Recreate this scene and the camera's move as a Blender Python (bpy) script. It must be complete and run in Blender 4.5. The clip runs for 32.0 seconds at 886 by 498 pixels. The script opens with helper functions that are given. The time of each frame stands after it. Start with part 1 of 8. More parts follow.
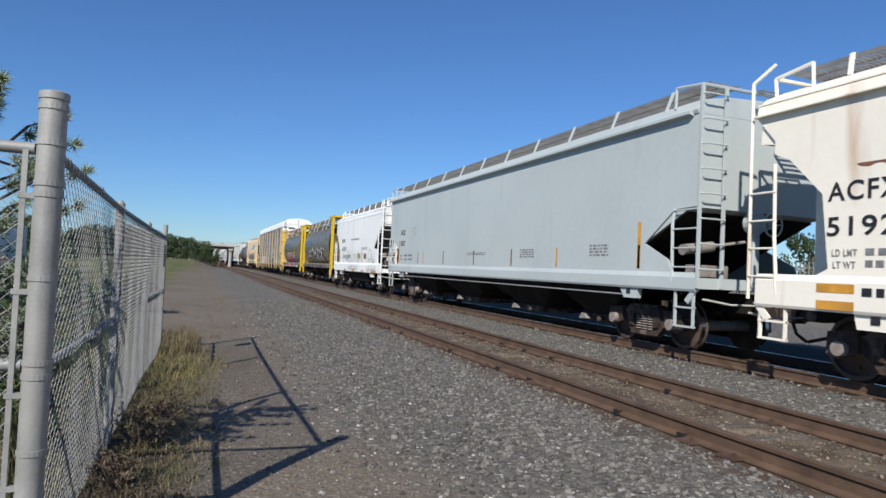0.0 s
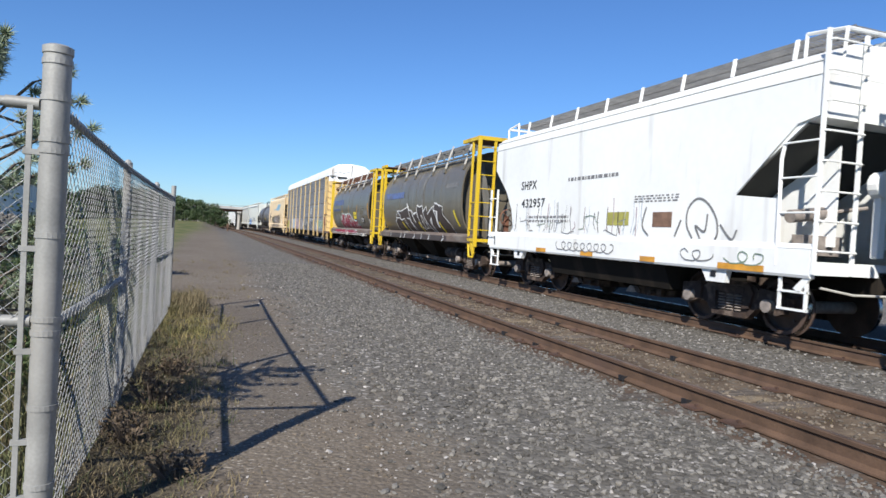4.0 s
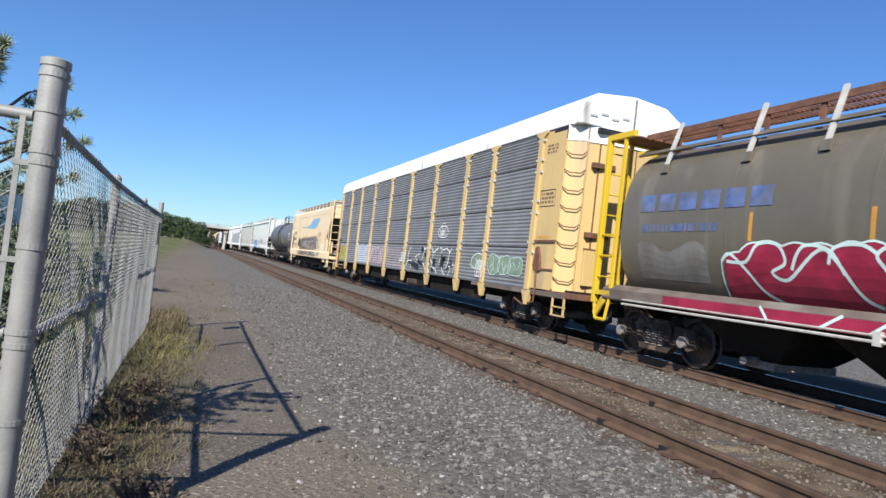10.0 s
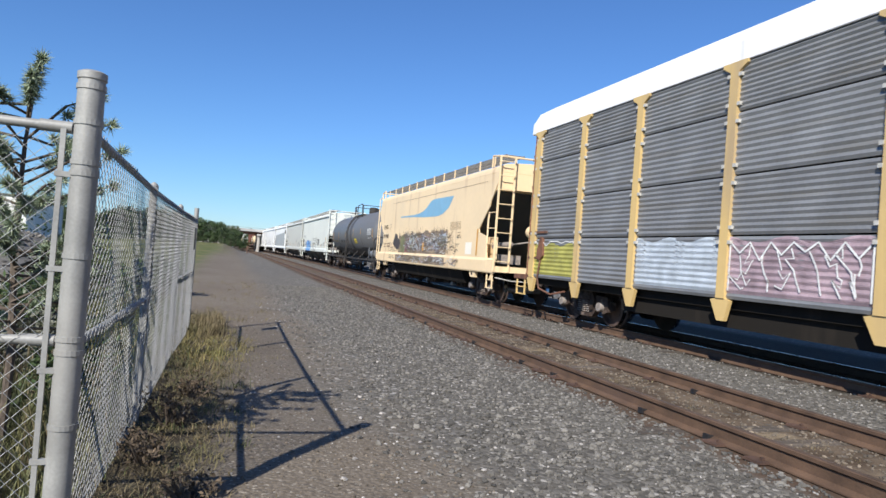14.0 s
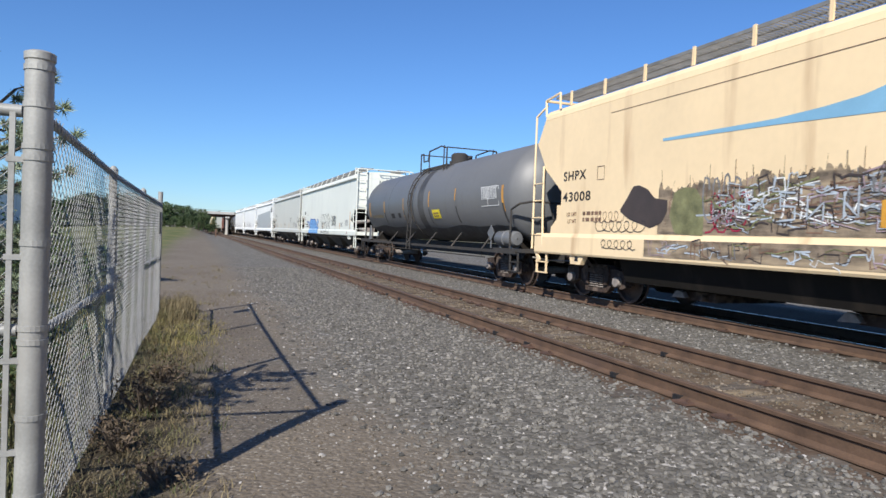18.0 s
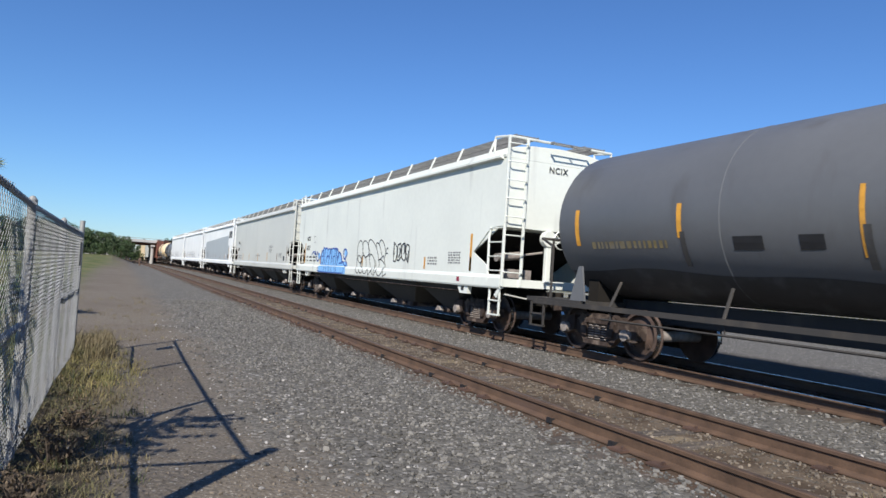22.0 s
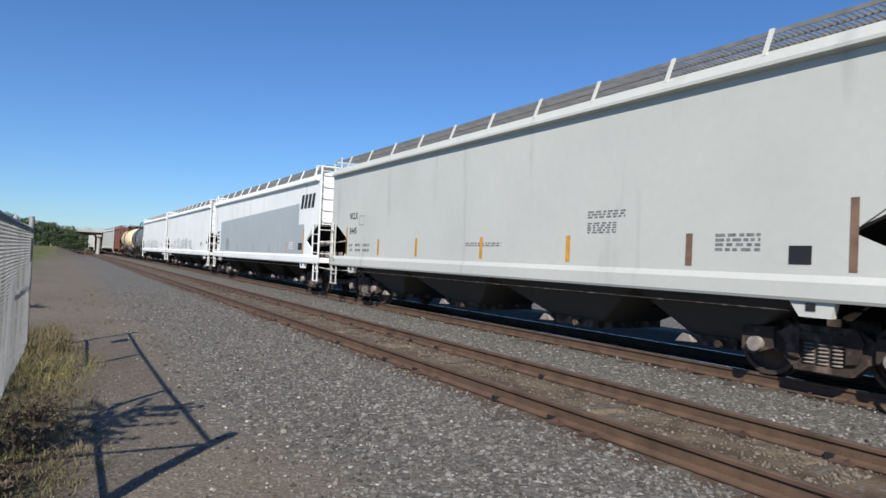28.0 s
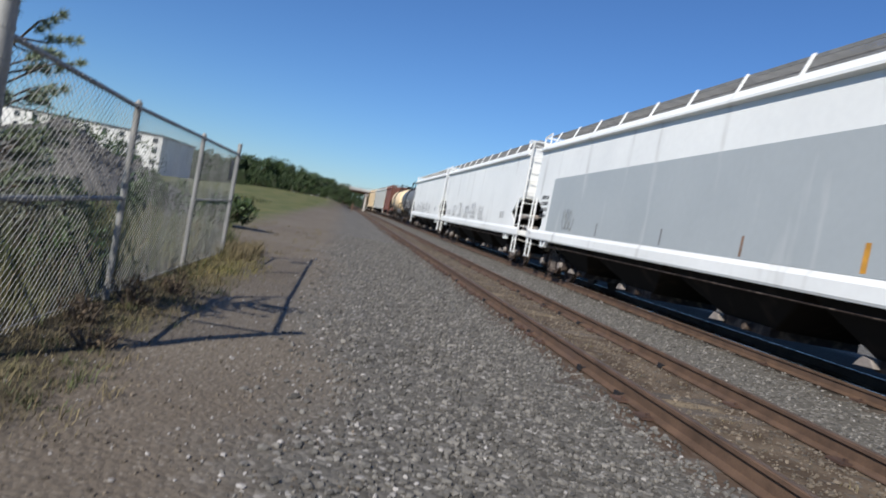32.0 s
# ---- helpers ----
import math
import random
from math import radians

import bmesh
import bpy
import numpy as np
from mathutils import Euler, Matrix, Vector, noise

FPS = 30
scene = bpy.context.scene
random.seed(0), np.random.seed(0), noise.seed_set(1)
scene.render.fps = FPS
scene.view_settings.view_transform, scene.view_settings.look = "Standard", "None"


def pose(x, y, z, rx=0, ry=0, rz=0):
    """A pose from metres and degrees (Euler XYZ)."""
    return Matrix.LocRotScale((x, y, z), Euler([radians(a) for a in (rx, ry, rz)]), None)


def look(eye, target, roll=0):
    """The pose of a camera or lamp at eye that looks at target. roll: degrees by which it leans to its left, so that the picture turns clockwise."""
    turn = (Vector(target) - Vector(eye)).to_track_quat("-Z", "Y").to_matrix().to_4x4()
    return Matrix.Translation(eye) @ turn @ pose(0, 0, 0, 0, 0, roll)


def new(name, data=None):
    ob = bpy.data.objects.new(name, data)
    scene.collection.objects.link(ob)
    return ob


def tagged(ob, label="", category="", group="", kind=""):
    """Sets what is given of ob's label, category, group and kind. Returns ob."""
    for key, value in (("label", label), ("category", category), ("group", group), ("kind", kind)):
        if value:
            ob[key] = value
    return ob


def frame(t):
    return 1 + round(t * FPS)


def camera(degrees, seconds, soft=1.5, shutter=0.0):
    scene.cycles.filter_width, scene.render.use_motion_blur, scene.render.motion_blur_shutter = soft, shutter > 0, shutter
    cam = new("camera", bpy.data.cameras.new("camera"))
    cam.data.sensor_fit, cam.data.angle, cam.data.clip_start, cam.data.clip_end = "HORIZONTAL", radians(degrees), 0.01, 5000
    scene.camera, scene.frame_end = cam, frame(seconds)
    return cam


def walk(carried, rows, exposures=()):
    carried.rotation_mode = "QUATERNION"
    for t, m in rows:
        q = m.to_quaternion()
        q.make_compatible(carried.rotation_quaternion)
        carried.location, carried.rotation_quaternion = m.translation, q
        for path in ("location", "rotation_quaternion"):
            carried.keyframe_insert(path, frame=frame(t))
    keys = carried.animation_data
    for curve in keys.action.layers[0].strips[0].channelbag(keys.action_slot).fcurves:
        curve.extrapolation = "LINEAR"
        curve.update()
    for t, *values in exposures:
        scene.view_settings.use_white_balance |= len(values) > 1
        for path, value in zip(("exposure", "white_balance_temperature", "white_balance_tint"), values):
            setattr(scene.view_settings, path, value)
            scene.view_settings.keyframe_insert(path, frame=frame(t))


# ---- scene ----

# ================= camera and its path =================
cam = camera(68.73, 32.0, soft=1.5, shutter=0.12)

# seconds, eye x, y, z, then yaw, pitch and lean in degrees
PATH_ROWS = [
    (0, -4.391, 0.000, 1.479, -20.53, 1.83, 2.63),
    (0.5, -4.388, 0.002, 1.475, -20.84, 1.80, 2.63),
    (1, -4.394, 0.007, 1.481, -20.23, 1.85, 2.78),
    (1.5, -4.395, 0.005, 1.475, -19.57, 1.90, 3.33),
    (2, -4.394, 0.000, 1.470, -19.51, 0.78, 3.37),
    (2.5, -4.409, 0.014, 1.467, -19.40, -0.02, 3.38),
    (3, -4.397, 0.019, 1.464, -19.34, -0.58, 3.82),
    (3.5, -4.382, 0.027, 1.466, -19.71, -1.16, 3.63),
    (5.5, -4.381, 0.024, 1.460, -20.30, -1.39, 2.87),
    (6, -4.381, 0.028, 1.462, -20.21, -1.16, 2.30),
    (6.5, -4.383, 0.025, 1.459, -20.15, -0.95, 2.28),
    (7, -4.390, 0.015, 1.466, -20.15, -0.72, 2.80),
    (7.5, -4.398, 0.007, 1.468, -20.23, -0.34, 3.18),
    (8, -4.402, 0.003, 1.472, -20.19, 0.16, 3.29),
    (8.5, -4.398, 0.005, 1.475, -19.95, 0.55, 3.11),
    (9, -4.391, 0.016, 1.484, -19.77, 1.04, 5.05),
    (9.5, -4.387, 0.020, 1.481, -20.19, 1.59, 5.91),
    (10, -4.383, 0.023, 1.476, -20.98, 1.65, 6.60),
    (10.5, -4.388, 0.035, 1.487, -23.43, 2.10, 7.70),
    (11, -4.378, 0.012, 1.476, -23.70, 3.07, 5.54),
    (11.5, -4.381, 0.015, 1.487, -23.95, 3.53, 5.13),
    (12, -4.381, 0.024, 1.483, -23.40, 3.57, 4.83),
    (12.5, -4.391, 0.020, 1.479, -19.55, 2.33, 4.05),
    (13, -4.401, 0.017, 1.475, -18.58, 2.21, 3.93),
    (13.5, -4.399, 0.031, 1.470, -18.13, 1.76, 4.10),
    (14, -4.398, 0.034, 1.472, -18.31, 0.92, 4.42),
    (14.5, -4.393, 0.035, 1.466, -18.23, 0.23, 4.26),
    (16.5, -4.375, 0.014, 1.464, -20.46, -1.19, 2.66),
    (17, -4.376, 0.020, 1.465, -21.09, -1.31, 2.08),
    (17.5, -4.376, 0.023, 1.462, -21.19, -1.25, 1.91),
    (18, -4.379, 0.026, 1.461, -20.89, -1.11, 2.27),
    (18.5, -4.391, 0.047, 1.466, -20.45, -1.11, 2.28),
    (19, -4.427, 0.148, 1.483, -19.19, 1.83, 0.80),
    (19.5, -4.560, 0.247, 1.526, -25.11, 5.60, -3.76),
    (20, -4.615, 0.255, 1.517, -33.11, 7.00, -4.65),
    (20.5, -4.624, 0.232, 1.489, -34.63, 5.98, 1.81),
    (21, -4.500, 0.179, 1.524, -24.35, 2.39, 4.25),
    (21.5, -4.427, 0.126, 1.523, -26.34, 2.54, 3.40),
    (22, -4.407, 0.120, 1.525, -26.51, 2.32, 3.72),
    (22.5, -4.413, 0.118, 1.521, -26.42, 2.16, 3.92),
    (23, -4.424, 0.111, 1.520, -26.21, 1.90, 4.22),
    (23.5, -4.405, 0.120, 1.521, -26.07, 1.76, 4.13),
    (24, -4.417, 0.104, 1.521, -26.03, 1.73, 4.16),
    (24.5, -4.416, 0.101, 1.522, -26.03, 1.68, 3.92),
    (25, -4.410, 0.106, 1.512, -25.98, 1.62, 3.58),
    (25.5, -4.413, 0.100, 1.513, -25.83, 1.55, 3.65),
    (26, -4.410, 0.099, 1.513, -26.08, 1.50, 3.75),
    (26.5, -4.397, 0.097, 1.511, -26.82, 1.39, 3.73),
    (28.5, -4.535, -0.338, 1.601, -34.01, 1.04, 2.16),
    (29, -4.494, -0.338, 1.576, -38.89, 1.26, 3.24),
    (29.5, -4.321, -0.404, 1.515, -33.50, 2.38, 4.63),
    (30, -4.155, -0.389, 1.444, -28.88, 1.59, 8.87),
    (30.5, -3.950, -0.283, 1.467, -25.54, 3.40, 13.10),
    (31, -3.634, -0.517, 1.415, -23.21, 3.77, 10.11),
    (31.5, -3.286, -0.607, 1.325, -17.46, 4.12, 4.55),
    (31.6, -3.220, -0.655, 1.328, -16.11, 3.46, 4.14),
    (31.8, -3.086, -0.749, 1.334, -13.85, 3.09, 5.44),
    (32, -2.953, -0.843, 1.340, -9.31, -2.49, 10.93),
]


def eye_pose(x, y, z, yaw, pitch, lean):
    a, b = radians(yaw), radians(pitch)
    ahead = Vector((-math.sin(a) * math.cos(b), math.cos(a) * math.cos(b), math.sin(b)))
    return look((x, y, z), Vector((x, y, z)) + ahead, lean)


# the film camera's own exposure, in stops
EXPOSURES = [(0, 0.12), (3, 0.3), (6, 0.62), (8, 0.7), (9, 0.66), (11, 0.42), (12, 0.45), (14, 0.45), (17, 0.42), (18, 0.42), (20, 0.34), (22, 0.36), (23, 0.3), (24.5, 0.2), (26, 0.12), (29, 0.25), (32, 0.1)]
walk(cam, [(r[0], eye_pose(*r[1:])) for r in PATH_ROWS], EXPOSURES)

# ================= plan, in metres =================
RAIL_TOP = 0.18          # rail heads above the gravel
GAUGE = 1.505            # between rail head centres
NEAR_RAIL = 0.0          # empty track
TRAIN_RAIL = 4.386       # track of the train
TRAIN_C = TRAIN_RAIL + GAUGE / 2
CORNER = (-5.08, 3.32)   # thick corner post of the fence
BRIDGE_Y = 146.0


def travelled(t):
    """How far the train has come towards the eye after t seconds."""
    return 5.716 * t - 0.01146 * t * t


# ================= sky, sun =================
SUN_WAY = Vector((0.86, 1.04, -1.0)).normalized()
sun_data = bpy.data.lights.new("sun", "SUN")
sun_data.energy, sun_data.angle, sun_data.color = 5.2, radians(0.53), (1.0, 0.95, 0.87)
sun = new("sun", sun_data)
sun.matrix_world = look((0, 0, 60), Vector((0, 0, 60)) + SUN_WAY)
world = bpy.data.worlds.new("sky")
scene.world = world
world.use_nodes = True
nt = world.node_tree
sky = nt.nodes.new("ShaderNodeTexSky")
sky.sky_type, sky.sun_disc = "NISHITA", False
sky.sun_elevation = math.asin(-SUN_WAY.z)
sky.sun_rotation = math.atan2(-SUN_WAY.x, -SUN_WAY.y)
sky.altitude, sky.air_density, sky.dust_density, sky.ozone_density = 300, 1.15, 0.0, 6.0
tint = nt.nodes.new("ShaderNodeMix")   # the camera's cool white balance for the sky
tint.data_type, tint.blend_type = "RGBA", "MULTIPLY"
tint.inputs["Factor"].default_value = 1.0
tint.inputs["B"].default_value = (0.72, 0.96, 1.27, 1)
nt.links.new(sky.outputs[0], tint.inputs["A"])
nt.links.new(tint.outputs["Result"], nt.nodes["Background"].inputs[0])
nt.nodes["Background"].inputs[1].default_value = 0.08


# ================= materials =================
def surface(name, base, rough=0.6, metal=0.0, vary=0.15, scale=1.5, grime=None, amount=0.0, stretch=(1, 1, 1), grime_scale=2.0,
            bump=0.0, bump_scale=60.0, tint=0.0, island=False, spec=0.5):
    """Paint, metal, stone: base colour with broad and fine variation, grime in patches or streaks, fine relief."""
    m = bpy.data.materials.new(name)
    m.use_nodes = True
    t = m.node_tree
    N, L = t.nodes, t.links
    b = N["Principled BSDF"]
    b.inputs["Metallic"].default_value = metal
    b.inputs["Specular IOR Level"].default_value = spec
    co = N.new("ShaderNodeTexCoord").outputs["Object"]

    def noise_of(sc, detail, way=None):
        n = N.new("ShaderNodeTexNoise")
        n.inputs["Scale"].default_value, n.inputs["Detail"].default_value = sc, detail
        if way:
            mp = N.new("ShaderNodeMapping")
            mp.inputs["Scale"].default_value = way
            L.new(co, mp.inputs["Vector"])
            L.new(mp.outputs[0], n.inputs["Vector"])
        else:
            L.new(co, n.inputs["Vector"])
        return n.outputs["Fac"]

    def blend(fac, a, c, kind="MIX"):
        x = N.new("ShaderNodeMix")
        x.data_type, x.blend_type = "RGBA", kind
        for s, v in ((x.inputs["Factor"], fac), (x.inputs["A"], a), (x.inputs["B"], c)):
            if isinstance(v, (int, float)):
                s.default_value = v
            elif isinstance(v, tuple):
                s.default_value = (*v, 1)
            else:
                L.new(v, s)
        return x.outputs["Result"]

    def band(fac, lo, hi):
        r = N.new("ShaderNodeMapRange")
        r.inputs["From Min"].default_value, r.inputs["From Max"].default_value = lo, hi
        L.new(fac, r.inputs["Value"])
        return r.outputs[0]

    broad, fine = noise_of(scale, 4), noise_of(scale * 14, 3)
    dark = tuple(c * (1 - vary) for c in base)
    lite = tuple(min(1, c * (1 + vary)) for c in base)
    col = blend(band(broad, 0.3, 0.7), dark, lite)
    col = blend(band(fine, 0.35, 0.65), col, blend(vary * 0.6, col, (0.0, 0.0, 0.0)))
    if tint:
        rnd = N.new("ShaderNodeNewGeometry").outputs["Random Per Island"] if island else N.new("ShaderNodeObjectInfo").outputs["Random"]
        hv = N.new("ShaderNodeHueSaturation")
        L.new(col, hv.inputs["Color"])
        mr = N.new("ShaderNodeMapRange")
        mr.inputs["To Min"].default_value, mr.inputs["To Max"].default_value = 1 - tint, 1 + tint
        L.new(rnd, mr.inputs["Value"])
        L.new(mr.outputs[0], hv.inputs["Value"])
        col = hv.outputs["Color"]
    if grime:
        g = band(noise_of(grime_scale, 6, stretch), 0.62 - amount * 0.3, 0.86 - amount * 0.2)
        col = blend(g, col, grime)
    L.new(col, b.inputs["Base Color"])
    rr = N.new("ShaderNodeMapRange")
    rr.inputs["To Min"].default_value, rr.inputs["To Max"].default_value = max(0.05, rough - 0.12), min(1, rough + 0.12)
    L.new(broad, rr.inputs["Value"])
    L.new(rr.outputs[0], b.inputs["Roughness"])
    if bump:
        bn = N.new("ShaderNodeBump")
        bn.inputs["Strength"].default_value, bn.inputs["Distance"].default_value = bump, 0.02
        L.new(noise_of(bump_scale, 5), bn.inputs["Height"])
        L.new(bn.outputs[0], b.inputs["Normal"])
    return m


STREAK = (0.9, 0.9, 0.12)
M = {}


def car_paint(key, base, grime=(0.16, 0.13, 0.1), amount=0.25, rough=0.45, vary=0.05, spec=0.5):
    M[key] = surface(key, base, rough, 0, vary, 0.5, grime, amount, STREAK, 2.2, 0.04, 30, spec=spec)


car_paint("paint_grey_blue", (0.44, 0.485, 0.48), (0.36, 0.39, 0.39), 0.1)
car_paint("paint_pale", (0.67, 0.69, 0.63), (0.4, 0.4, 0.37), 0.08)
car_paint("paint_pale_warm", (0.53, 0.535, 0.49), (0.36, 0.36, 0.33), 0.08)
car_paint("paint_white", (0.8, 0.81, 0.79), (0.42, 0.4, 0.37), 0.1)
car_paint("paint_cream_white", (0.84, 0.79, 0.68), (0.45, 0.25, 0.12), 0.12)
car_paint("paint_beige", (0.79, 0.61, 0.375), (0.45, 0.29, 0.16), 0.18)
car_paint("paint_brown", (0.122, 0.108, 0.082), (0.19, 0.17, 0.135), 0.25, 0.33, 0.1)
car_paint("paint_tank_frame", (0.045, 0.042, 0.04), (0.09, 0.075, 0.06), 0.3, 0.8, spec=0.2)
car_paint("paint_tank", (0.122, 0.125, 0.13), (0.085, 0.08, 0.075), 0.12, 0.48, 0.07)
car_paint("paint_yellow", (0.62, 0.42, 0.02), (0.2, 0.12, 0.05), 0.22, 0.5)
car_paint("paint_rack_yellow", (0.58, 0.41, 0.17), (0.36, 0.27, 0.17), 0.35, 0.55)
car_paint("paint_roof_white", (0.8, 0.81, 0.8), amount=0.05)
car_paint("paint_rust_red", (0.19, 0.07, 0.045), (0.08, 0.05, 0.04), 0.3, 0.6)
car_paint("paint_patch_grey", (0.38, 0.41, 0.42), (0.55, 0.56, 0.55), 0.12)
# underside shade painted in as colour; the black is also real underframe paint
car_paint("paint_shade_grey", (0.07, 0.07, 0.065), (0.08, 0.075, 0.07), 0.3, 0.85, spec=0.15)
car_paint("paint_black_and_shade", (0.018, 0.016, 0.014), (0.045, 0.036, 0.028), 0.25, 0.9, spec=0.1)
M["rack_panel"] = surface("rack_panel", (0.235, 0.24, 0.245), 0.5, 0.3, 0.15, 1.2, (0.2, 0.19, 0.17), 0.3, (0.5, 0.12, 1.5), 3.0, 0.05, 40, 0.1)
M["truck_steel"] = surface("truck_steel", (0.05, 0.036, 0.03), 0.75, 0.0, 0.3, 6, (0.19, 0.145, 0.115), 0.48, (1, 1, 1), 5, 0.2, 50, spec=0.2)
M["spring_steel"] = surface("spring_steel", (0.27, 0.235, 0.21), 0.7, 0.1, 0.3, 9, None, 0, (1, 1, 1), 5, 0.1, 50)
M["wheel_steel"] = surface("wheel_steel", (0.11, 0.075, 0.06), 0.6, 0.3, 0.3, 5, (0.05, 0.04, 0.035), 0.4)
M["tread_steel"] = surface("tread_steel", (0.5, 0.48, 0.46), 0.25, 1.0, 0.1, 8)
M["grating"] = surface("grating", (0.2, 0.2, 0.195), 0.65, 0.2, 0.2, 4)
M["rust_board"] = surface("rust_board", (0.17, 0.075, 0.045), 0.8, 0.0, 0.35, 5, (0.07, 0.05, 0.04), 0.4)
M["strap_metal"] = surface("strap_metal", (0.55, 0.53, 0.48), 0.5, 0.2, 0.15, 5)
M["sill_brown"] = surface("sill_brown", (0.14, 0.108, 0.088), 0.7, 0, 0.25, 2, (0.22, 0.2, 0.17), 0.3, (1, 0.3, 1), 3)
M["hull_patch"] = surface("hull_patch", (0.17, 0.165, 0.15), 0.6, 0, 0.25, 2, (0.125, 0.108, 0.085), 0.5, (1, 1, 0.4), 2.5)
M["mark_black"] = surface("mark_black", (0.018, 0.018, 0.02), 0.6, 0, 0.2, 5)
M["mark_grey"] = surface("mark_grey", (0.2, 0.2, 0.2), 0.6, 0, 0.3, 9)
M["mark_white"] = surface("mark_white", (0.75, 0.75, 0.73), 0.55, 0, 0.15, 4)
M["mark_orange"] = surface("mark_orange", (0.62, 0.3, 0.04), 0.5, 0, 0.25, 4, (0.3, 0.16, 0.06), 0.35)
M["mark_yellow"] = surface("mark_yellow", (0.75, 0.6, 0.03), 0.5, 0, 0.15, 4)
M["mark_brown"] = surface("mark_brown", (0.2, 0.12, 0.08), 0.7, 0, 0.3, 6)
M["mark_blue"] = surface("mark_blue", (0.2, 0.4, 0.56), 0.55, 0, 0.06, 2, (0.3, 0.44, 0.52), 0.1, STREAK, 3)
M["spray_light_blue"] = surface("spray_light_blue", (0.22, 0.47, 0.8), 0.5, 0, 0.12, 3)
M["spray_dark_blue"] = surface("spray_dark_blue", (0.025, 0.07, 0.32), 0.5, 0, 0.15, 3)
M["spray_red"] = surface("spray_red", (0.3, 0.018, 0.05), 0.5, 0, 0.3, 3)
M["spray_mint"] = surface("spray_mint", (0.55, 0.7, 0.66), 0.5, 0, 0.15, 3)
M["spray_black"] = surface("spray_black", (0.02, 0.02, 0.024), 0.5, 0, 0.2, 3)
M["spray_brown"] = surface("spray_brown", (0.06, 0.045, 0.04), 0.5, 0, 0.2, 3)
M["spray_lime"] = surface("spray_lime", (0.38, 0.36, 0.09), 0.55, 0, 0.25, 3)
M["spray_ice"] = surface("spray_ice", (0.43, 0.48, 0.53), 0.55, 0, 0.2, 3)
M["spray_mauve"] = surface("spray_mauve", (0.36, 0.27, 0.3), 0.55, 0, 0.3, 3)
M["spray_mauve_thin"] = surface("spray_mauve_thin", (0.29, 0.27, 0.275), 0.55, 0.1, 0.2, 3)
M["spray_green"] = surface("spray_green", (0.2, 0.27, 0.19), 0.55, 0, 0.25, 3)
M["faded_blue"] = surface("faded_blue", (0.095, 0.14, 0.3), 0.55, 0, 0.3, 5, (0.125, 0.108, 0.085), 0.55)
M["mark_tan"] = surface("mark_tan", (0.42, 0.31, 0.19), 0.6, 0, 0.2, 9)
M["paint_smear"] = surface("paint_smear", (0.2, 0.155, 0.11), 0.65, 0, 0.5, 6, (0.44, 0.34, 0.22), 0.6, (1, 0.35, 3.0), 2.6, 0, 1)
M["worn_ochre"] = surface("worn_ochre", (0.2, 0.155, 0.07), 0.6, 0, 0.3, 8, (0.12, 0.12, 0.12), 0.6)
M["tank_dark"] = surface("tank_dark", (0.05, 0.048, 0.047), 0.6, 0, 0.2, 3, (0.1, 0.1, 0.1), 0.35, (1, 1, 0.3), 3, 0, 1)
M["galvanised"] = surface("galvanised", (0.29, 0.288, 0.272), 0.55, 0.15, 0.18, 5, (0.28, 0.27, 0.25), 0.35, (1, 1, 0.4), 4, 0.06, 80)
M["wire"] = surface("wire", (0.35, 0.35, 0.34), 0.42, 0.3, 0.15, 8)
M["rail_rust"] = surface("rail_rust", (0.105, 0.062, 0.038), 0.8, 0, 0.3, 4, (0.09, 0.055, 0.04), 0.4, (1, 0.15, 1), 5, 0.2, 60)
M["rail_head"] = surface("rail_head", (0.1, 0.068, 0.05), 0.6, 0.2, 0.25, 4)
M["rail_bright"] = surface("rail_bright", (0.42, 0.41, 0.4), 0.28, 1.0, 0.15, 4)
M["tie_wood"] = surface("tie_wood", (0.085, 0.067, 0.052), 0.9, 0, 0.3, 3, (0.18, 0.15, 0.12), 0.4, (0.3, 4, 1), 4, 0.5, 30, 0.25)
M["plate_rust"] = surface("plate_rust", (0.09, 0.05, 0.035), 0.85, 0, 0.3, 9, None, 0, (1, 1, 1), 5, 0.2, 60, 0.25)
M["concrete"] = surface("concrete", (0.4, 0.39, 0.37), 0.85, 0, 0.12, 0.6, (0.28, 0.26, 0.24), 0.25, (1, 1, 0.3), 0.8, 0.1, 20)
M["bark"] = surface("bark", (0.11, 0.085, 0.065), 0.9, 0, 0.3, 6, None, 0, (1, 1, 1), 5, 0.5, 25)
M["leaf"] = surface("leaf", (0.045, 0.075, 0.022), 0.6, 0, 0.2, 2, None, 0, (1, 1, 1), 5, 0, 1, 0.45, True)
M["leaf_grey"] = surface("leaf_grey", (0.12, 0.125, 0.09), 0.7, 0, 0.2, 2, None, 0, (1, 1, 1), 5, 0, 1, 0.4, True)
M["spray_olive"] = surface("spray_olive", (0.19, 0.19, 0.09), 0.6, 0, 0.4, 4)
M["leaf_dead"] = surface("leaf_dead", (0.1, 0.072, 0.045), 0.8, 0, 0.2, 2, None, 0, (1, 1, 1), 5, 0, 1, 0.45, True)
M["needle"] = surface("needle", (0.24, 0.29, 0.19), 0.55, 0, 0.2, 3, None, 0, (1, 1, 1), 5, 0, 1, 0.4, True)
M["grass_dry"] = surface("grass_dry", (0.17, 0.135, 0.072), 0.8, 0, 0.25, 1.2, (0.13, 0.13, 0.045), 0.4, (1, 1, 1), 1.3, 0, 1, 0.4, True)
M["grass_yellow"] = surface("grass_yellow", (0.24, 0.2, 0.075), 0.75, 0, 0.25, 1.2, (0.15, 0.16, 0.045), 0.4, (1, 1, 1), 1.6, 0, 1, 0.35, True)
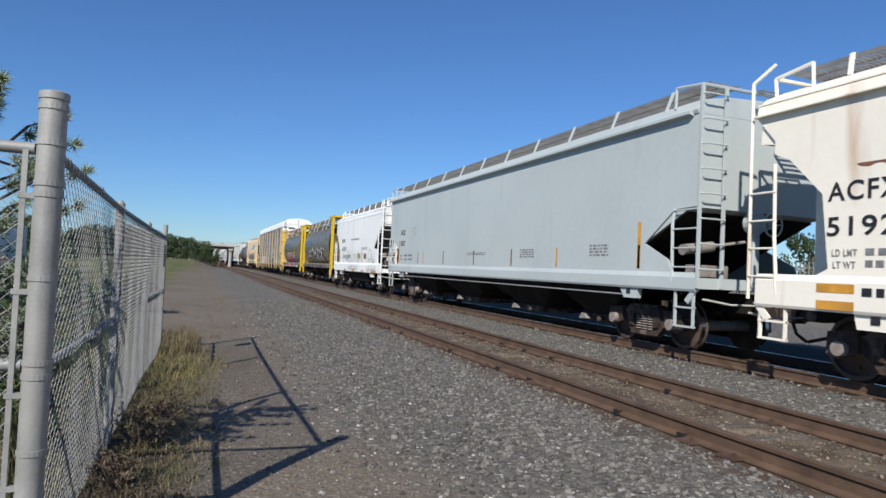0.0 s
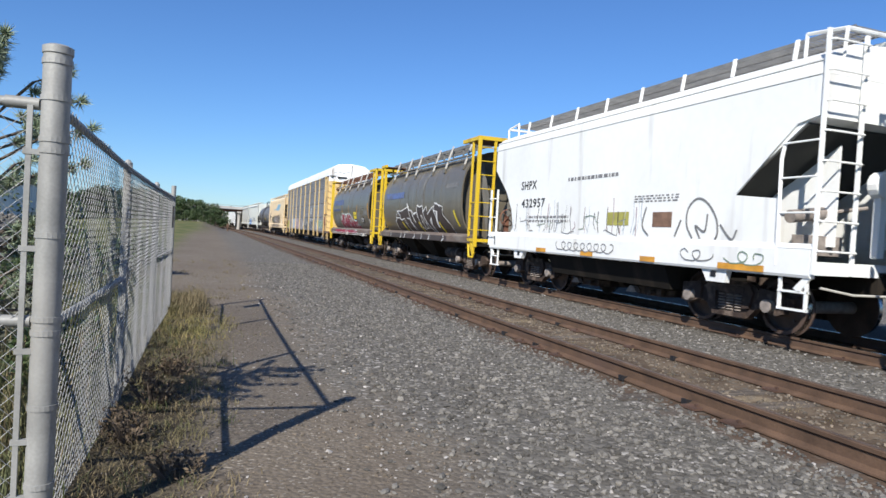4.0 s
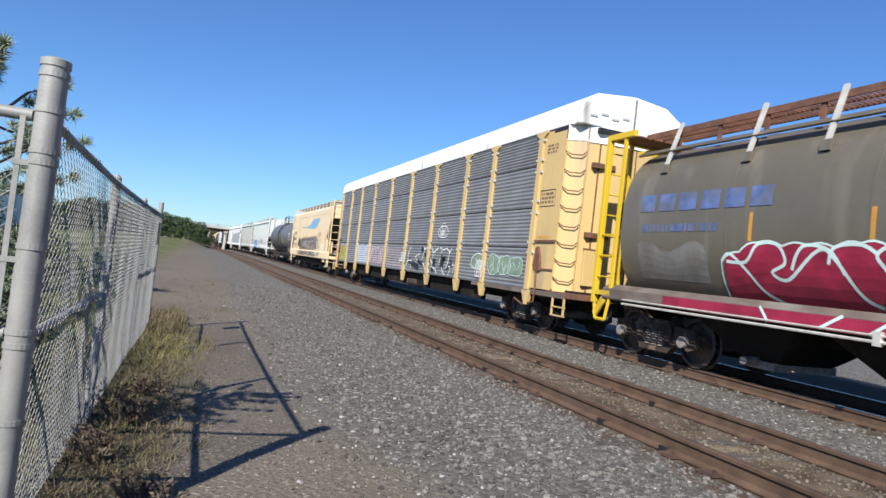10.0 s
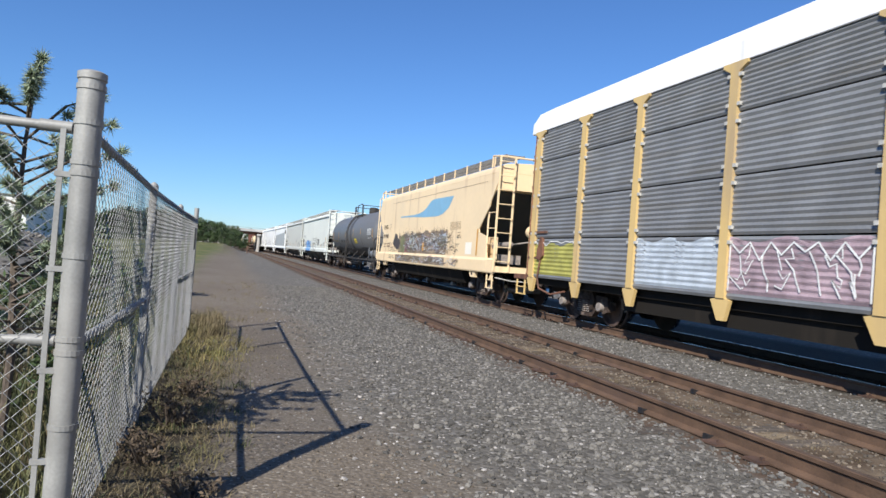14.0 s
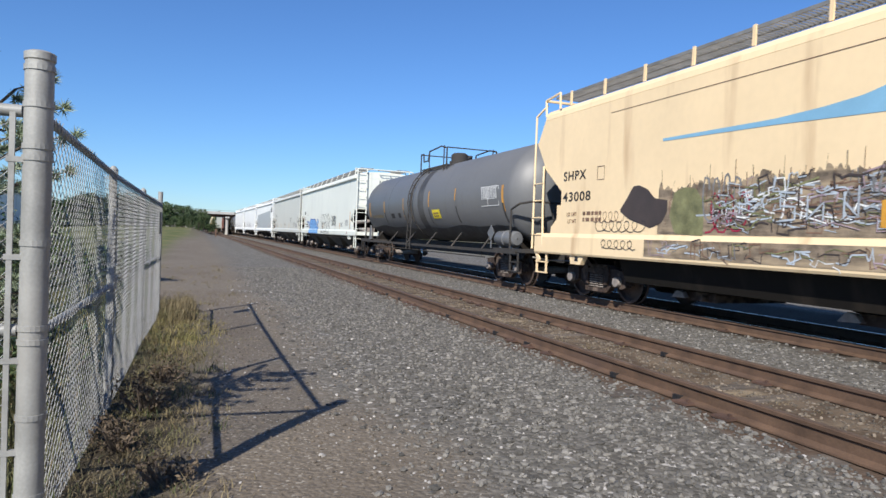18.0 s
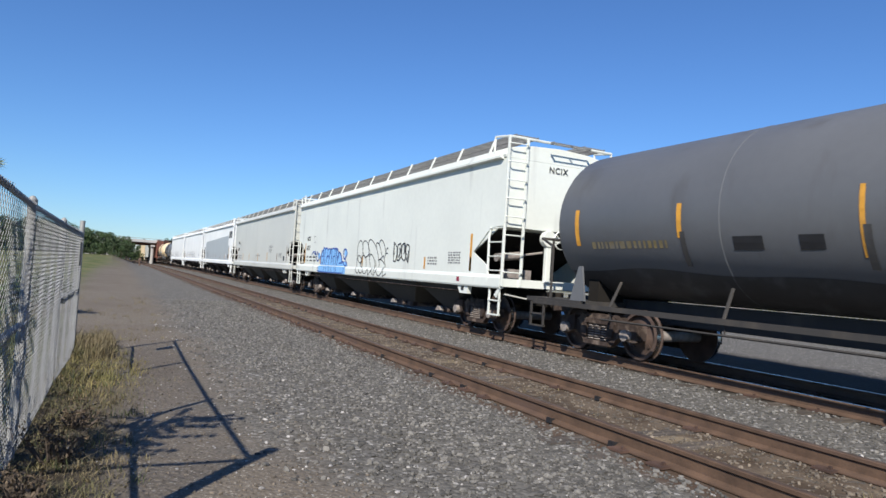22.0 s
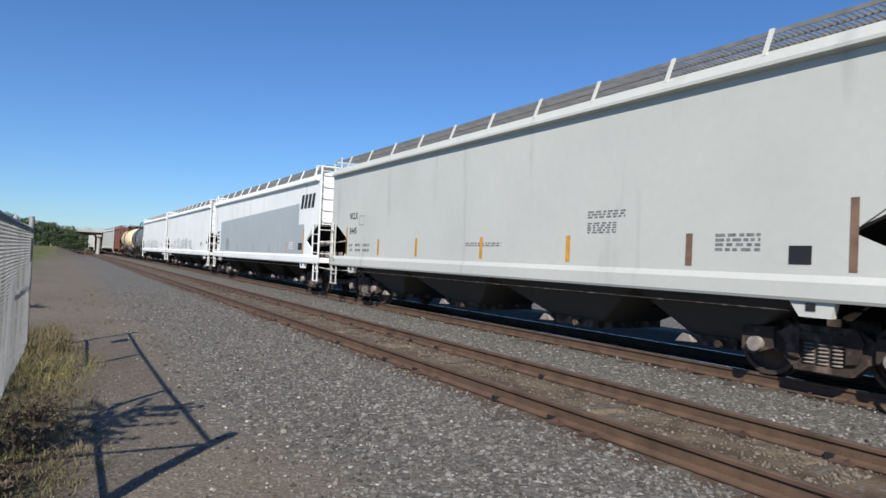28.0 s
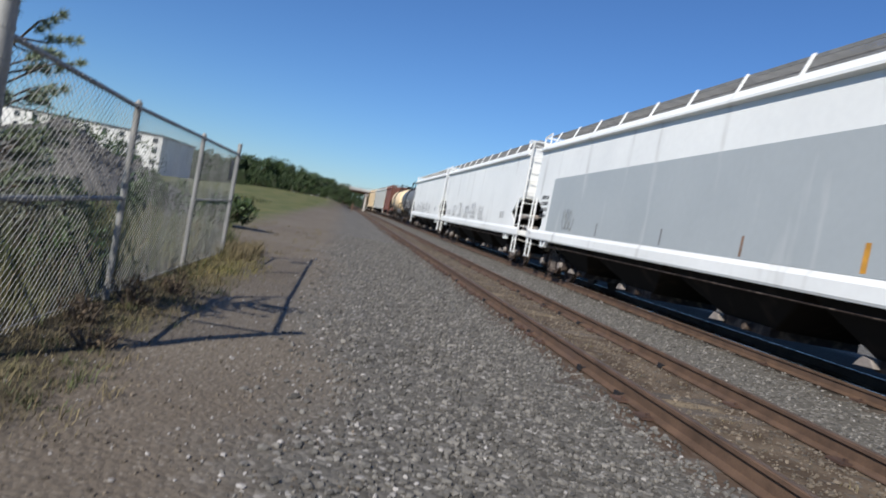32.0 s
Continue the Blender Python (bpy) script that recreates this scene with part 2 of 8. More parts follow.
M["grass_green"] = surface("grass_green", (0.068, 0.082, 0.028), 0.7, 0, 0.25, 1.0, (0.25, 0.22, 0.1), 0.2, (1, 1, 1), 0.8, 0, 1, 0.4, True)
M["stone"] = surface("stone", (0.128, 0.12, 0.107), 0.85, 0, 0.2, 8, None, 0, (1, 1, 1), 5, 0.3, 60, 0.6, True)
M["stone_brown"] = surface("stone_brown", (0.135, 0.11, 0.083), 0.9, 0, 0.2, 8, None, 0, (1, 1, 1), 5, 0.3, 60, 0.5, True)
M["stone_white"] = surface("stone_white", (0.33, 0.31, 0.29), 0.8, 0, 0.15, 8, None, 0, (1, 1, 1), 5, 0.2, 60, 0.25, True)
M["sign_black"] = surface("sign_black", (0.03, 0.032, 0.035), 0.5, 0, 0.2, 5)
M["wall_white"] = surface("wall_white", (0.72, 0.71, 0.68), 0.8, 0, 0.08, 0.4, (0.4, 0.38, 0.35), 0.2, (1, 1, 0.2), 0.6)
M["window_dark"] = surface("window_dark", (0.03, 0.035, 0.04), 0.15, 0, 0.2, 1)
M["roof_dark"] = surface("roof_dark", (0.08, 0.08, 0.085), 0.8, 0, 0.2, 1)
M["post_brown"] = surface("post_brown", (0.12, 0.07, 0.045), 0.8, 0, 0.3, 4)


def ground_material():
    """Gravel lot, crushed-stone shoulder, dirty track bed, the train's shade painted near-black, and far grass, blended
    along uneven borders.
    """
    m = bpy.data.materials.new("ground")
    m.use_nodes = True
    t = m.node_tree
    N, L = t.nodes, t.links
    b = N["Principled BSDF"]
    b.inputs["Roughness"].default_value = 0.92
    b.inputs["Specular IOR Level"].default_value = 0.2
    po = N.new("ShaderNodeNewGeometry").outputs["Position"]
    sep = N.new("ShaderNodeSeparateXYZ")
    L.new(po, sep.inputs[0])

    def noise_of(sc, detail=4):
        n = N.new("ShaderNodeTexNoise")
        n.inputs["Scale"].default_value, n.inputs["Detail"].default_value = sc, detail
        L.new(po, n.inputs["Vector"])
        return n.outputs["Fac"]

    def calc(op, a, c):
        x = N.new("ShaderNodeMath")
        x.operation = op
        for i, v in enumerate((a, c)):
            if isinstance(v, (int, float)):
                x.inputs[i].default_value = v
            else:
                L.new(v, x.inputs[i])
        return x.outputs[0]

    def band(v, lo, hi):
        r = N.new("ShaderNodeMapRange")
        r.interpolation_type = "SMOOTHSTEP"
        r.inputs["From Min"].default_value, r.inputs["From Max"].default_value = lo, hi
        L.new(v, r.inputs["Value"])
        return r.outputs[0]

    def blend(fac, a, c):
        x = N.new("ShaderNodeMix")
        x.data_type = "RGBA"
        for s, v in ((x.inputs["Factor"], fac), (x.inputs["A"], a), (x.inputs["B"], c)):
            if isinstance(v, tuple):
                s.default_value = (*v, 1)
            elif isinstance(v, (int, float)):
                s.default_value = v
            else:
                L.new(v, s)
        return x.outputs["Result"]

    def speckle(sc, a, c, w):
        v = N.new("ShaderNodeTexVoronoi")
        v.inputs["Scale"].default_value = sc
        L.new(po, v.inputs["Vector"])
        g = N.new("ShaderNodeSeparateColor")
        L.new(v.outputs["Color"], g.inputs[0])
        f = g.outputs[0]
        col = blend(f, a, c)
        return blend(band(f, 0.93, 0.97), col, w), v.outputs["Distance"]

    wob = calc("MULTIPLY", calc("SUBTRACT", noise_of(0.35), 0.5), 2.2)
    wob2 = calc("MULTIPLY", calc("SUBTRACT", noise_of(1.7), 0.5), 1.0)
    x = calc("ADD", calc("ADD", sep.outputs[0], wob), wob2)
    xs = calc("ADD", sep.outputs[0], calc("MULTIPLY", wob2, 0.4))
    stone, d1 = speckle(26, (0.072, 0.066, 0.057), (0.172, 0.16, 0.14), (0.34, 0.32, 0.29))
    fines, d2 = speckle(60, (0.115, 0.096, 0.074), (0.195, 0.165, 0.13), (0.3, 0.27, 0.225))
    lot = blend(band(noise_of(0.25, 5), 0.35, 0.7), fines, blend(0.45, fines, (0.105, 0.081, 0.06)))
    dirt = blend(band(noise_of(2.2, 5), 0.35, 0.65), (0.07, 0.049, 0.033), (0.135, 0.102, 0.072))
    dirt = blend(band(noise_of(9, 4), 0.55, 0.7), dirt, stone)
    dirt = blend(band(noise_of(1.1, 4), 0.56, 0.66), dirt, (0.21, 0.165, 0.11))
    rust = blend(band(noise_of(4, 4), 0.3, 0.7), (0.075, 0.046, 0.031), (0.105, 0.075, 0.055))
    grass = blend(band(noise_of(0.5, 5), 0.35, 0.65), (0.075, 0.095, 0.03), (0.15, 0.14, 0.06))
    col = blend(band(x, -3.6, -2.5), lot, stone)
    bed = calc("MULTIPLY", band(xs, -0.42, -0.22), calc("SUBTRACT", 1.0, band(xs, 1.68, 1.9)))
    col = blend(bed, col, dirt)
    edge = calc("MULTIPLY", band(xs, -0.5, -0.25), calc("SUBTRACT", 1.0, band(xs, 0.02, 0.3)))
    col = blend(calc("MULTIPLY", edge, 0.75), col, rust)
    # near-black strip beyond the train's near rail: the train's shade painted into the ground
    train_shade = calc("MULTIPLY", band(xs, 4.0, 4.35), calc("SUBTRACT", 1.0, band(xs, 9.2, 10.4)))
    col = blend(calc("MULTIPLY", train_shade, 0.95), col, (0.016, 0.0105, 0.007))
    far = calc("MULTIPLY", band(calc("ADD", sep.outputs[1], calc("MULTIPLY", wob, 9)), 66, 92), calc("SUBTRACT", 1.0, band(x, -7, -3)))
    col = blend(far, col, grass)
    soil = blend(band(noise_of(5, 4), 0.4, 0.65), (0.045, 0.036, 0.025), (0.1, 0.085, 0.055))
    col = blend(calc("MULTIPLY", calc("SUBTRACT", 1.0, band(calc("ADD", sep.outputs[0], calc("MULTIPLY", wob2, 0.8)), -4.75, -4.2)), calc("SUBTRACT", 1.0, band(sep.outputs[1], 12.5, 15))), col, soil)
    behind = calc("SUBTRACT", 1.0, band(x, -7.0, -5.3))
    col = blend(behind, col, grass)
    col = blend(band(sep.outputs[0], 14, 26), col, blend(band(noise_of(0.2), 0.4, 0.6), grass, (0.24, 0.21, 0.17)))
    L.new(col, b.inputs["Base Color"])
    bn = N.new("ShaderNodeBump")
    bn.inputs["Strength"].default_value, bn.inputs["Distance"].default_value = 0.45, 0.02
    h = calc("ADD", calc("MULTIPLY", d1, -1.0), calc("MULTIPLY", noise_of(18, 6), 0.8))
    L.new(h, bn.inputs["Height"])
    L.new(bn.outputs[0], b.inputs["Normal"])
    return m


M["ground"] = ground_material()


# ================= mesh helpers =================
class Geo:
    def __init__(self):
        self.v, self.f = [], []

    def add(self, verts, faces):
        n = len(self.v)
        self.v += [tuple(p) for p in verts]
        self.f += [tuple(i + n for i in q) for q in faces]
        return self

    def box(self, x0, x1, y0, y1, z0, z1):
        return self.add([(x, y, z) for x in (x0, x1) for y in (y0, y1) for z in (z0, z1)],
                        [(0, 1, 3, 2), (4, 6, 7, 5), (0, 4, 5, 1), (2, 3, 7, 6), (0, 2, 6, 4), (1, 5, 7, 3)])

    def rod(self, p, q, r, n=8, r2=None):
        p, q = Vector(p), Vector(q)
        d = (q - p).normalized()
        a = d.orthogonal().normalized()
        c = d.cross(a)
        r2 = r if r2 is None else r2
        ring = [(a * math.cos(2 * math.pi * i / n) + c * math.sin(2 * math.pi * i / n)) for i in range(n)]
        verts = [p + w * r for w in ring] + [q + w * r2 for w in ring]
        faces = [(i, (i + 1) % n, n + (i + 1) % n, n + i) for i in range(n)]
        return self.add(verts, faces + [tuple(range(n))[::-1], tuple(range(n, 2 * n))])

    def pipe(self, pts, r, n=6):
        for p, q in zip(pts, pts[1:]):
            self.rod(p, q, r, n)
        return self

    def prism_x(self, poly, x0, x1):
        """A (y, z) outline drawn out from x0 to x1."""
        n = len(poly)
        return self.add([(x0, y, z) for y, z in poly] + [(x1, y, z) for y, z in poly],
                        [tuple(range(n)), tuple(range(n, 2 * n))[::-1]] + [(i, n + i, n + (i + 1) % n, (i + 1) % n) for i in range(n)])

    def prism_y(self, poly, y0, y1):
        """An (x, z) outline drawn out from y0 to y1."""
        n = len(poly)
        return self.add([(x, y0, z) for x, z in poly] + [(x, y1, z) for x, z in poly],
                        [tuple(range(n))[::-1], tuple(range(n, 2 * n))] + [(i, (i + 1) % n, n + (i + 1) % n, n + i) for i in range(n)])

    def lathe(self, prof, axis="y", n=24, at=(0, 0, 0)):
        """Turns a profile of (along, radius) round an axis."""
        rows = []
        for a, r in prof:
            for i in range(n):
                w = 2 * math.pi * i / n
                c, s = r * math.cos(w), r * math.sin(w)
                p = {"x": (a, c, s), "y": (c, a, s), "z": (c, s, a)}[axis]
                rows.append((p[0] + at[0], p[1] + at[1], p[2] + at[2]))
        k = len(prof)
        faces = [(j * n + i, j * n + (i + 1) % n, (j + 1) * n + (i + 1) % n, (j + 1) * n + i) for j in range(k - 1) for i in range(n)]
        return self.add(rows, faces)

    def mesh(self, name, material, smooth=False):
        me = bpy.data.meshes.new(name)
        me.from_pydata(self.v, [], self.f)
        me.materials.append(material)
        me.validate()
        bm = bmesh.new()
        bm.from_mesh(me)
        bmesh.ops.recalc_face_normals(bm, faces=bm.faces)
        bm.to_mesh(me)
        bm.free()
        if smooth:
            me.polygons.foreach_set("use_smooth", [True] * len(me.polygons))
            me.set_sharp_from_angle(angle=radians(40))
        return me


def part(name, geo, material, parent=None, label="", smooth=False, bevel=0.0, at=None):
    """One mesh object under a thing or under a part. geo: a Geo, or a mesh that is shared."""
    me = geo.mesh(name, M[material], smooth) if isinstance(geo, Geo) else geo
    ob = new(name, me)
    if parent:
        ob.parent = parent
    if at is not None:
        ob.matrix_basis = at if isinstance(at, Matrix) else Matrix.Translation(at)
    if label:
        tagged(ob, label)
    if bevel:
        mod = ob.modifiers.new("bevel", "BEVEL")
        mod.width, mod.segments, mod.limit_method, mod.angle_limit = bevel, 2, "ANGLE", radians(35)
    return ob


def thing(name, label, category, group="", kind="", at=None):
    ob = new(name)
    ob.empty_display_size = 0.2
    if at is not None:
        ob.matrix_basis = at if isinstance(at, Matrix) else Matrix.Translation(at)
    return tagged(ob, label, category, group, kind)


# ================= ground =================
def steps(*spans):
    out = []
    for a, b, n in spans:
        out += [a + (b - a) * i / n for i in range(n)]
    return out + [spans[-1][1]]


def ground_height(x, y):
    near = max(0.0, 1 - math.hypot(x + 2, y - 6) / 60)
    bump = 0.022 * noise.noise(Vector((x * 0.7, y * 0.7, 3.1))) + 0.012 * noise.noise(Vector((x * 2.3, y * 2.3, 7.7)))
    rise = 0.0
    for c in (GAUGE / 2, TRAIN_C):
        rise = max(rise, 1 - max(0.0, abs(x - c) - 1.0) / 0.9)
    u, w = min(1.0, max(0.0, (y - 62) / 72)), min(1.0, max(0.0, (-1.7 - x) / 3.5)) * min(1.0, max(0.0, (x + 30) / 12))
    return 1.25 * u * u * (3 - 2 * u) * w - 0.012 + near * bump * (1 - 0.8 * max(0, rise)) + (0.10 * noise.noise(Vector((x * 0.05, y * 0.05, 1))) if x < -9 else 0.0)


gx = steps((-900, -60, 10), (-60, -12, 12), (-12, -6, 20), (-6, 7.5, 110), (7.5, 30, 12), (30, 900, 10))
gy = steps((-400, -10, 10), (-10, 2, 20), (2, 20, 120), (20, 60, 60), (60, 200, 28), (200, 1800, 14))
gv = [(x, y, ground_height(x, y)) for y in gy for x in gx]
nx = len(gx)
gf = [(j * nx + i, j * nx + i + 1, (j + 1) * nx + i + 1, (j + 1) * nx + i) for j in range(len(gy) - 1) for i in range(nx - 1)]
gm = bpy.data.meshes.new("ground")
gm.from_pydata(gv, [], gf)
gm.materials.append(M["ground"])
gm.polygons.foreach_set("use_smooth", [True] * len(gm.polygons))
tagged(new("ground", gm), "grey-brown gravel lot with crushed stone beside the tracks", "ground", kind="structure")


# ================= tracks =================
def bend(y):
    """How far the tracks swing to the left, far away."""
    return -1.15 * (max(0.0, y - 55) / 91) ** 2


RAIL_PROFILE = [(-0.07, 0.0), (0.07, 0.0), (0.07, 0.014), (0.011, 0.04), (0.011, 0.128), (0.034, 0.142), (0.036, 0.172), (0.024, 0.18),
                (-0.024, 0.18), (-0.036, 0.172), (-0.034, 0.142), (-0.011, 0.128), (-0.011, 0.04), (-0.07, 0.014)]


def rail_geo(x0, prof):
    g = Geo()
    ys = steps((-60, 55, 6), (55, 320, 40))
    n = len(prof)
    g.v = [(x0 + bend(y) + px, y, pz) for y in ys for px, pz in prof]
    g.f = [(j * n + i, j * n + (i + 1) % n, (j + 1) * n + (i + 1) % n, (j + 1) * n + i) for j in range(len(ys) - 1) for i in range(n)]
    return g


def railway_track(x0, label, head):
    tr = thing("railway_track", label, "railway track", "railway tracks")
    for k in (0, 1):
        r = part("rail", rail_geo(x0 + k * GAUGE, RAIL_PROFILE), "rail_rust", tr, smooth=True)
        part("rail_head", rail_geo(x0 + k * GAUGE, [(-0.026, 0.1795), (0.026, 0.1795), (0.024, 0.1815), (-0.024, 0.1815)]), head, r)
    return tr


track_empty = railway_track(NEAR_RAIL, "rusty empty railway track half sunk in brown dirt", "rail_head")
track_train = railway_track(TRAIN_RAIL, "railway track under the freight train with worn bright rail heads", "rail_bright")


# ================= freight train: shared running gear =================
SHARED = {}


def shared(key, make, material, smooth=False):
    if key not in SHARED:
        SHARED[key] = make().mesh(key, M[material], smooth)
    return SHARED[key]


WHEEL_R = 0.457
SIDE_FRAME = [(-1.17, 0.40), (-1.17, 0.60), (-0.98, 0.66), (-0.62, 0.66), (-0.42, 0.79), (0.42, 0.79), (0.62, 0.66), (0.98, 0.66), (1.17, 0.60),
              (1.17, 0.40), (0.98, 0.37), (0.74, 0.42), (0.55, 0.36), (0.40, 0.20), (0.30, 0.16), (-0.30, 0.16), (-0.40, 0.20), (-0.55, 0.36),
              (-0.74, 0.42), (-0.98, 0.37)]


def wheel_geo():
    g = Geo()
    for s in (-1, 1):
        g.lathe([(s * 0.70, 0.06), (s * 0.70, 0.13), (s * 0.735, 0.16), (s * 0.725, 0.36), (s * 0.70, 0.385), (s * 0.69, 0.455), (s * 0.69, 0.06)], "x", 28)
        g.lathe([(s * 0.69, 0.455), (s * 0.685, 0.483), (s * 0.705, 0.483), (s * 0.715, 0.456), (s * 0.818, 0.45), (s * 0.825, 0.39), (s * 0.755, 0.385), (s * 0.735, 0.36), (s * 0.76, 0.2), (s * 0.80, 0.13), (s * 0.84, 0.10), (s * 0.84, 0.01)], "x", 28)
        for i in range(4):   # cast marks on the plate, so that the turning shows
            w = math.pi / 2 * i
            c, d = math.cos(w), math.sin(w)
            g.rod((s * 0.75, 0.27 * c, 0.27 * d), (s * 0.772, 0.27 * c, 0.27 * d), 0.035, 8)
    return g.rod((-0.72, 0, 0), (0.72, 0, 0), 0.085, 10)


def wheelset_mesh():
    """Wheels and axle, with the worn running treads in a brighter steel."""
    if "wheelset" not in SHARED:
        g = wheel_geo()
        n = len(g.f)
        for s in (-1, 1):
            g.lathe([(s * 0.715, 0.458), (s * 0.815, 0.455)], "x", 28)
        me = g.mesh("wheelset", M["wheel_steel"], True)
        me.materials.append(M["tread_steel"])
        for p in me.polygons:
            if p.index >= n:
                p.material_index = 1
        SHARED["wheelset"] = me
    return SHARED["wheelset"]


def frame_geo():
    g = Geo()
    for s in (-1,):
        g.prism_x(SIDE_FRAME, s * 0.90, s * 1.04)
        for e in (-1, 1):
            g.prism_x([(e * 0.66, 0.42), (e * 0.66, 0.72), (e * 1.12, 0.68), (e * 1.14, 0.36), (e * 0.98, 0.30)], s * 0.96, s * 1.10)
            g.prism_x([(e * 0.30, 0.34), (e * 0.30, 0.74), (e * 0.43, 0.78), (e * 0.52, 0.62), (e * 0.44, 0.36)], s * 1.02, s * 1.09)
        g.box(s * 1.00, s * 1.10, -0.36, 0.36, 0.19, 0.27)
        g.box(s * 1.00, s * 1.10, -0.34, 0.34, 0.60, 0.70)
    return g


def spring_geo():
    g = Geo()
    for k in (-1, 0, 1):
        for i in range(6):
            g.lathe([(0.285 + i * 0.05, 0.055), (0.30 + i * 0.05, 0.085), (0.315 + i * 0.05, 0.055)], "z", 10, (-1.02, k * 0.185, 0))
    return g


def bolster_geo():
    g = Geo().box(-1.06, 1.06, -0.2, 0.2, 0.52, 0.72).box(-0.35, 0.35, -0.35, 0.35, 0.70, 0.86)
    for e in (-1, 1):
        g.box(-0.85, 0.85, e * 0.36 - 0.05, e * 0.36 + 0.05, 0.3, 0.42)
    return g


WHEELS = []


def truck(car, y):
    """A freight truck: bolster with side frames, springs, bearing caps and two wheelsets."""
    tr = part("truck", shared("bolster", bolster_geo, "truck_steel"), None, car, at=(0, y, 0))
    for turn in (0, 180):
        fr = part("side_frame", shared("side_frame", frame_geo, "truck_steel", True), None, tr, at=pose(0, 0, 0, 0, 0, turn))
        tagged(part("spring_nest", shared("springs", spring_geo, "spring_steel", True), None, tr, at=pose(0, 0, 0, 0, 0, turn)), kind="stuff")
    for e in (-0.89, 0.89):
        part("bearing_cap", shared("bearing", lambda: Geo().rod((-1.2, 0, 0), (1.2, 0, 0), 0.105, 14), "spring_steel", True), None, tr, at=(0, e, WHEEL_R))
        w = part("wheelset", wheelset_mesh(), None, tr, at=(0, e, WHEEL_R))
        WHEELS.append((w, e, car))
    return tr


def coupler(car, y, way):
    g = Geo().box(-0.09, 0.09, min(y, y + way * 0.55), max(y, y + way * 0.55), 0.72, 0.94)
    g.prism_x([(y + way * 0.45, 0.70), (y + way * 0.72, 0.66), (y + way * 0.78, 1.0), (y + way * 0.45, 0.97)], -0.17, 0.15)
    part("coupler", g, "truck_steel", car, bevel=0.015)
    part("air_hose", Geo().pipe([(0.45, y + way * 0.1, 0.85), (0.42, y + way * 0.3, 0.45), (0.3, y + way * 0.6, 0.35)], 0.03, 6), "truck_steel", car)


def ladder(car, x, ys, z0, z1, rungs, material):
    """Two upright stiles on the side of a car, and rungs between them."""
    g = Geo()
    for y in ys:
        g.box(x - 0.02, x + 0.02, y - 0.03, y + 0.03, z0, z1)
    st = part("ladder", g, material, car)
    a, b = min(ys), max(ys)
    key = "rung_%s_%d" % (material, round((b - a) * 100))
    me = shared(key, lambda: Geo().pipe([(0.035, -(b - a) / 2, 0), (-0.03, -(b - a) / 2 + 0.03, 0), (-0.03, (b - a) / 2 - 0.03, 0), (0.035, (b - a) / 2, 0)], 0.014, 6), material)
    for i in range(rungs):
        part("rung", me, None, st, at=(x - 0.035, (a + b) / 2, z0 + (z1 - z0) * (i + 0.5) / rungs))
    return st


def end_ladder(car, y, way, xs, z0, z1, zs, material, stile=0.03):
    """A ladder on the end of a car: two stiles and rungs that stand off towards way."""
    g = Geo()
    for x in xs:
        g.box(x - stile, x + stile, y - 0.02, y + 0.02, z0, z1)
    st = part("ladder", g, material, car)
    a, b = min(xs), max(xs)
    me = shared("end_rung_%s_%d_%d" % (material, round((b - a) * 100), way), lambda: Geo().pipe(
        [((a - b) / 2, -0.03 * way, 0), ((a - b) / 2 + 0.03, 0.05 * way, -0.01), ((b - a) / 2 - 0.03, 0.05 * way, -0.01), ((b - a) / 2, -0.03 * way, 0)], 0.015, 6), material)
    for z in zs:
        part("rung", me, None, st, at=((a + b) / 2, y + 0.03 * way, z))
    return st


def crossbar_step(car, x, y0, y1, z0, z1, material):
    """A hanging step: two legs and treads."""
    g = Geo()
    for y in (y0, y1):
        g.box(x - 0.02, x + 0.02, y - 0.02, y + 0.02, z0, z1)
    for z in (z0, (z0 + z1) / 2):
        g.box(x - 0.03, x + 0.04, min(y0, y1) - 0.02, max(y0, y1) + 0.02, z - 0.015, z + 0.015)
    part("sill_step", g, material, car)


def grating_geo(x0, x1, y0, y1, z, pitch=0.085):
    g = Geo()
    for x in (x0, x1):
        g.box(x - 0.012, x + 0.012, y0, y1, z - 0.03, z + 0.03)
    g.box((x0 + x1) / 2 - 0.008, (x0 + x1) / 2 + 0.008, y0, y1, z - 0.025, z + 0.02)
    n = int((y1 - y0) / pitch)
    for i in range(n + 1):
        y = y0 + (y1 - y0) * i / n
        g.box(x0, x1, y - 0.008, y + 0.008, z - 0.014, z + 0.014)
    return g


# ---- marks, letters and spray paint that follow the side of a car ----
def flat_side(x):
    return lambda z: -x


def ribbon_geo(pts, w, px, lift):
    """A flat painted line through (y, z) points on the side whose x at a height is px(z)."""
    g = Geo()
    n = len(pts)
    left, right = [], []
    for i, (y, z) in enumerate(pts):
        a, b = pts[max(0, i - 1)], pts[min(n - 1, i + 1)]
        d = Vector((b[0] - a[0], b[1] - a[1]))
        d = d.normalized() if d.length > 1e-6 else Vector((1, 0))
        nn = Vector((-d.y, d.x)) * w / 2
        for side, s in ((left, 1), (right, -1)):
            yy, zz = y + s * nn.x, z + s * nn.y
            side.append((px(zz) - lift, yy, zz))
    g.add(left + right, [(i, i + 1, n + i + 1, n + i) for i in range(n - 1)])
    return g


